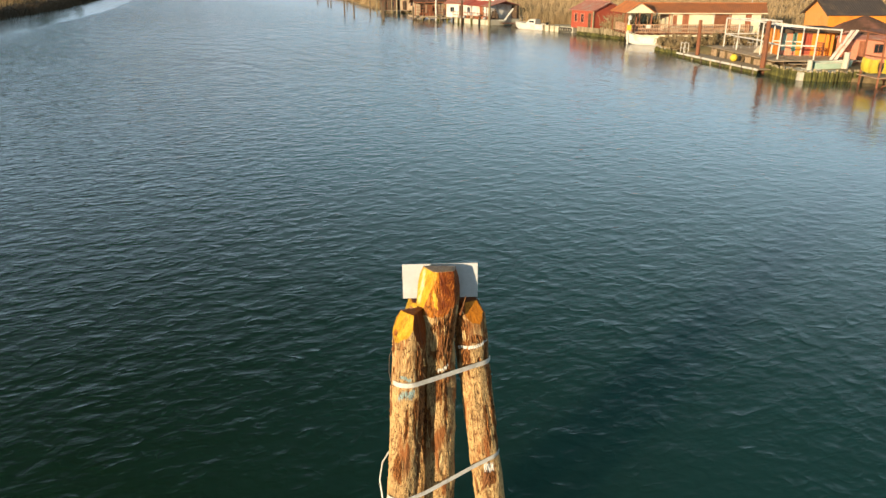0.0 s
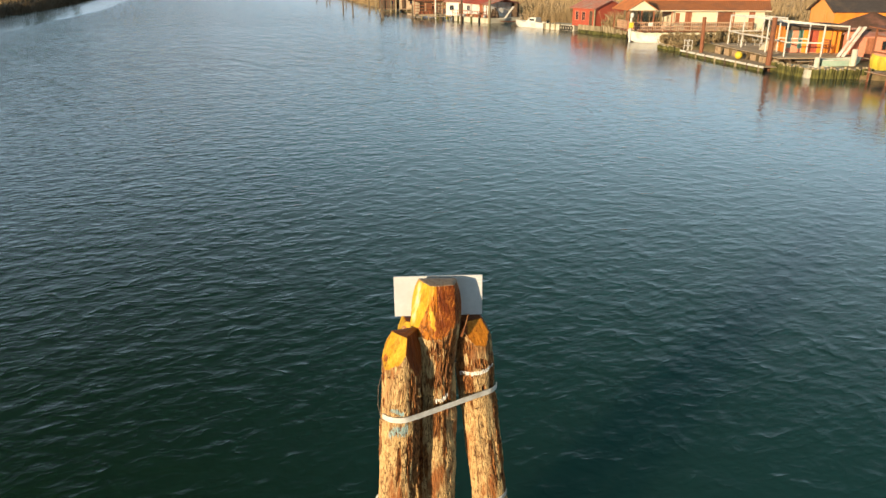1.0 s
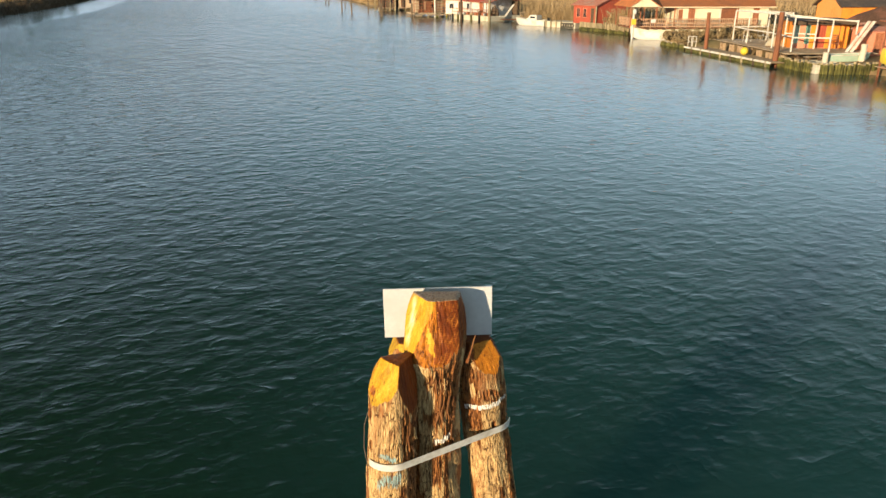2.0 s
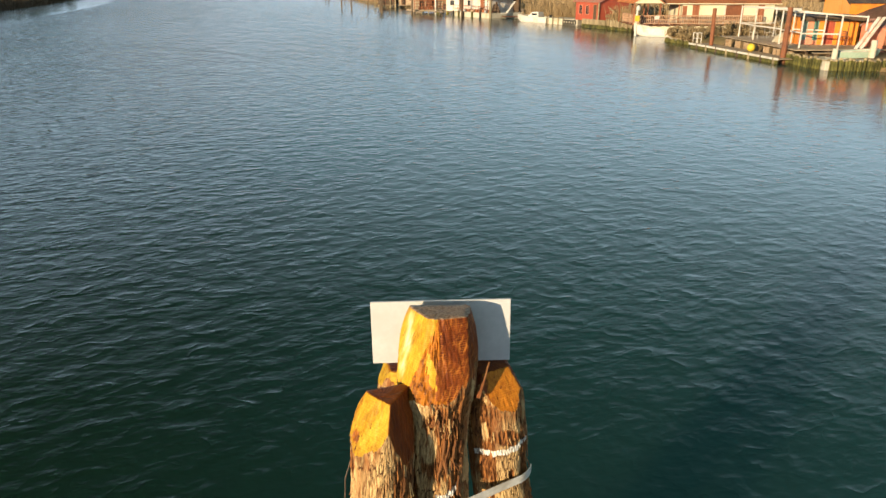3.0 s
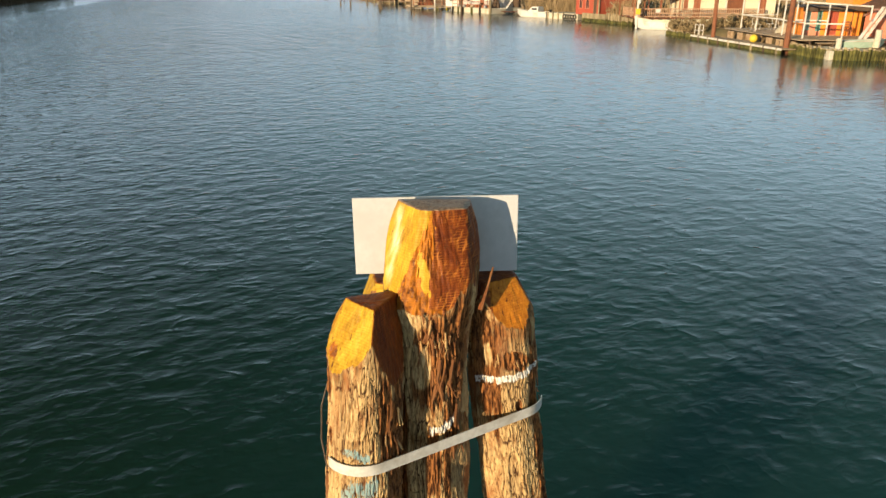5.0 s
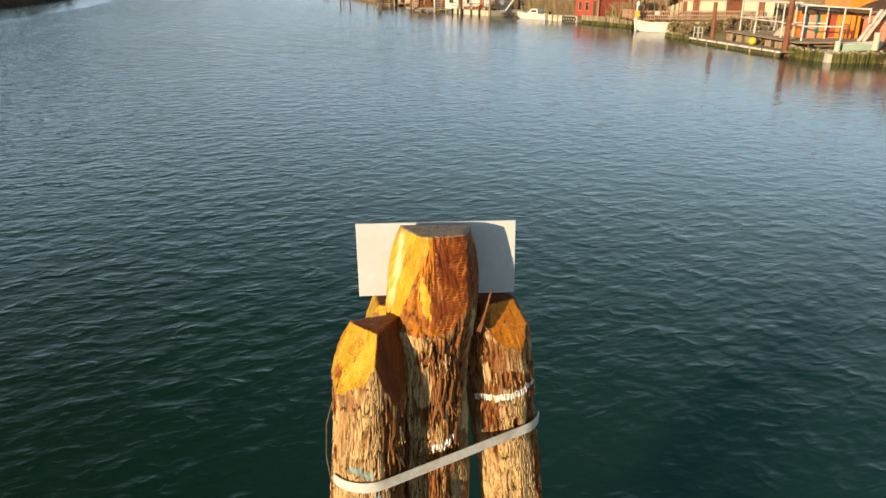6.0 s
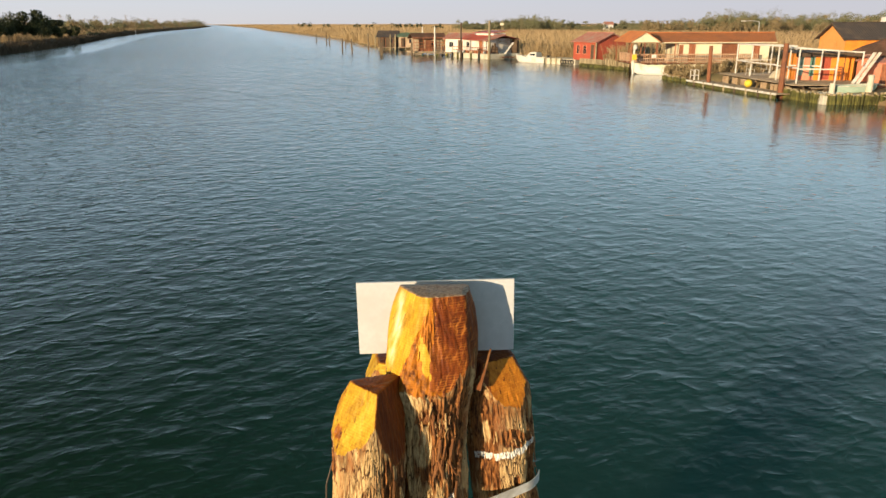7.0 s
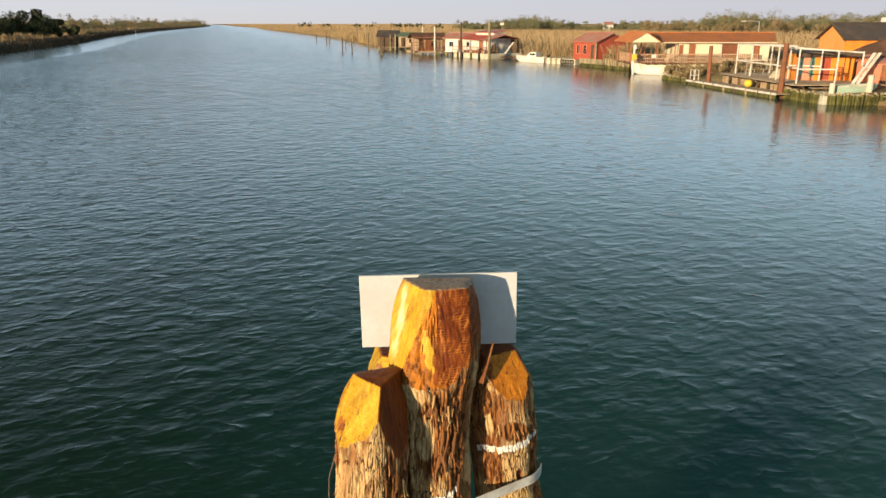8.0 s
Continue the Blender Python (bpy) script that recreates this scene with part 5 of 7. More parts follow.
def railing(name, pts, height, post_mat, label, gap=0.16, bars=True):
    """Posts, two rails and upright bars along a line of points."""
    r = thing(name, pts[0], label, "railing")
    for p, q in zip(pts, pts[1:]):
        p, q = Vector(p), Vector(q)
        n = max(1, round((q - p).length / 1.6))
        for i in range(n + 1):
            a = p.lerp(q, i / n)
            part("post", beam(a, a + Vector((0, 0, height + 0.05)), 0.09, 0.09), post_mat, r)
        for z in (height, height * 0.55, 0.15):
            part("rail", beam(p + Vector((0, 0, z)), q + Vector((0, 0, z)), 0.045, 0.09), post_mat, r)
        if bars:
            k = int((q - p).length / gap)
            proto = None
            for i in range(1, k):
                a = p.lerp(q, i / k)
                b = beam(Vector((0, 0, 0.1)), Vector((0, 0, height)), 0.05, 0.08)
                if proto is None:
                    proto = part("baluster", b, post_mat, r)
                    proto.matrix_parent_inverse = Matrix.Identity(4)
                    proto.location = a - Vector(pts[0])
                else:
                    b.free()
                    o = new("baluster", proto.data)
                    o.parent, o.location = r, a - Vector(pts[0])
    return r


def palisade(name, pts, top, label, spacing=0.2, radius=0.09, moss_top=0.42, seed=1):
    """A wall of driven stakes with green growth up to the tide line."""
    g = random.Random(seed)
    t = thing(name, (pts[0][0], pts[0][1], 0), label, "palisade")
    o0 = Vector((pts[0][0], pts[0][1], 0))
    protos = []
    for k in range(4):
        h = top + (k - 1.5) * 0.06
        a = tube([(0, 0, -0.9), (0.01 * k, 0, moss_top * 0.6), (0, 0, moss_top + 0.04 * k)], [radius * 1.08, radius * 1.05, radius], 7, wobble=0.3)
        b = tube([(0, 0, moss_top + 0.04 * k - 0.02), (0, 0, h - 0.02), (0.0, 0, h)], [radius * 0.97, radius * 0.93, radius * 0.7], 7, wobble=0.3)
        protos.append((a, b))
    meshes = []
    for a, b in protos:
        pair = []
        for nm, bm, mt in (("stake", a, MOSS), ("stake_head", b, STAKE)):
            me = bpy.data.meshes.new(nm)
            bm.to_mesh(me)
            bm.free()
            me.materials.append(mt)
            pair.append(me)
        meshes.append(pair)
    for p, q in zip(pts, pts[1:]):
        p, q = Vector((*p, 0)), Vector((*q, 0))
        n = int((q - p).length / spacing)
        for i in range(n):
            at = p.lerp(q, (i + 0.5) / n) + Vector((g.uniform(-0.04, 0.04), g.uniform(-0.04, 0.04), 0))
            pair = meshes[g.randrange(4)]
            s = new("stake", pair[0])
            s.parent, s.location, s.rotation_euler = t, at - o0, (g.uniform(-0.05, 0.05), g.uniform(-0.05, 0.05), g.uniform(0, 6))
            hd = new("stake_head", pair[1])
            hd.parent = s
            hd["label"] = "pale weathered head"
    return t


def deck(name, lo, hi, z, label, along="x", board=0.16, material=None, thick=0.045, joists=True):
    """A platform of planks with gaps, on joists."""
    t = thing(name, (lo[0], lo[1], z), label, "deck")
    span = (hi[1] - lo[1]) if along == "x" else (hi[0] - lo[0])
    n = max(1, int(span / board))
    g = random.Random(int(lo[0] * 10))
    me = None
    for i in range(n):
        a, b = i * span / n, (i + 1) * span / n - 0.012
        if me is None:
            bm = box((0, 0, -thick), (hi[0] - lo[0], b - a, 0), 0.004) if along == "x" else box((0, 0, -thick), (b - a, hi[1] - lo[1], 0), 0.004)
            me = bpy.data.meshes.new("plank")
            bm.to_mesh(me)
            bm.free()
            me.materials.append(material or PLANK)
        o = new("plank", me)
        o.parent = t
        o.location = (0, a, g.uniform(-0.006, 0.006)) if along == "x" else (a, 0, g.uniform(-0.006, 0.006))
    if joists:
        for k in range(4):
            f = (k + 0.5) / 4
            if along == "x":
                x = lo[0] + (hi[0] - lo[0]) * f
                part("joist", beam((x, lo[1], z - thick - 0.07), (x, hi[1], z - thick - 0.07), 0.08, 0.12), DARK_WOOD, t)
            else:
                y = lo[1] + (hi[1] - lo[1]) * f
                part("joist", beam((lo[0], y, z - thick - 0.07), (hi[0], y, z - thick - 0.07), 0.08, 0.12), DARK_WOOD, t)
    return t


def hull_mesh(length, beam_w, depth, sheer, wall_t, rows=15, side=6):
    """A boat's shell, bow towards +x, with an inner skin and a flat rim."""
    bm = bmesh.new()

    def ring(s, inner):
        half = beam_w / 2 * (0.82 + 0.18 * math.sin(min(s / 0.45, 1) * math.pi / 2)) * (1 - max(0, (s - 0.45) / 0.55) ** 2.3)
        top = depth + sheer * max(0, (s - 0.3) / 0.7) ** 2
        keel = 0.0 + 0.45 * depth * max(0, (s - 0.75) / 0.25) ** 2
        if inner:
            half, keel = max(0.004, half - wall_t), keel + wall_t
        pts = []
        for k in range(-side, side + 1):
            u = k / side
            f = abs(u)
            y = half * math.copysign(min(1, f * 1.75) ** 0.8 if f < 0.6 else 1 - 0.04 * (1 - f), u) if f else 0
            z = keel + (top - keel) * (0.0 if f == 0 else (0.16 * (f / 0.6) ** 1.5 if f < 0.6 else 0.16 + 0.84 * (f - 0.6) / 0.4))
            pts.append((s * length * (1 + 0.05 * f * s), y, z))
        return [bm.verts.new(p) for p in pts]
    for inner in (False, True):
        rs = [ring(i / (rows - 1), inner) for i in range(rows)]
        for a, b in zip(rs, rs[1:]):
            for k in range(2 * side):
                bm.faces.new((a[k], a[k + 1], b[k + 1], b[k]))
        bm.faces.new(rs[0])
        if inner:
            for a, b, c, d in zip(prev, prev[1:], rs, rs[1:]):
                bm.faces.new((a[0], b[0], d[0], c[0]))
                bm.faces.new((a[-1], b[-1], d[-1], c[-1]))
            bm.faces.new((prev[0][0], prev[0][-1], rs[0][-1], rs[0][0]))
        prev = rs
    return bm


def rowing_boat(at, heading, length, width, depth, mats, label, cabin=False, group="", sheer=0.22):
    b = thing("boat", at, label, "boat", group)
    m = pose(*at, 0, 0, heading) @ Matrix.Translation((-length / 2, 0, 0))
    bm = hull_mesh(length, width, depth, sheer, 0.05)
    bm.transform(m)
    part("hull", bm, mats[0], b, smooth=False)
    for k in (0.22, 0.5, 0.72):
        half = width / 2 * 0.86 * (1 - max(0, (k - 0.45) / 0.55) ** 2.3)
        part("thwart", box((length * k - 0.13, -half, depth * 0.62), (length * k + 0.13, half, depth * 0.66), 0.005, m=m), mats[1], b)
    for s in (-1, 1):
        pts = []
        for i in range(12):
            u = i / 11
            half = width / 2 * (0.82 + 0.18 * math.sin(min(u / 0.45, 1) * math.pi / 2)) * (1 - max(0, (u - 0.45) / 0.55) ** 2.3)
            pts.append(m @ Vector((u * length * (1 + 0.05 * u), s * (half + 0.01), depth + sheer * max(0, (u - 0.3) / 0.7) ** 2)))
        part("gunwale", tube(pts, [0.035] * 12, 6), mats[1], b)
    if cabin:
        bm = bmesh.new()
        lo = [bm.verts.new(m @ Vector(p)) for p in ((1.3, -0.75, depth * 0.8), (3.3, -0.55, depth * 0.9), (3.3, 0.55, depth * 0.9), (1.3, 0.75, depth * 0.8))]
        hi = [bm.verts.new(m @ Vector(p)) for p in ((1.4, -0.6, depth + 0.62), (2.5, -0.5, depth + 0.62), (2.5, 0.5, depth + 0.62), (1.4, 0.6, depth + 0.62))]
        bm.faces.new(hi)
        for i in range(4):
            bm.faces.new((lo[i], lo[(i + 1) % 4], hi[(i + 1) % 4], hi[i]))
        bmesh.ops.bevel(bm, geom=list(bm.edges), offset=0.05, segments=2, affect="EDGES")
        part("cabin", bm, mats[0], b)
        for s in (-1, 1):
            part("cabin_window", box((1.6, s * 0.66 - 0.03, depth + 0.22), (2.4, s * 0.66 + 0.02, depth + 0.45), 0.01, m=m), GLASS, b)
        part("foredeck", slab([m @ Vector(p) for p in ((2.9, -0.72, depth * 1.02), (length * 0.98, 0, depth + sheer), (2.9, 0.72, depth * 1.02))], 0.04), mats[0], b)
        part("outboard", box((-0.28, -0.14, depth * 0.5), (-0.02, 0.14, depth + 0.3), 0.05, m=m), BLACK, b)
    return b


def mooring_post(at, top, r, material, label, lean=(0, 0), group="mooring posts", name="mooring_post", cap=None):
    p = thing(name, (at[0], at[1], -1.0), label, "post", group)
    x, y = at
    k = 5
    pts = [(x + lean[0] * i / k, y + lean[1] * i / k, -1.0 + (top + 1.0) * i / k) for i in range(k + 1)]
    part("shaft", tube(pts, [r * (1.05 - 0.15 * i / k) for i in range(k + 1)], 10, wobble=0.15), material, p, smooth=False)
    if cap:
        part("cap", tube([(x + lean[0], y + lean[1], top), (x + lean[0], y + lean[1], top + 0.12)], [r * 1.25, r * 1.05], 10), cap, p)
    return p


# ---------------------------------------------------------------- the terrace with the white frame and the orange cabin
palisade("palisade", [(26.0, 48.6), (25.95, 44.7), (26.7, 43.0), (30.8, 42.7)], 0.72, "mossy stake wall along the water below the terrace", 0.19, 0.10, 0.56, seed=4)
quay = thing("quay_fill", (28.5, 46.5, 0), "rough pale rubble fill behind the stake wall", "quay", kind="structure")
bm = bmesh.new()
for i in range(9):
    for j in range(6):
        x, y = 26.25 + i * 0.62, 43.3 + j * 0.62
        box((x, y, -0.4), (x + 0.6, y + 0.6, 0.55 + 0.1 * noise.noise(Vector((x * 2, y * 2, 0)))), 0.05, bm)
part("rubble", bm, CONCRETE, quay)

deck("terrace_deck", (25.95, 47.0), (32.6, 60.0), 0.95, "raised terrace of weathered planks on concrete blocks", "x", 0.17)
g = random.Random(8)
for i, y in enumerate((47.8, 49.6, 51.3, 53.0, 54.8, 56.4, 58.2)):
    b = thing("concrete_block", (26.3, y, 0.2), "brown hollow concrete block holding up the terrace", "block", "terrace blocks")
    w = 0.45 + 0.15 * g.random()
    for lo, hi in (((26.05, y, 0.2), (26.27, y + 0.1, 0.78)), ((26.05, y + w, 0.2), (26.27, y + w + 0.1, 0.78)), ((26.05, y + 0.1, 0.66), (26.27, y + w, 0.78)), ((26.05, y + 0.1, 0.2), (26.27, y + w, 0.3))):
        part("web", box(lo, hi, 0.01), BLOCK, b)
for x in (27.0, 28.6, 30.2, 31.8):
    mooring_post((x, 47.3), 0.82, 0.09, DARK_WOOD, "short dark timber leg under the terrace", group="terrace legs", name="deck_leg")

# low landing stage along the water
landing = deck("landing_stage", (24.9, 46.9), (26.6, 60.0), 0.34, "low plank landing stage with a pale edge beam", "y", 0.17)
part("edge_beam", beam((24.84, 60.0, 0.33), (24.84, 46.85, 0.33), 0.10, 0.14, bevel=0.01), OLD_WHITE, landing, "pale painted edge beam")
part("mossy_skirt", beam((24.92, 59.8, 0.02), (24.92, 47.0, 0.02), 0.08, 0.5, bevel=0.02), MOSS, landing, "green mossy lower planks")
for i, y in enumerate(np.arange(47.4, 60.0, 1.6)):
    part("support_post", tube([(24.86, y, -1.0), (24.84, y, 0.42)], [0.09, 0.085], 8), DARK_WOOD if i % 2 else STAKE, landing)
landing.rotation_euler = (0, 0, radians(6.6))

palisade("low_palisade", [(23.45, 66.4), (23.6, 64.6), (24.2, 62.2)], 0.34, "short mossy stakes holding the bank beside the landing stage", 0.22, 0.10, 0.24, seed=14)
ld = thing("landing_ladder", (24.0, 61.0, 0.3), "small white tubular ladder rail at the end of the landing stage", "ladder")
for x, y in ((23.75, 60.2), (24.15, 60.2), (23.75, 59.4), (24.15, 59.4)):
    part("upright", tube([(x, y, 0.3), (x, y, 1.25)], [0.03, 0.03], 8), OLD_WHITE, ld)
for z in (0.75, 1.2):
    part("rung", tube([(23.75, 60.2, z), (23.75, 59.4, z)], [0.025, 0.025], 8), OLD_WHITE, ld)
    part("rung", tube([(24.15, 60.2, z), (24.15, 59.4, z)], [0.025, 0.025], 8), OLD_WHITE, ld)

frame_ob = thing("pergola", (27, 53, 0.95), "open white-painted timber pergola frame on the terrace", "pergola")
posts = {"E": (27.15, 59.0), "F": (26.86, 55.6), "G": (27.0, 51.5), "B": (26.86, 48.2), "C": (29.3, 47.6), "I": (30.95, 47.4),
         "H": (28.1, 51.9), "D": (29.8, 50.6), "W": (30.2, 59.2), "V": (30.3, 55.4)}
for k, (x, y) in posts.items():
    part("post", beam((x, y, 0.95 if k != "I" else 2.2), (x, y, 3.36 if k not in "CDI" else 3.18), 0.09, 0.09, bevel=0.01), OLD_WHITE, frame_ob)


def rail_between(a, b, za, zb, w=0.07, h=0.10):
    part("rail", beam((*posts[a], za), (*posts[b], zb), w, h, bevel=0.008), OLD_WHITE, frame_ob)


for a, b, za, zb in (("E", "F", 3.36, 3.40), ("F", "G", 3.40, 3.42), ("G", "B", 3.42, 3.36), ("B", "C", 3.36, 3.2), ("C", "I", 3.2, 3.1), ("H", "D", 3.34, 3.16),
                     ("E", "W", 3.36, 3.3), ("F", "V", 3.38, 3.3), ("G", "H", 3.4, 3.34), ("D", "C", 3.16, 3.2), ("W", "V", 3.3, 3.3)):
    rail_between(a, b, za, zb)
for a, b, z in (("E", "F", 2.05), ("F", "G", 2.05), ("G", "B", 2.0), ("B", "C", 1.95), ("H", "D", 2.0), ("E", "W", 2.05)):
    rail_between(a, b, z, z, 0.06, 0.09)

# orange cabin under the pergola
OC = pose(28.45, 51.44, 0.95, 0, 0, -8)
cab = thing("orange_cabin", (28.45, 51.44, 0.95), "small bright orange plank cabin with flat dark roof, coloured doors", "cabin")
ops = [(0.15, 0.47, 0.35, 1.78), (0.92, 1.26, 0.30, 1.80), (1.76, 2.38, 0.05, 1.85)]
wall("wall", OC, 4.05, 1.95, 0.1, ops, PINK_WALL, cab)
wall("wall", OC @ Matrix.Translation((0, 3.0, 0)), 4.05, 1.95, 0.1, [], ORANGE, cab)
for x in (0.1, 4.05):
    wall("wall", OC @ Matrix.Translation((x, 0.1, 0)) @ Matrix.Rotation(radians(90), 4, "Z"), 2.9, 1.95, 0.1, [], ORANGE, cab)
part("roof", box((-0.35, -0.45, 1.95), (4.35, 3.4, 2.07), 0.02, m=OC), DARK_ROOF, cab, "flat dark felt roof")
window(OC, ops[0], cab, TEAL_PALE, TEAL_PALE, "door", "pale teal door")
window(OC, ops[1], cab, TEAL, TEAL, "door", "teal green door")
window(OC, ops[2], cab, RED, RED, "door", "red plank door")
part("wall_panel", box((0.50, -0.035, 0.0), (0.90, -0.003, 1.93), 0.004, m=OC), PINK_WALL, cab, "salmon red painted panel")
part("wall_panel", box((0.0, -0.035, 0.0), (0.12, -0.003, 1.93), 0.004, m=OC), RED, cab, "red painted panel")
for i in range(3):
    part("wall_panel", box((1.29 + i * 0.155, -0.03, 0.0), (1.435 + i * 0.155, -0.003, 1.93), 0.004, m=OC), ORANGE, cab, "orange wall board")
for i in range(10):
    part("wall_panel", box((2.41 + i * 0.163, -0.03 - 0.004 * (i % 2), 0.0), (2.565 + i * 0.163, -0.003, 1.93), 0.004, m=OC), ORANGE, cab, "bright orange wall board")
part("corner_board", box((3.34, -0.05, 0.0), (3.40, -0.037, 1.93), 0.004, m=OC), DARK_WOOD, cab)
ch = thing("armchair", OC @ Vector((2.9, -0.55, 0)), "red-brown wooden armchair before the orange cabin", "chair")
for x in (2.62, 3.14):
    for y in (-0.75, -0.33):
        part("leg", box((x - 0.03, y - 0.03, 0.0), (x + 0.03, y + 0.03, 0.62 if y < -0.5 else 1.0), 0.005, m=OC), RED_BROWN, ch)
    part("armrest", box((x - 0.04, -0.80, 0.62), (x + 0.04, -0.36, 0.66), 0.005, m=OC), RED_BROWN, ch)
part("seat", box((2.65, -0.74, 0.40), (3.11, -0.36, 0.44), 0.005, m=OC), RED_BROWN, ch)
for z in (0.6, 0.78, 0.95):
    part("back_slat", box((2.65, -0.345, z), (3.11, -0.315, z + 0.07), 0.004, m=OC), RED_BROWN, ch)
for i in range(4):
    part("cornice_board", box((-0.3 + i * 1.15, -0.5, 1.70 + 0.03 * (i % 2)), (0.83 + i * 1.15, -0.46, 1.99), 0.004, m=OC), DARK_WOOD, cab, "dark hanging valance board")

# two pale boards leaning against the cabin roof like a slide
ramp = thing("leaning_boards", (31.2, 47.6, 0.95), "two long white boards leaning side by side against the cabin", "boards")
for o in (0.0, 0.36):
    part("board", beam((30.6 + o, 47.6, 0.98), (32.3 + o, 48.3, 3.05), 0.26, 0.04, bevel=0.005), OLD_WHITE, ramp)
for k in (0.25, 0.5, 0.75):
    part("cleat", beam(Vector((30.6, 47.62, 0.92)).lerp(Vector((32.3, 48.32, 2.99)), k), Vector((30.96, 47.62, 0.92)).lerp(Vector((32.66, 48.32, 2.99)), k), 0.05, 0.05), PLANK, ramp)

# tarpaulin-covered dinghy on the terrace
tb = thing("covered_dinghy", (28.4, 54.4, 0.95), "dinghy on the terrace under a beige tarpaulin", "boat")
bm = bmesh.new()
rows = []
for i in range(13):
    s = i / 12
    half = 0.75 * math.sin(math.pi * (0.12 + 0.80 * s)) ** 0.7
    rows.append([bm.verts.new((27.35 + 2.4 * s + 0.25 * u, 53.2 + 1.0 * s + half * u, 0.97 + 0.75 * math.sin(math.pi * (0.1 + 0.8 * s)) * (1 - abs(u) ** 2.2) + 0.03 * math.sin(9 * s + 5 * u)))
                 for u in np.linspace(-1, 1, 9)])
for a, b in zip(rows, rows[1:]):
    for k in range(8):
        bm.faces.new((a[k], a[k + 1], b[k + 1], b[k]))
for r0 in (rows[0], rows[-1]):
    bm.faces.new(r0)
part("tarpaulin", bm, TARP, tb, smooth=True)

# tubular frames of garden seats on the terrace
for i, (x, y) in enumerate(((27.6, 57.2), (28.2, 54.0), (28.9, 57.4))):
    c = thing("garden_chair", (x, y, 0.95), "white tubular metal garden chair frame on the terrace", "chair", "garden chairs")
    for sx in (-0.22, 0.22):
        part("leg_frame", tube([(x + sx, y - 0.25, 0.95), (x + sx, y - 0.24, 1.40), (x + sx, y + 0.22, 1.42), (x + sx, y + 0.30, 0.95)], [0.016] * 4, 6), WHITE, c)
        part("back_post", tube([(x + sx, y + 0.22, 1.40), (x + sx, y + 0.32, 1.85)], [0.016] * 2, 6), WHITE, c)
    part("seat", box((x - 0.22, y - 0.22, 1.40), (x + 0.22, y + 0.22, 1.43), 0.008), TARP, c)
    part("back_rail", tube([(x - 0.22, y + 0.32, 1.84), (x + 0.22, y + 0.32, 1.84)], [0.016] * 2, 6), WHITE, c)

# bench below the terrace edge
bench = thing("bench", (28.0, 46.4, 0.6), "low grey plank bench on the rubble quay", "bench")
part("seat", box((26.9, 46.1, 0.78), (29.1, 46.5, 0.83), 0.008), PLANK, bench)
for x in (27.1, 28.0, 28.9):
    part("leg", box((x - 0.05, 46.15, 0.5), (x + 0.05, 46.45, 0.78), 0.008), DARK_WOOD, bench)

buoy = thing("buoy", (25.36, 52.4, 0.34), "round yellow plastic mooring buoy on the landing stage", "buoy")
bm = bmesh.new()
bmesh.ops.create_uvsphere(bm, u_segments=20, v_segments=12, radius=0.30, matrix=Matrix.Translation((25.36, 52.4, 0.645)))
part("ball", bm, YELLOW, buoy, smooth=True)
part("eye", tube([(25.36, 52.4, 0.92), (25.36, 52.4, 1.02)], [0.05, 0.03], 8), BLACK, buoy)

mooring_post((25.75, 48.0), 3.70, 0.19, RUST, "tall rust-brown steel mooring pile beside the terrace", (-0.04, 0.0), name="mooring_pile")
mooring_post((24.45, 57.8), 3.26, 0.17, RUST, "tall rust-brown steel mooring pile at the landing stage", (-0.10, 0.0), name="mooring_pile")
mooring_post((27.7, 45.0), 1.22, 0.20, CONCRETE, "thick pale concrete bollard at the stake wall", name="bollard")
mooring_post((30.5, 45.4), 1.72, 0.22, CONCRETE, "thick pale concrete bollard at the stake wall", name="bollard")
rowing_boat((29.75, 45.9, 0.46), 4, 3.0, 1.1, 0.52, (TEAL_PALE, WHITE), "pale green wooden rowing boat hauled up on the quay", sheer=0.12)

# taller orange cabin behind
big = gable_house("cabin", pose(34.6, 56.0, 0.6), 5.0, 4.0, 3.3, 4.42, ORANGE, DARK_ROOF, "tall orange timber cabin with a dark gabled roof", gable_mat=YELLOW_BOARD, trim=DARK_WOOD, over=0.3)
for i in range(6):
    z = 1.2 + i * 0.42
    part("weatherboard", box((34.62, 55.965, z), (39.58, 55.997, z + 0.40), 0.01), ORANGE, big)
part("hatch", box((34.55, 57.3, 2.7), (34.59, 58.5, 3.9), 0.01), YELLOW_BOARD, big, "plain closed hatch in the gable")
part("chimney", box((38.9, 58.4, 4.4), (39.3, 58.8, 5.5), 0.02), WHITE, big, "white chimney")

# dark shaggy-roofed shelter
sh = thing("shelter", (34.2, 51.5, 0.6), "open shelter with a dark brown shaggy reed roof", "shelter")
bm = bmesh.new()
rows = []
for i in range(9):
    s = i / 8
    rows.append([])
    for k in range(28):
        a = 2 * math.pi * k / 28
        r = 1 - s
        bulge = 1 + 0.12 * noise.noise(Vector((math.cos(a) * 2, math.sin(a) * 2, s * 3)))
        rows[-1].append(bm.verts.new((35.1 + 3.0 * r * bulge * math.cos(a), 51.6 + 2.1 * r * bulge * math.sin(a), 2.62 + 1.35 * s ** 0.8 + 0.06 * noise.noise(Vector((k, i, 0))))))
for a, b in zip(rows, rows[1:]):
    for k in range(28):
        bm.faces.new((a[k], a[(k + 1) % 28], b[(k + 1) % 28], b[k]))
bm.faces.new(rows[0][::-1])
part("roof", bm, THATCH, sh)
for a in range(6):
    x, y = 35.1 + 2.4 * math.cos(a * 1.05), 51.6 + 1.5 * math.sin(a * 1.05)
    part("post", tube([(x, y, 0.4), (x, y, 2.75)], [0.06, 0.055], 8), DARK_WOOD, sh)

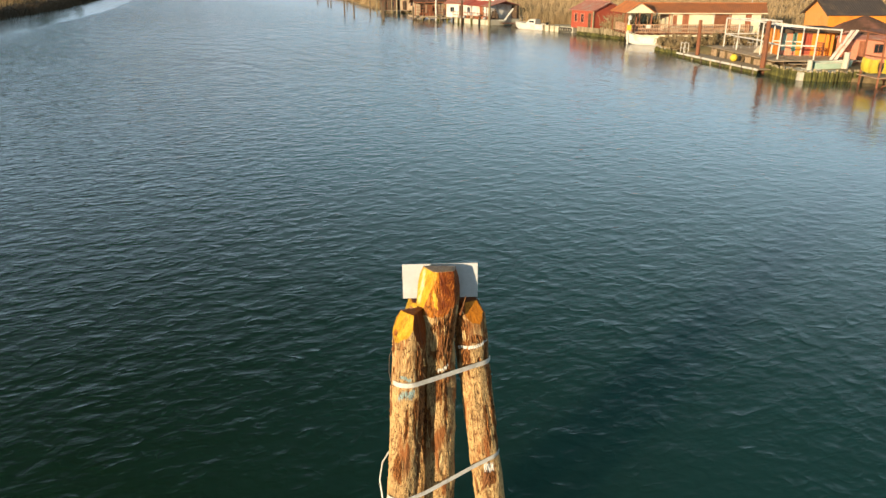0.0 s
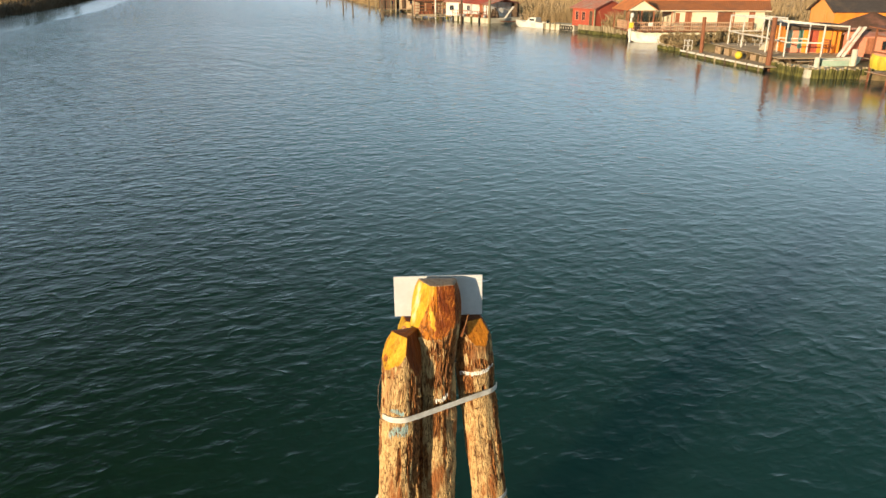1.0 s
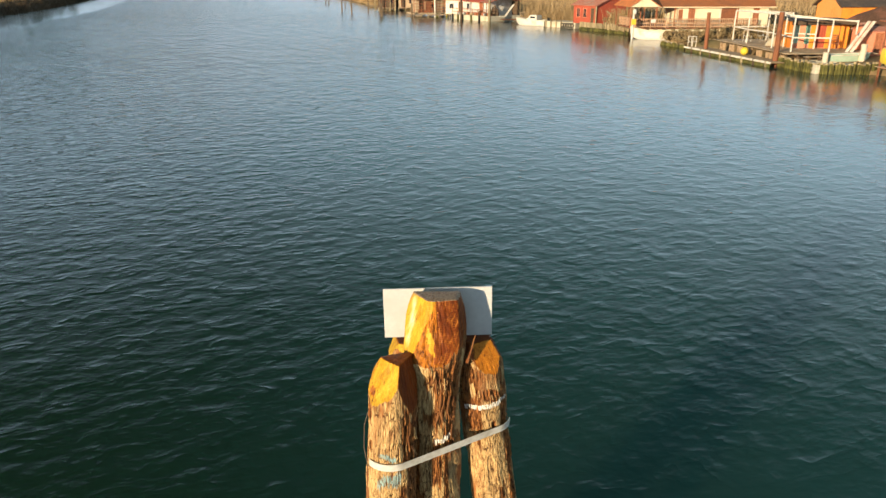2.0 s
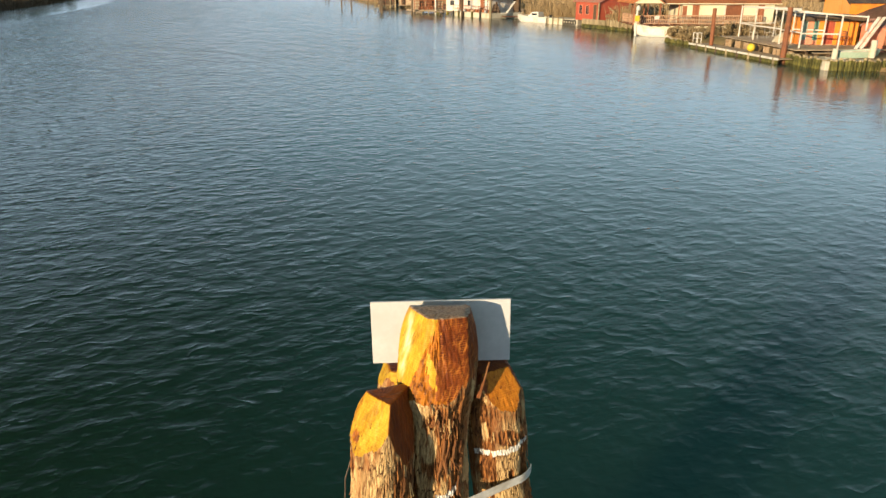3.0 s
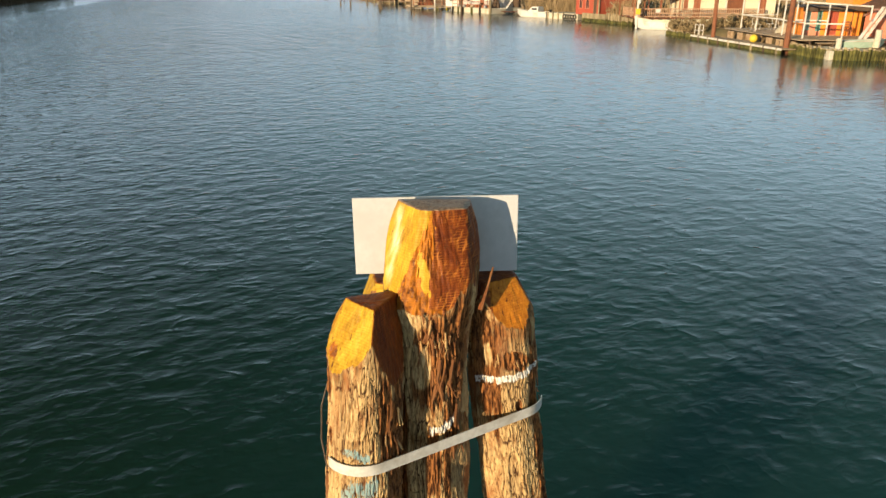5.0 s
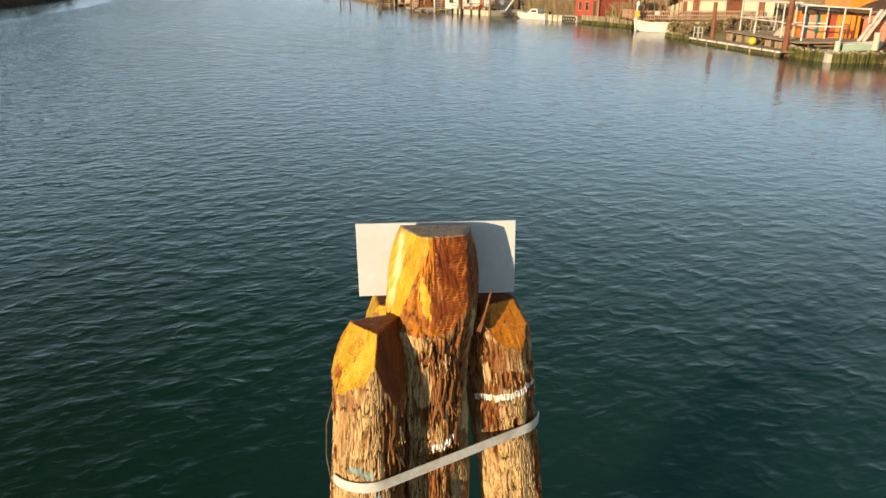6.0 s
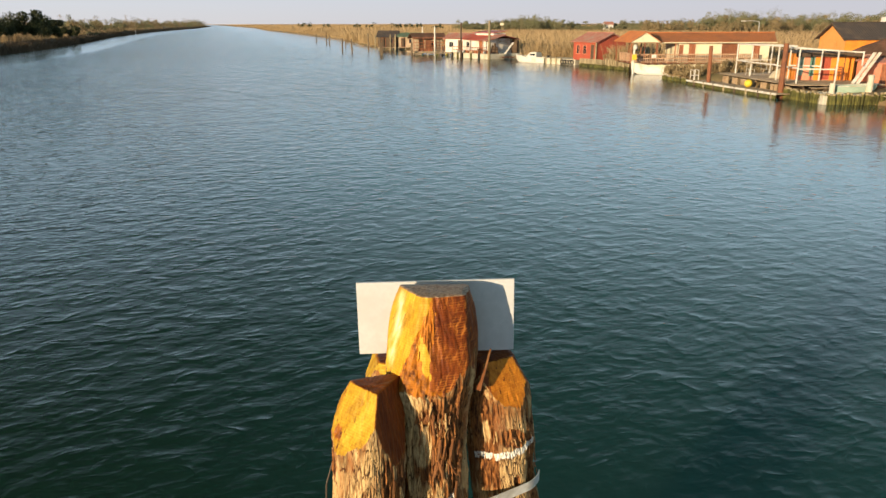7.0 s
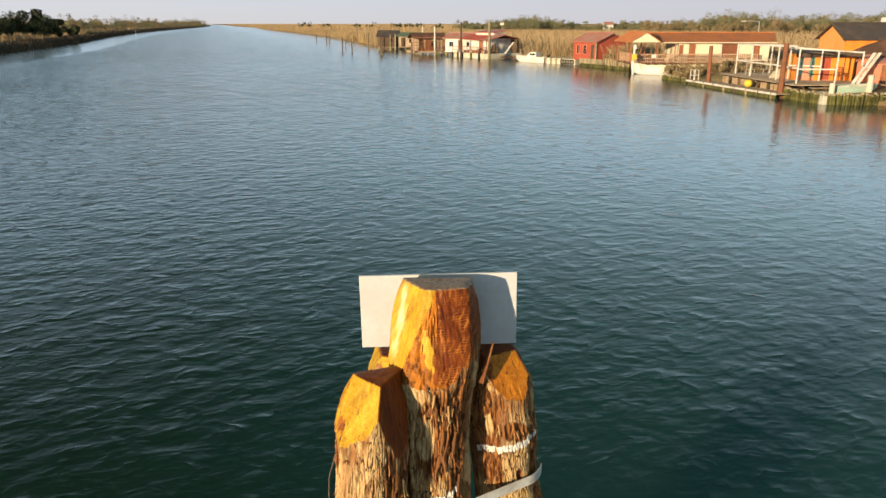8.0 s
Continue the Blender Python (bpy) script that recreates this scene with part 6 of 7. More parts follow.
# low red cabin in front of it
gable_house("cabin", pose(32.9, 49.0, 0.6), 3.4, 2.2, 1.75, 2.15, PINK_WALL, FADED_SHEET, "low faded red hut beside the shelter",
            front=[((0.5, 1.1, 0.05, 1.6), RED_BROWN, RED_BROWN, "door"), ((1.7, 2.5, 0.7, 1.4), RED_BROWN, None, "window")], over=0.15)

# fishing stage with a yellow net
fs = thing("fishing_stage", (31.6, 43.2, 0.6), "brown roofed timber fishing stage on posts with yellow net", "fishing stage")
for x in (30.9, 32.6, 34.3):
    for y in (41.6, 43.6):
        part("post", beam((x, y, -1.0), (x, y, 3.38), 0.09, 0.09), RED_BROWN, fs)
for z in (0.62, 1.0, 1.9, 2.9):
    part("rail", beam((30.8, 41.6, z), (34.4, 41.6, z), 0.07, 0.10), RED_BROWN, fs)
    part("rail", beam((30.9, 41.5, z), (30.9, 43.7, z), 0.07, 0.10), RED_BROWN, fs)
for i in range(12):
    part("plank", box((30.7, 41.4 + i * 0.2, 0.62), (34.5, 41.585 + i * 0.2, 0.66), 0.004), PLANK, fs)
part("roof", slab([(30.5, 41.2, 3.36), (34.6, 41.2, 3.50), (34.6, 43.9, 3.62), (30.5, 43.9, 3.48)], 0.07), RED_BROWN, fs)
part("sign_panel", box((31.1, 41.52, 2.75), (31.65, 41.545, 3.1), 0.004), YELLOW, fs, "plain yellow panel")
bm = bmesh.new()
rows = [[bm.verts.new((31.0 + 3.2 * u, 41.50 - 0.10 * math.sin(math.pi * v) + 0.03 * math.sin(14 * u), 0.95 + 0.85 * v - 0.12 * math.sin(math.pi * u))) for u in np.linspace(0, 1, 17)] for v in np.linspace(0, 1, 7)]
back = [[bm.verts.new(v.co + Vector((0, 0.02, 0))) for v in r] for r in rows]
for s in (rows, back):
    for a, b in zip(s, s[1:]):
        for k in range(16):
            bm.faces.new((a[k], a[k + 1], b[k + 1], b[k]))
part("net", bm, YELLOW, fs, "gathered yellow net")
part("float", tube([(31.3, 41.42, 2.0), (31.3, 41.42, 2.3)], [0.12, 0.12], 10), BLACK, fs)
for i in range(3):
    part("strut", beam((31.0 + i * 1.1, 41.3, 0.1), (31.8 + i * 1.1, 41.2, 0.45), 0.06, 0.06), RED_BROWN, fs)
bm = bmesh.new()
rows = [[bm.verts.new((30.80 - 0.08 * math.sin(math.pi * v) + 0.03 * math.sin(14 * u), 41.6 + 1.9 * u, 0.95 + 0.85 * v - 0.10 * math.sin(math.pi * u))) for u in np.linspace(0, 1, 13)] for v in np.linspace(0, 1, 7)]
back = [[bm.verts.new(v.co + Vector((0.02, 0, 0))) for v in r] for r in rows]
for s in (rows, back):
    for a, b in zip(s, s[1:]):
        for k in range(12):
            bm.faces.new((a[k], a[k + 1], b[k + 1], b[k]))
part("net", bm, YELLOW, fs, "gathered yellow net")
fs.location += Vector((-1.5, -2.0, 0))

# ---------------------------------------------------------------- long cream house with the clay roof
lh = thing("cream_house", (31, 76.5, 1.0), "long low cream house with an orange clay roof and brown shutters", "house")
M = pose(27.9, 75.35, 1.0)
ops = [(0.05, 0.5, 0.75, 1.85), (1.1, 1.8, 0.02, 1.95), (4.66, 6.3, 0.5, 1.95), (8.1, 8.75, 0.02, 1.95)]
wall("wall", M, 9.8, 2.15, 0.2, ops, CREAM, lh)
wall("wall", M @ Matrix.Translation((0, 4.0, 0)), 9.8, 2.15, 0.2, [], CREAM, lh)
for x in (0.2, 9.8):
    wall("wall", M @ Matrix.Translation((x, 0.2, 0)) @ Matrix.Rotation(radians(90), 4, "Z"), 3.8, 2.15, 0.2, [], CREAM, lh)
window(M, ops[0], lh, RED_BROWN, RED_BROWN, "shutter", "brown closed shutter")
window(M, ops[1], lh, RED_BROWN, RED_BROWN, "door", "brown plank door")
window(M, ops[2], lh, RUST, RUST, "shutter", "wide orange-brown closed shutter")
window(M, ops[3], lh, RED_BROWN, RED_BROWN, "door", "brown plank door")
part("pilaster", box((4.44, -0.04, 0), (4.60, -0.003, 2.1), 0.01, m=M), WHITE, lh)
part("pilaster", box((6.36, -0.04, 0), (6.52, -0.003, 2.1), 0.01, m=M), RED_BROWN, lh)
part("roof", ribbed((24.4, 74.85, 3.14), (38.2, 74.85, 3.14), (39.3, 77.9, 4.06), (24.4, 77.9, 4.06), 0.08, 0.24, 0.02), TILE, lh, "orange clay tile roof")
part("roof", ribbed((24.4, 81.4, 3.10), (38.2, 81.4, 3.10), (39.3, 77.9, 4.06), (24.4, 77.9, 4.06), 0.08, 0.24, 0.02), TILE, lh, "orange clay tile roof")
part("ridge_cap", beam((24.4, 77.9, 4.09), (39.3, 77.9, 4.09), 0.26, 0.08), TILE, lh)
part("fascia", beam((25.4, 74.80, 3.08), (38.2, 74.80, 3.08), 0.03, 0.09), CREAM, lh)
for x in (25.4, 27.4):
    part("porch_post", beam((x, 74.95, 1.0), (x, 74.95, 3.05), 0.10, 0.10), RED_BROWN, lh)
house_deck = deck("house_deck", (22.9, 74.2), (38.0, 81.2), 1.0, "wide timber veranda deck on stilts", "y", 0.2, RED_BROWN)
for i in range(11):
    part("stilt", beam((23.2 + i * 1.45, 74.35, -0.5), (23.2 + i * 1.45, 74.35, 0.88), 0.16, 0.16), STAKE if i % 2 else DARK_WOOD, house_deck)
part("fascia_board", beam((22.9, 74.17, 0.78), (38.0, 74.17, 0.78), 0.04, 0.22), CREAM, house_deck, "pale board along the edge")
for i in range(16):
    part("bracket", box((23.2 + i * 0.9, 74.02, 0.86), (23.6 + i * 0.9, 74.15, 1.0), 0.01), DARK_WOOD, house_deck)
railing("veranda_railing", [(23.1, 74.3, 1.0), (36.0, 74.3, 1.0)], 0.92, RAIL, "red-brown timber railing along the veranda", 0.2)
railing("veranda_railing", [(23.1, 74.45, 1.0), (23.1, 80.6, 1.0)], 0.92, RAIL, "red-brown timber railing at the end of the veranda", 0.3)
# gabled pavilion at the river end
pv = thing("pavilion", (24.0, 76.0, 1.0), "open wooden pavilion with a cream gable beside the veranda", "pavilion")
bm = bmesh.new()
f1 = [bm.verts.new(p) for p in ((22.5, 74.5, 3.22), (25.5, 74.5, 3.22), (24.0, 74.5, 4.14))]
f2 = [bm.verts.new(p) for p in ((22.5, 74.6, 3.22), (25.5, 74.6, 3.22), (24.0, 74.6, 4.14))]
bm.faces.new(f1), bm.faces.new(f2[::-1])
for i in range(3):
    bm.faces.new((f1[i], f1[(i + 1) % 3], f2[(i + 1) % 3], f2[i]))
part("gable", bm, CREAM, pv, "cream painted gable")
part("roof", ribbed((22.3, 74.3, 3.14), (22.3, 80.6, 3.14), (24.0, 80.6, 4.22), (24.0, 74.3, 4.22), 0.06, 0.24, 0.04), TILE, pv)
part("roof", ribbed((25.7, 74.3, 3.14), (25.7, 77.0, 3.14), (24.0, 77.0, 4.22), (24.0, 74.3, 4.22), 0.06, 0.24, 0.04), TILE, pv)
for x in (22.6, 24.0, 25.35):
    for y in (74.6, 80.3):
        part("post", beam((x, y, 1.0), (x, y, 3.2), 0.11, 0.11), RED_BROWN, pv)
part("tie_beam", beam((22.5, 74.45, 3.2), (25.5, 74.45, 3.2), 0.08, 0.14), CREAM, pv)
vt = thing("veranda_table", (24.3, 76.4, 1.0), "small brown table on the veranda", "table")
part("tabletop", box((23.8, 76.0, 1.7), (24.9, 76.8, 1.75), 0.01), RED_BROWN, vt)
for dx in (23.87, 24.83):
    for dy in (76.07, 76.73):
        part("leg", box((dx - 0.03, dy - 0.03, 1.0), (dx + 0.03, dy + 0.03, 1.7), 0), RED_BROWN, vt)
nb = thing("notice_board", (24.9, 74.2, 1.5), "small white notice board on the veranda railing", "sign")
part("panel", box((24.7, 74.20, 1.55), (25.2, 74.23, 1.9), 0.005), WHITE, nb)
rowing_boat((24.5, 72.6, -0.12), 152, 4.3, 1.6, 0.85, (WHITE, CREAM), "white wooden rowing boat moored below the veranda", sheer=0.5)
lb = mooring_post((22.55, 73.3), 2.45, 0.11, WHITE, "white mooring post with a yellow life buoy box", name="mooring_pole")
part("buoy_box", box((22.32, 73.02, 1.42), (22.78, 73.18, 1.98), 0.03), YELLOW, lb, "yellow life buoy box")
part("lamp", tube([(22.62, 73.25, 2.42), (22.62, 73.25, 2.55), (22.62, 73.25, 2.85), (22.62, 73.25, 2.96)], [0.10, 0.20, 0.20, 0.08], 12), WHITE, lb, "white lantern head")

# ---------------------------------------------------------------- red cabin behind the sheet-piled wall
palisade("stake_wall", [(23.8, 78.9), (21.9, 83.2)], 1.08, "row of pale stakes with green feet along the bank", 0.26, 0.085, 0.3, seed=9)
sw = thing("retaining_wall", (20.8, 85.5, 0), "pale plank retaining wall with a green mossy foot", "retaining wall")
for i in range(14):
    a = Vector((21.85, 83.3, 0)).lerp(Vector((20.1, 87.6, 0)), i / 14)
    b = Vector((21.85, 83.3, 0)).lerp(Vector((20.1, 87.6, 0)), (i + 0.94) / 14)
    part("board", beam(a + Vector((0, 0, 0.68)), b + Vector((0, 0, 0.68)), 0.06, 0.58), STAKE, sw)
    part("mossy_board", beam(a + Vector((0, 0, -0.1)), b + Vector((0, 0, -0.1)), 0.08, 0.96), MOSS, sw)
RH = pose(19.85, 90.3, 0.7, 0, 0, -65)
rc = gable_house("cabin", RH @ Matrix.Translation((0, 0, 0)), 4.4, 4.6, 2.25, 3.2, RED, FADED_SHEET, "red timber cabin with a faded red sheet roof",
                 front=[((0.6, 1.3, 0.7, 1.8), PINK_WALL, None, "window"), ((1.9, 2.6, 0.7, 1.8), PINK_WALL, None, "window"), ((3.4, 4.1, 0.05, 1.9), RED_BROWN, DARK_WOOD, "door")], over=0.3)
part("corner_post", box((4.40, -0.08, 0), (4.53, 0.05, 2.2), 0.01, m=RH), STAKE, rc)
br = thing("brace_pole", (23.2, 85.2, 0.6), "bare timber pole leaning beside the red cabin", "pole")
part("shaft", tube([(22.6, 84.6, 2.3), (24.3, 83.6, 0.7)], [0.07, 0.08], 8), STAKE, br)
# white farmhouse far off among the trees
gable_house("farmhouse", pose(82.6, 322, 0.6), 3.6, 4.0, 3.9, 5.0, WHITE, FADED_SHEET, "small white farmhouse far off among the trees",
            front=[((0.5, 1.2, 2.0, 3.0), GALV, None, "window"), ((2.3, 3.0, 2.0, 3.0), GALV, None, "window")], over=0.2)

# stone jetty with tyres, white motor boat, orange raft
jt = thing("jetty", (18.2, 93.0, 0), "low pale concrete jetty with black tyre fenders", "jetty")
JM = Matrix.Translation((17.0, 94.3, 0)) @ Matrix.Rotation(math.atan2(-4.2, 3.1), 4, "Z")
part("block", box((0.0, 0.0, -1.0), (5.2, 3.0, 0.72), 0.05, m=JM), CONCRETE, jt)
for i in range(5):
    bm = bmesh.new()
    for k in range(14):
        a = 2 * math.pi * k / 14
        b = 2 * math.pi * (k + 1) / 14
        tube([JM @ Vector((3.1 + i * 0.42, -0.12, 0.33)) + JM.to_3x3() @ Vector((math.cos(a) * 0.24, 0, math.sin(a) * 0.24)),
              JM @ Vector((3.1 + i * 0.42, -0.12, 0.33)) + JM.to_3x3() @ Vector((math.cos(b) * 0.24, 0, math.sin(b) * 0.24))], [0.085, 0.085], 6, bm)
    part("tyre", bm, BLACK, jt, "black tyre fender")
for i in range(4):
    part("support_post", tube([JM @ Vector((0.2 + i * 0.9, -0.1, -1)), JM @ Vector((0.2 + i * 0.9, -0.1, 0.85))], [0.1, 0.09], 8), STAKE, jt)
rowing_boat((15.8, 97.6, -0.15), 135, 5.0, 1.9, 0.85, (WHITE, WHITE), "small white motor boat with a low cabin moored at the jetty", True)
deck("raft", (12.6, 105.8), (15.4, 107.6), 0.32, "low orange-brown plank raft beside the houseboat", "x", 0.25, RUST)
wt = thing("work_table", (15.8, 104.5, 0.5), "rough grey timber table on the bank", "table")
part("tabletop", box((15.0, 104.1, 1.35), (16.9, 104.9, 1.42), 0.01), PLANK, wt)
for x in (15.1, 16.0, 16.8):
    part("leg", beam((x, 104.2, 0.3), (x, 104.2, 1.36), 0.1, 0.1), PLANK, wt)

# ---------------------------------------------------------------- white houseboat with red roofs
hb = thing("houseboat", (8.6, 112, 0), "white houseboat with red roofs on a pale pontoon with green fenders", "houseboat")
hang = math.degrees(math.atan2(-9.0, 5.8))
HB = pose(5.6, 114.6, 0, 0, 0, hang)
part("pontoon", box((0, 0, -0.5), (9.7, 6.4, 0.72), 0.06, m=HB), CONCRETE, hb)
for i, x in enumerate((0.6, 2.0, 3.2, 5.4, 7.4)):
    part("fender", tube([HB @ Vector((x, -0.14, -0.2)), HB @ Vector((x, -0.16, 0.75))], [0.17, 0.15], 8), MOSS if i % 2 else BLACK, hb, "green tyre fender")
W2 = HB @ Matrix.Translation((0.6, 1.9, 0.72))
ops = [(0.9, 1.7, 0.8, 1.6), (4.2, 5.0, 0.02, 1.9)]
wall("wall", W2, 6.8, 2.15, 0.12, ops, OLD_WHITE, hb)
wall("wall", W2 @ Matrix.Translation((0, 4.2, 0)), 6.8, 2.15, 0.12, [], OLD_WHITE, hb)
for x in (0.12, 6.8):
    wall("wall", W2 @ Matrix.Translation((x, 0.12, 0)) @ Matrix.Rotation(radians(90), 4, "Z"), 4.08, 2.15, 0.12, [], OLD_WHITE, hb)
window(W2, ops[0], hb, GALV, None)
window(W2, ops[1], hb, RED_BROWN, RED_BROWN, "door")


def hbp(x, y, z):
    return HB @ Vector((x, y, z))


part("roof", ribbed(hbp(0.2, 1.3, 2.72), hbp(9.0, 0.4, 2.62), hbp(9.0, 3.6, 3.35), hbp(0.2, 3.6, 3.45), 0.06, 0.25, 0.03), RED_SHEET, hb, "bright red sheet roof")
part("porch_roof", ribbed(hbp(7.2, 0.2, 2.68), hbp(9.3, 0.2, 2.66), hbp(9.3, 3.6, 3.46), hbp(7.2, 3.6, 3.50), 0.06, 0.25, 0.03), FADED_SHEET, hb, "faded brown porch roof")
part("roof", ribbed(hbp(0.2, 6.6, 2.85), hbp(9.0, 6.6, 2.75), hbp(9.0, 3.6, 3.35), hbp(0.2, 3.6, 3.45), 0.06, 0.25, 0.03), RED_SHEET, hb, "bright red sheet roof")
part("upper_wall", box((2.0, 3.2, 3.0), (6.6, 5.6, 3.62), 0.02, m=HB), OLD_WHITE, hb)
part("upper_roof", slab([hbp(1.7, 2.9, 3.70), hbp(6.9, 2.9, 3.70), hbp(6.9, 5.9, 4.0), hbp(1.7, 5.9, 4.0)], 0.08), RED_SHEET, hb, "bright red sheet roof")
for x in (7.4, 8.2, 9.0):
    for y in (0.6, 6.2):
        part("porch_post", beam(hbp(x, y, 0.72), hbp(x, y, 2.7), 0.1, 0.1), DARK_WOOD, hb)
part("porch_wall", box((7.5, 6.1, 0.72), (9.0, 6.22, 2.7), 0.01, m=HB), DARK_WOOD, hb)
for z in (1.15, 1.6):
    part("rail", beam(hbp(0.1, 0.12, z), hbp(9.5, 0.12, z), 0.05, 0.08), RED_BROWN, hb)
for i in range(8):
    part("rail_post", beam(hbp(0.15 + i * 1.3, 0.12, 0.72), hbp(0.15 + i * 1.3, 0.12, 1.65), 0.07, 0.07), RED_BROWN, hb)
part("bench", box((5.6, 0.8, 0.72), (7.6, 1.3, 1.15), 0.03, m=HB), RED_BROWN, hb)
gw = thing("gangway", (14, 106.5, 0.5), "pale raised gangway plank at the end of the houseboat", "gangway")
part("plank", beam((13.0, 105.5, 0.75), (14.3, 106.0, 2.4), 0.45, 0.07), WHITE, gw)
part("support", beam((12.2, 105.2, 0.78), (13.1, 105.5, 0.78), 0.3, 0.1), WHITE, gw)

# white annex with two small roofs between the houseboat and the net hut
an = gable_house("cabin", pose(4.9, 118.6, 0.6, 0, 0, hang + 24), 5.0, 3.4, 2.2, 2.9, OLD_WHITE, FADED_SHEET, "small worn white hut with a brown-red sheet roof beside the houseboat",
                 front=[((0.7, 1.5, 0.8, 1.6), GALV, None, "window"), ((2.4, 3.2, 0.05, 1.9), RED_BROWN, DARK_WOOD, "door")], over=0.35)
hbd = deck("hut_stage", (1.8, 115.4), (7.4, 118.4), 0.55, "low weathered plank stage before the white hut", "x", 0.25)
for k in range(4):
    part("leg", tube([(2.0 + k * 1.7, 115.6, -1), (2.0 + k * 1.7, 115.6, 0.55)], [0.09, 0.09], 7), STAKE, hbd)
rnd = random.Random(31)
for k in range(8):
    u = 0.8 + k * 1.08
    w, h2 = rnd.uniform(0.35, 0.8), rnd.uniform(0.25, 0.7)
    cr = thing("crate", hbp(u, 1.0, 0.72), rnd.choice(("brown fish crate on the pontoon", "grey plastic tub on the pontoon", "dark bundle of nets on the pontoon")), "crate", "pontoon clutter")
    part("body", box((u, 0.55, 0.724), (u + w, 1.1, 0.724 + h2), 0.05, m=HB), rnd.choice((RED_BROWN, GALV, DARK_WOOD, PLANK)), cr)
for k, (x, h2) in enumerate(((7.7, 1.2), (8.2, 1.5), (8.7, 1.0))):
    ln = thing("net_bundle", hbp(x, 2.2, 0.72), "dark hanging bundle of fishing net under the porch", "net", "net bundles")
    part("bundle", tube([hbp(x, 2.2, 0.724), hbp(x + 0.1, 2.2, 0.72 + h2 * 0.5), hbp(x, 2.2, 0.72 + h2)], [0.32, 0.26, 0.10], 9, wobble=0.3), DARK_WOOD, ln)

# brown net huts further on
nh = thing("net_hut", (2.2, 122, 0), "weathered rust-brown net hut on a stage with yellow fenders", "cabin")
NH = pose(-0.3, 121.0, 0, 0, 0, 14)
part("stage", box((0, 0, 0.35), (6.2, 5.0, 0.62), 0.03, m=NH), PLANK, nh)
for i in range(6):
    part("stage_leg", tube([NH @ Vector((0.2 + i * 1.15, 0.1, -1)), NH @ Vector((0.2 + i * 1.15, 0.1, 0.6))], [0.1, 0.1], 8), STAKE if i % 2 else DARK_WOOD, nh)
NW = NH @ Matrix.Translation((0.8, 1.8, 0.62))
ops = [(0.6, 1.5, 0.02, 1.8), (2.3, 3.3, 0.7, 1.6)]
wall("wall", NW, 4.6, 2.1, 0.1, ops, PLANK, nh)
wall("wall", NW @ Matrix.Translation((0, 2.8, 0)), 4.6, 2.1, 0.1, [], DARK_WOOD, nh)
for x in (0.1, 4.6):
    wall("wall", NW @ Matrix.Translation((x, 0.1, 0)) @ Matrix.Rotation(radians(90), 4, "Z"), 2.7, 2.1, 0.1, [], PLANK, nh)
window(NW, ops[0], nh, RED_BROWN, DARK_WOOD, "door")
window(NW, ops[1], nh, RED_BROWN, None)
for y0, y1 in ((1.0, 3.2), (5.4, 3.2)):
    part("roof", ribbed(NH @ Vector((0.2, y0, 2.62)), NH @ Vector((6.2, y0, 2.62)), NH @ Vector((6.2, y1, 3.5)), NH @ Vector((0.2, y1, 3.5)), 0.06, 0.25, 0.03), THATCH, nh)
for z in (1.1, 1.55):
    part("rail", beam(NH @ Vector((0.1, 0.15, z)), NH @ Vector((6.1, 0.15, z)), 0.05, 0.08), RED_BROWN, nh)
for i in range(6):
    part("rail_post", beam(NH @ Vector((0.15 + i * 1.2, 0.15, 0.6)), NH @ Vector((0.15 + i * 1.2, 0.15, 1.6)), 0.07, 0.07), RED_BROWN, nh)
for i, x in enumerate((4.0, 4.9, 5.7)):
    part("fender", tube([NH @ Vector((x, -0.15, -0.1)), NH @ Vector((x, -0.15, 0.55))], [0.2, 0.2], 8), (MOSS, BLACK, YELLOW)[i], nh, "coloured plastic fender")
for i, (x, y) in enumerate(((0.3, 0.9), (2.0, 0.9), (3.7, 0.9), (5.6, 0.9), (5.9, 4.6))):
    part("frame_post", beam(NH @ Vector((x, y, 0.6)), NH @ Vector((x, y, 2.9 - 0.1 * (i % 2))), 0.1, 0.1), RED_BROWN, nh)
for z in (2.0, 2.75):
    part("frame_beam", beam(NH @ Vector((0.2, 0.9, z)), NH @ Vector((5.8, 0.9, z)), 0.07, 0.1), RED_BROWN, nh)
part("hanging_net", box((2.3, 0.86, 0.9), (3.3, 0.94, 2.4), 0.04, m=NH), RUST, nh, "rust-brown gathered net")
for i in range(3):
    cr = thing("crate", NH @ Vector((1.2 + i * 0.9, 0.8, 0.62)), "brown fish crate on the stage", "crate", "crates")
    part("body", box((1.0 + i * 0.9, 0.5, 0.62), (1.6 + i * 0.9, 1.0, 0.98), 0.02, m=NH), RED_BROWN, cr)

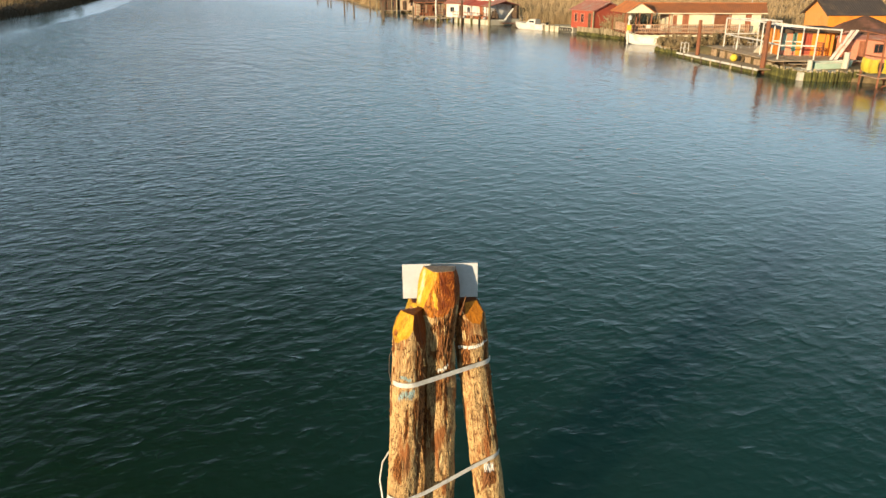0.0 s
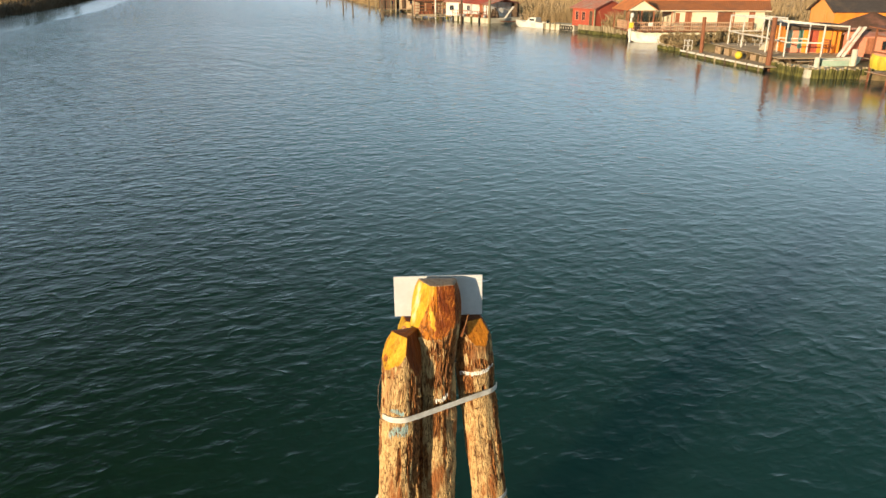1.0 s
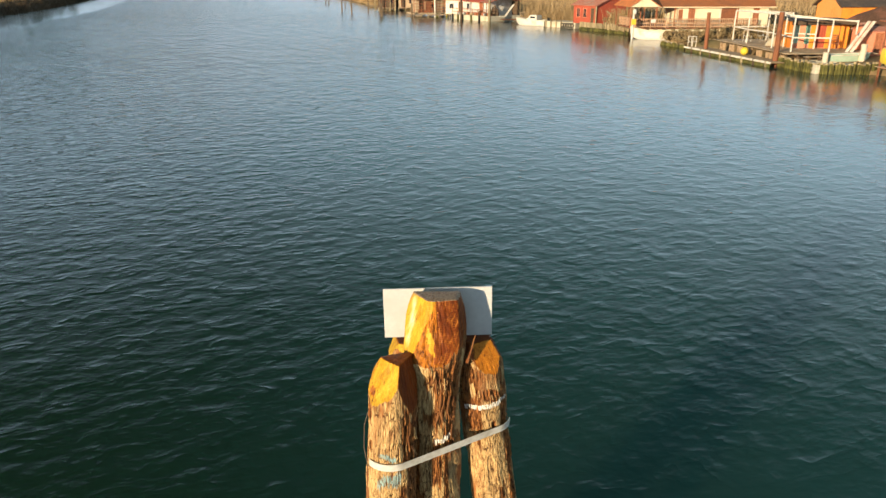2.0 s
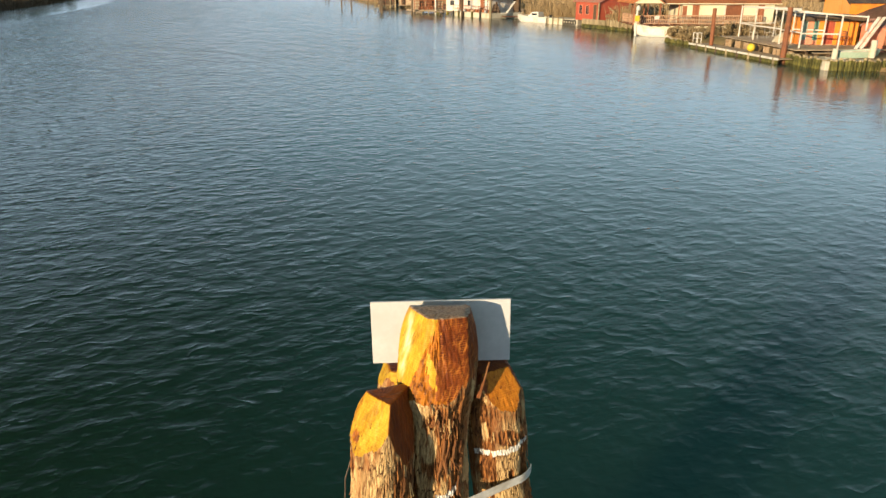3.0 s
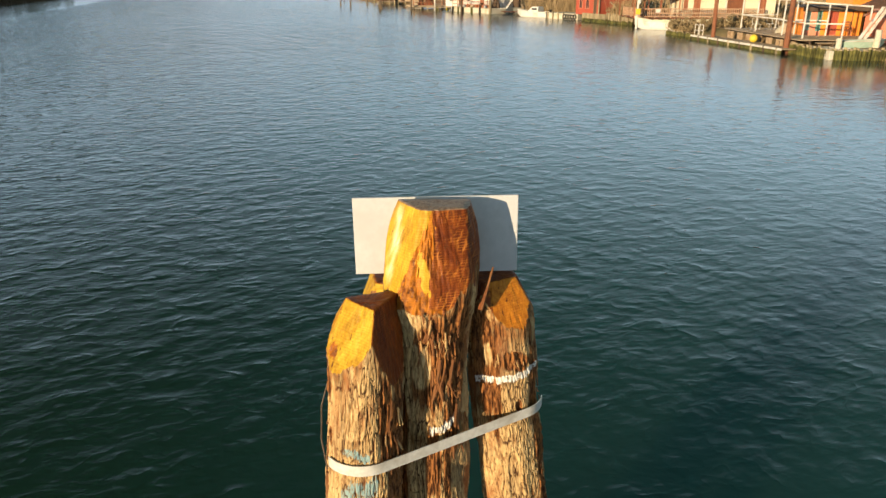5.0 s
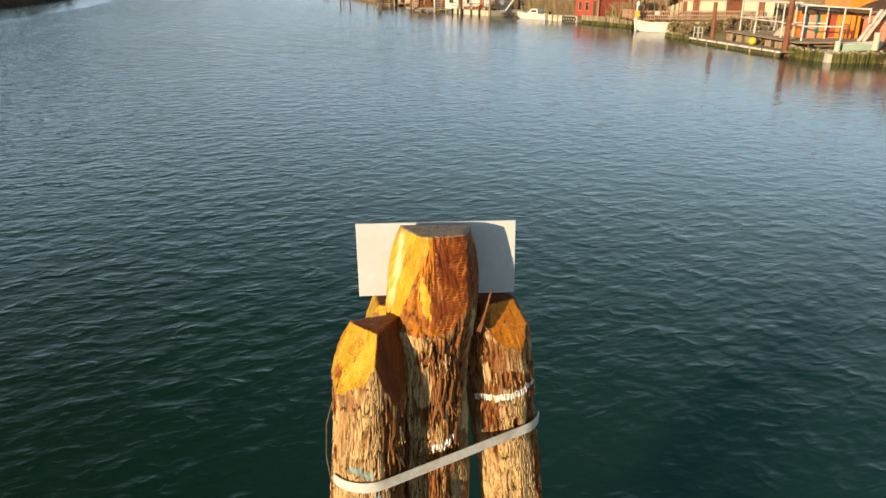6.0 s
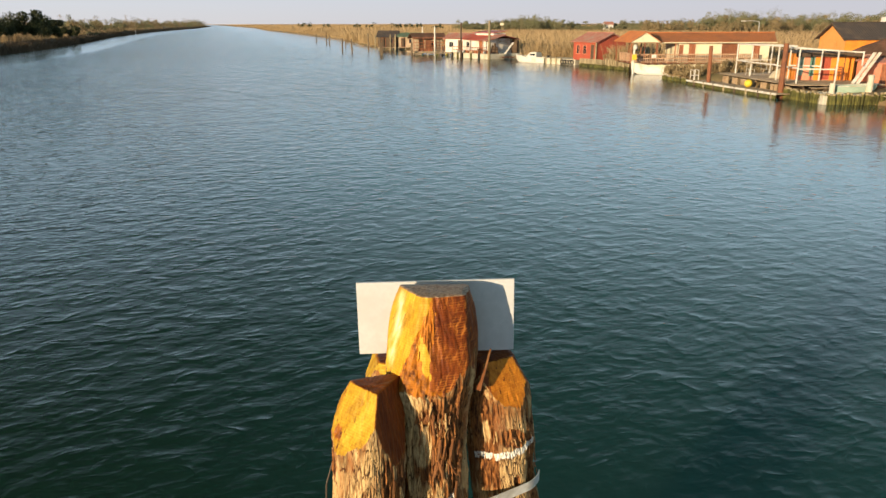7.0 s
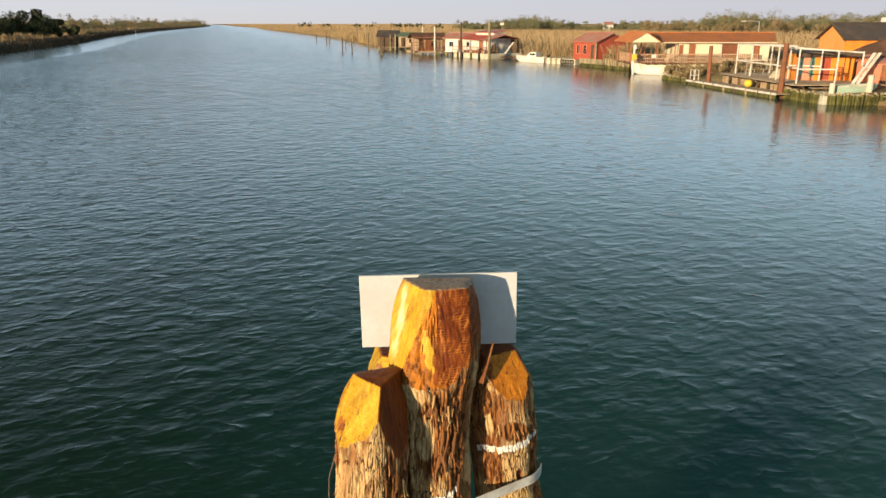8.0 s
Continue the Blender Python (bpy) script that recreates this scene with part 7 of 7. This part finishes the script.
for i, (x, y, w, dpt, roof, wl, lab) in enumerate(((-7.4, 148.5, 3.6, 4.0, DARK_ROOF, DARK_WOOD, "open dark boat shelter with a pale gable edge on the bank"),
                                                  (-3.4, 147.5, 4.6, 4.5, GREEN_ROOF, PLANK, "brown fishing hut with a green sheet roof"))):
    mm = pose(x, y, 0.5, 0, 0, -8)
    h = gable_house("cabin", mm, w, dpt, 2.1, 3.1 if i == 0 else 2.7, wl, roof, lab,
                    front=[((0.6, 1.5, 0.05, 1.8), RED_BROWN, DARK_WOOD, "door"), ((2.2, 3.0, 0.8, 1.6), RED_BROWN, None, "window")], over=0.4)
    st = deck("hut_stage", (x, y - 2.4), (x + w, y - 0.3), 0.5, "low plank stage in front of a hut", "x", 0.3)
    for k in range(4):
        part("leg", tube([(x + 0.2 + k * w / 3.4, y - 2.3, -1), (x + 0.2 + k * w / 3.4, y - 2.3, 0.5)], [0.09, 0.09], 7), STAKE, st)
    mooring_post((x - 0.5, y - 2.2), 3.0, 0.12, STAKE, "pale timber post in front of a hut", name="mooring_pole")
    mooring_post((x + w * 0.7, y - 2.7), 3.0, 0.12, STAKE, "pale timber post in front of a hut", name="mooring_pole")

# poles standing in the shallows, and tall masts
for x, y, top, r, lean in ((-28.8, 217.9, 2.05, 0.16, 0.0), (-22.9, 193, 2.2, 0.15, -0.1), (-21.9, 190, 2.1, 0.15, 0.1), (-13.6, 137.5, 2.45, 0.14, 0.0), (-11.3, 132, 2.45, 0.14, -0.15),
                           (-9.1, 143.2, 3.3, 0.12, 0.0), (-5.6, 122, 2.9, 0.14, -0.35), (-5.4, 121.8, 2.1, 0.13, -0.2), (-0.6, 120.2, 2.15, 0.15, 0.0), (-15.5, 165, 1.7, 0.1, 0)):
    mooring_post((x, y), top, r, TRUNK, "weathered timber pole standing in the shallows", (lean, 0), "poles in the shallows", "mooring_pole")
for x, y, top, r, mt in ((3.2, 119.6, 4.6, 0.14, OLD_WHITE), (7.0, 111.6, 5.2, 0.15, DARK_WOOD), (10.65, 104.7, 5.4, 0.2, STAKE), (1.25, 125.5, 4.55, 0.12, OLD_WHITE)):
    mooring_post((x, y), top, r, mt, "tall timber mooring mast beside the huts", group="tall masts", name="mooring_mast")
bx = thing("channel_marker", (13.6, 113, 4.8), "pale cream channel marker on a thin pole", "marker")
part("pole", tube([(13.4, 113.0, 0.0), (13.4, 113.0, 5.5)], [0.06, 0.05], 8), STAKE, bx)
part("panel", box((13.1, 112.95, 4.75), (13.7, 113.0, 5.1), 0.02), CREAM, bx)

# street lamp, small channel post on the other side
sl = thing("street_lamp", (43.0, 90.0, 0.6), "thin pale street lamp with a bent arm", "street lamp")
part("pole", tube([(43.1, 90, 0.5), (43.05, 90, 4.9), (43.0, 90, 5.25)], [0.07, 0.05, 0.04], 8), GALV, sl)
part("arm", tube([(43.0, 90, 5.22), (42.0, 90, 5.32), (41.2, 90, 5.3)], [0.04, 0.035, 0.03], 8), GALV, sl)
part("lamp_head", box((40.7, 89.9, 5.22), (41.3, 90.1, 5.33), 0.03), WHITE, sl)
mooring_post((-117.0, 318), 2.4, 0.10, WHITE, "white channel post near the far bank", name="channel_post")
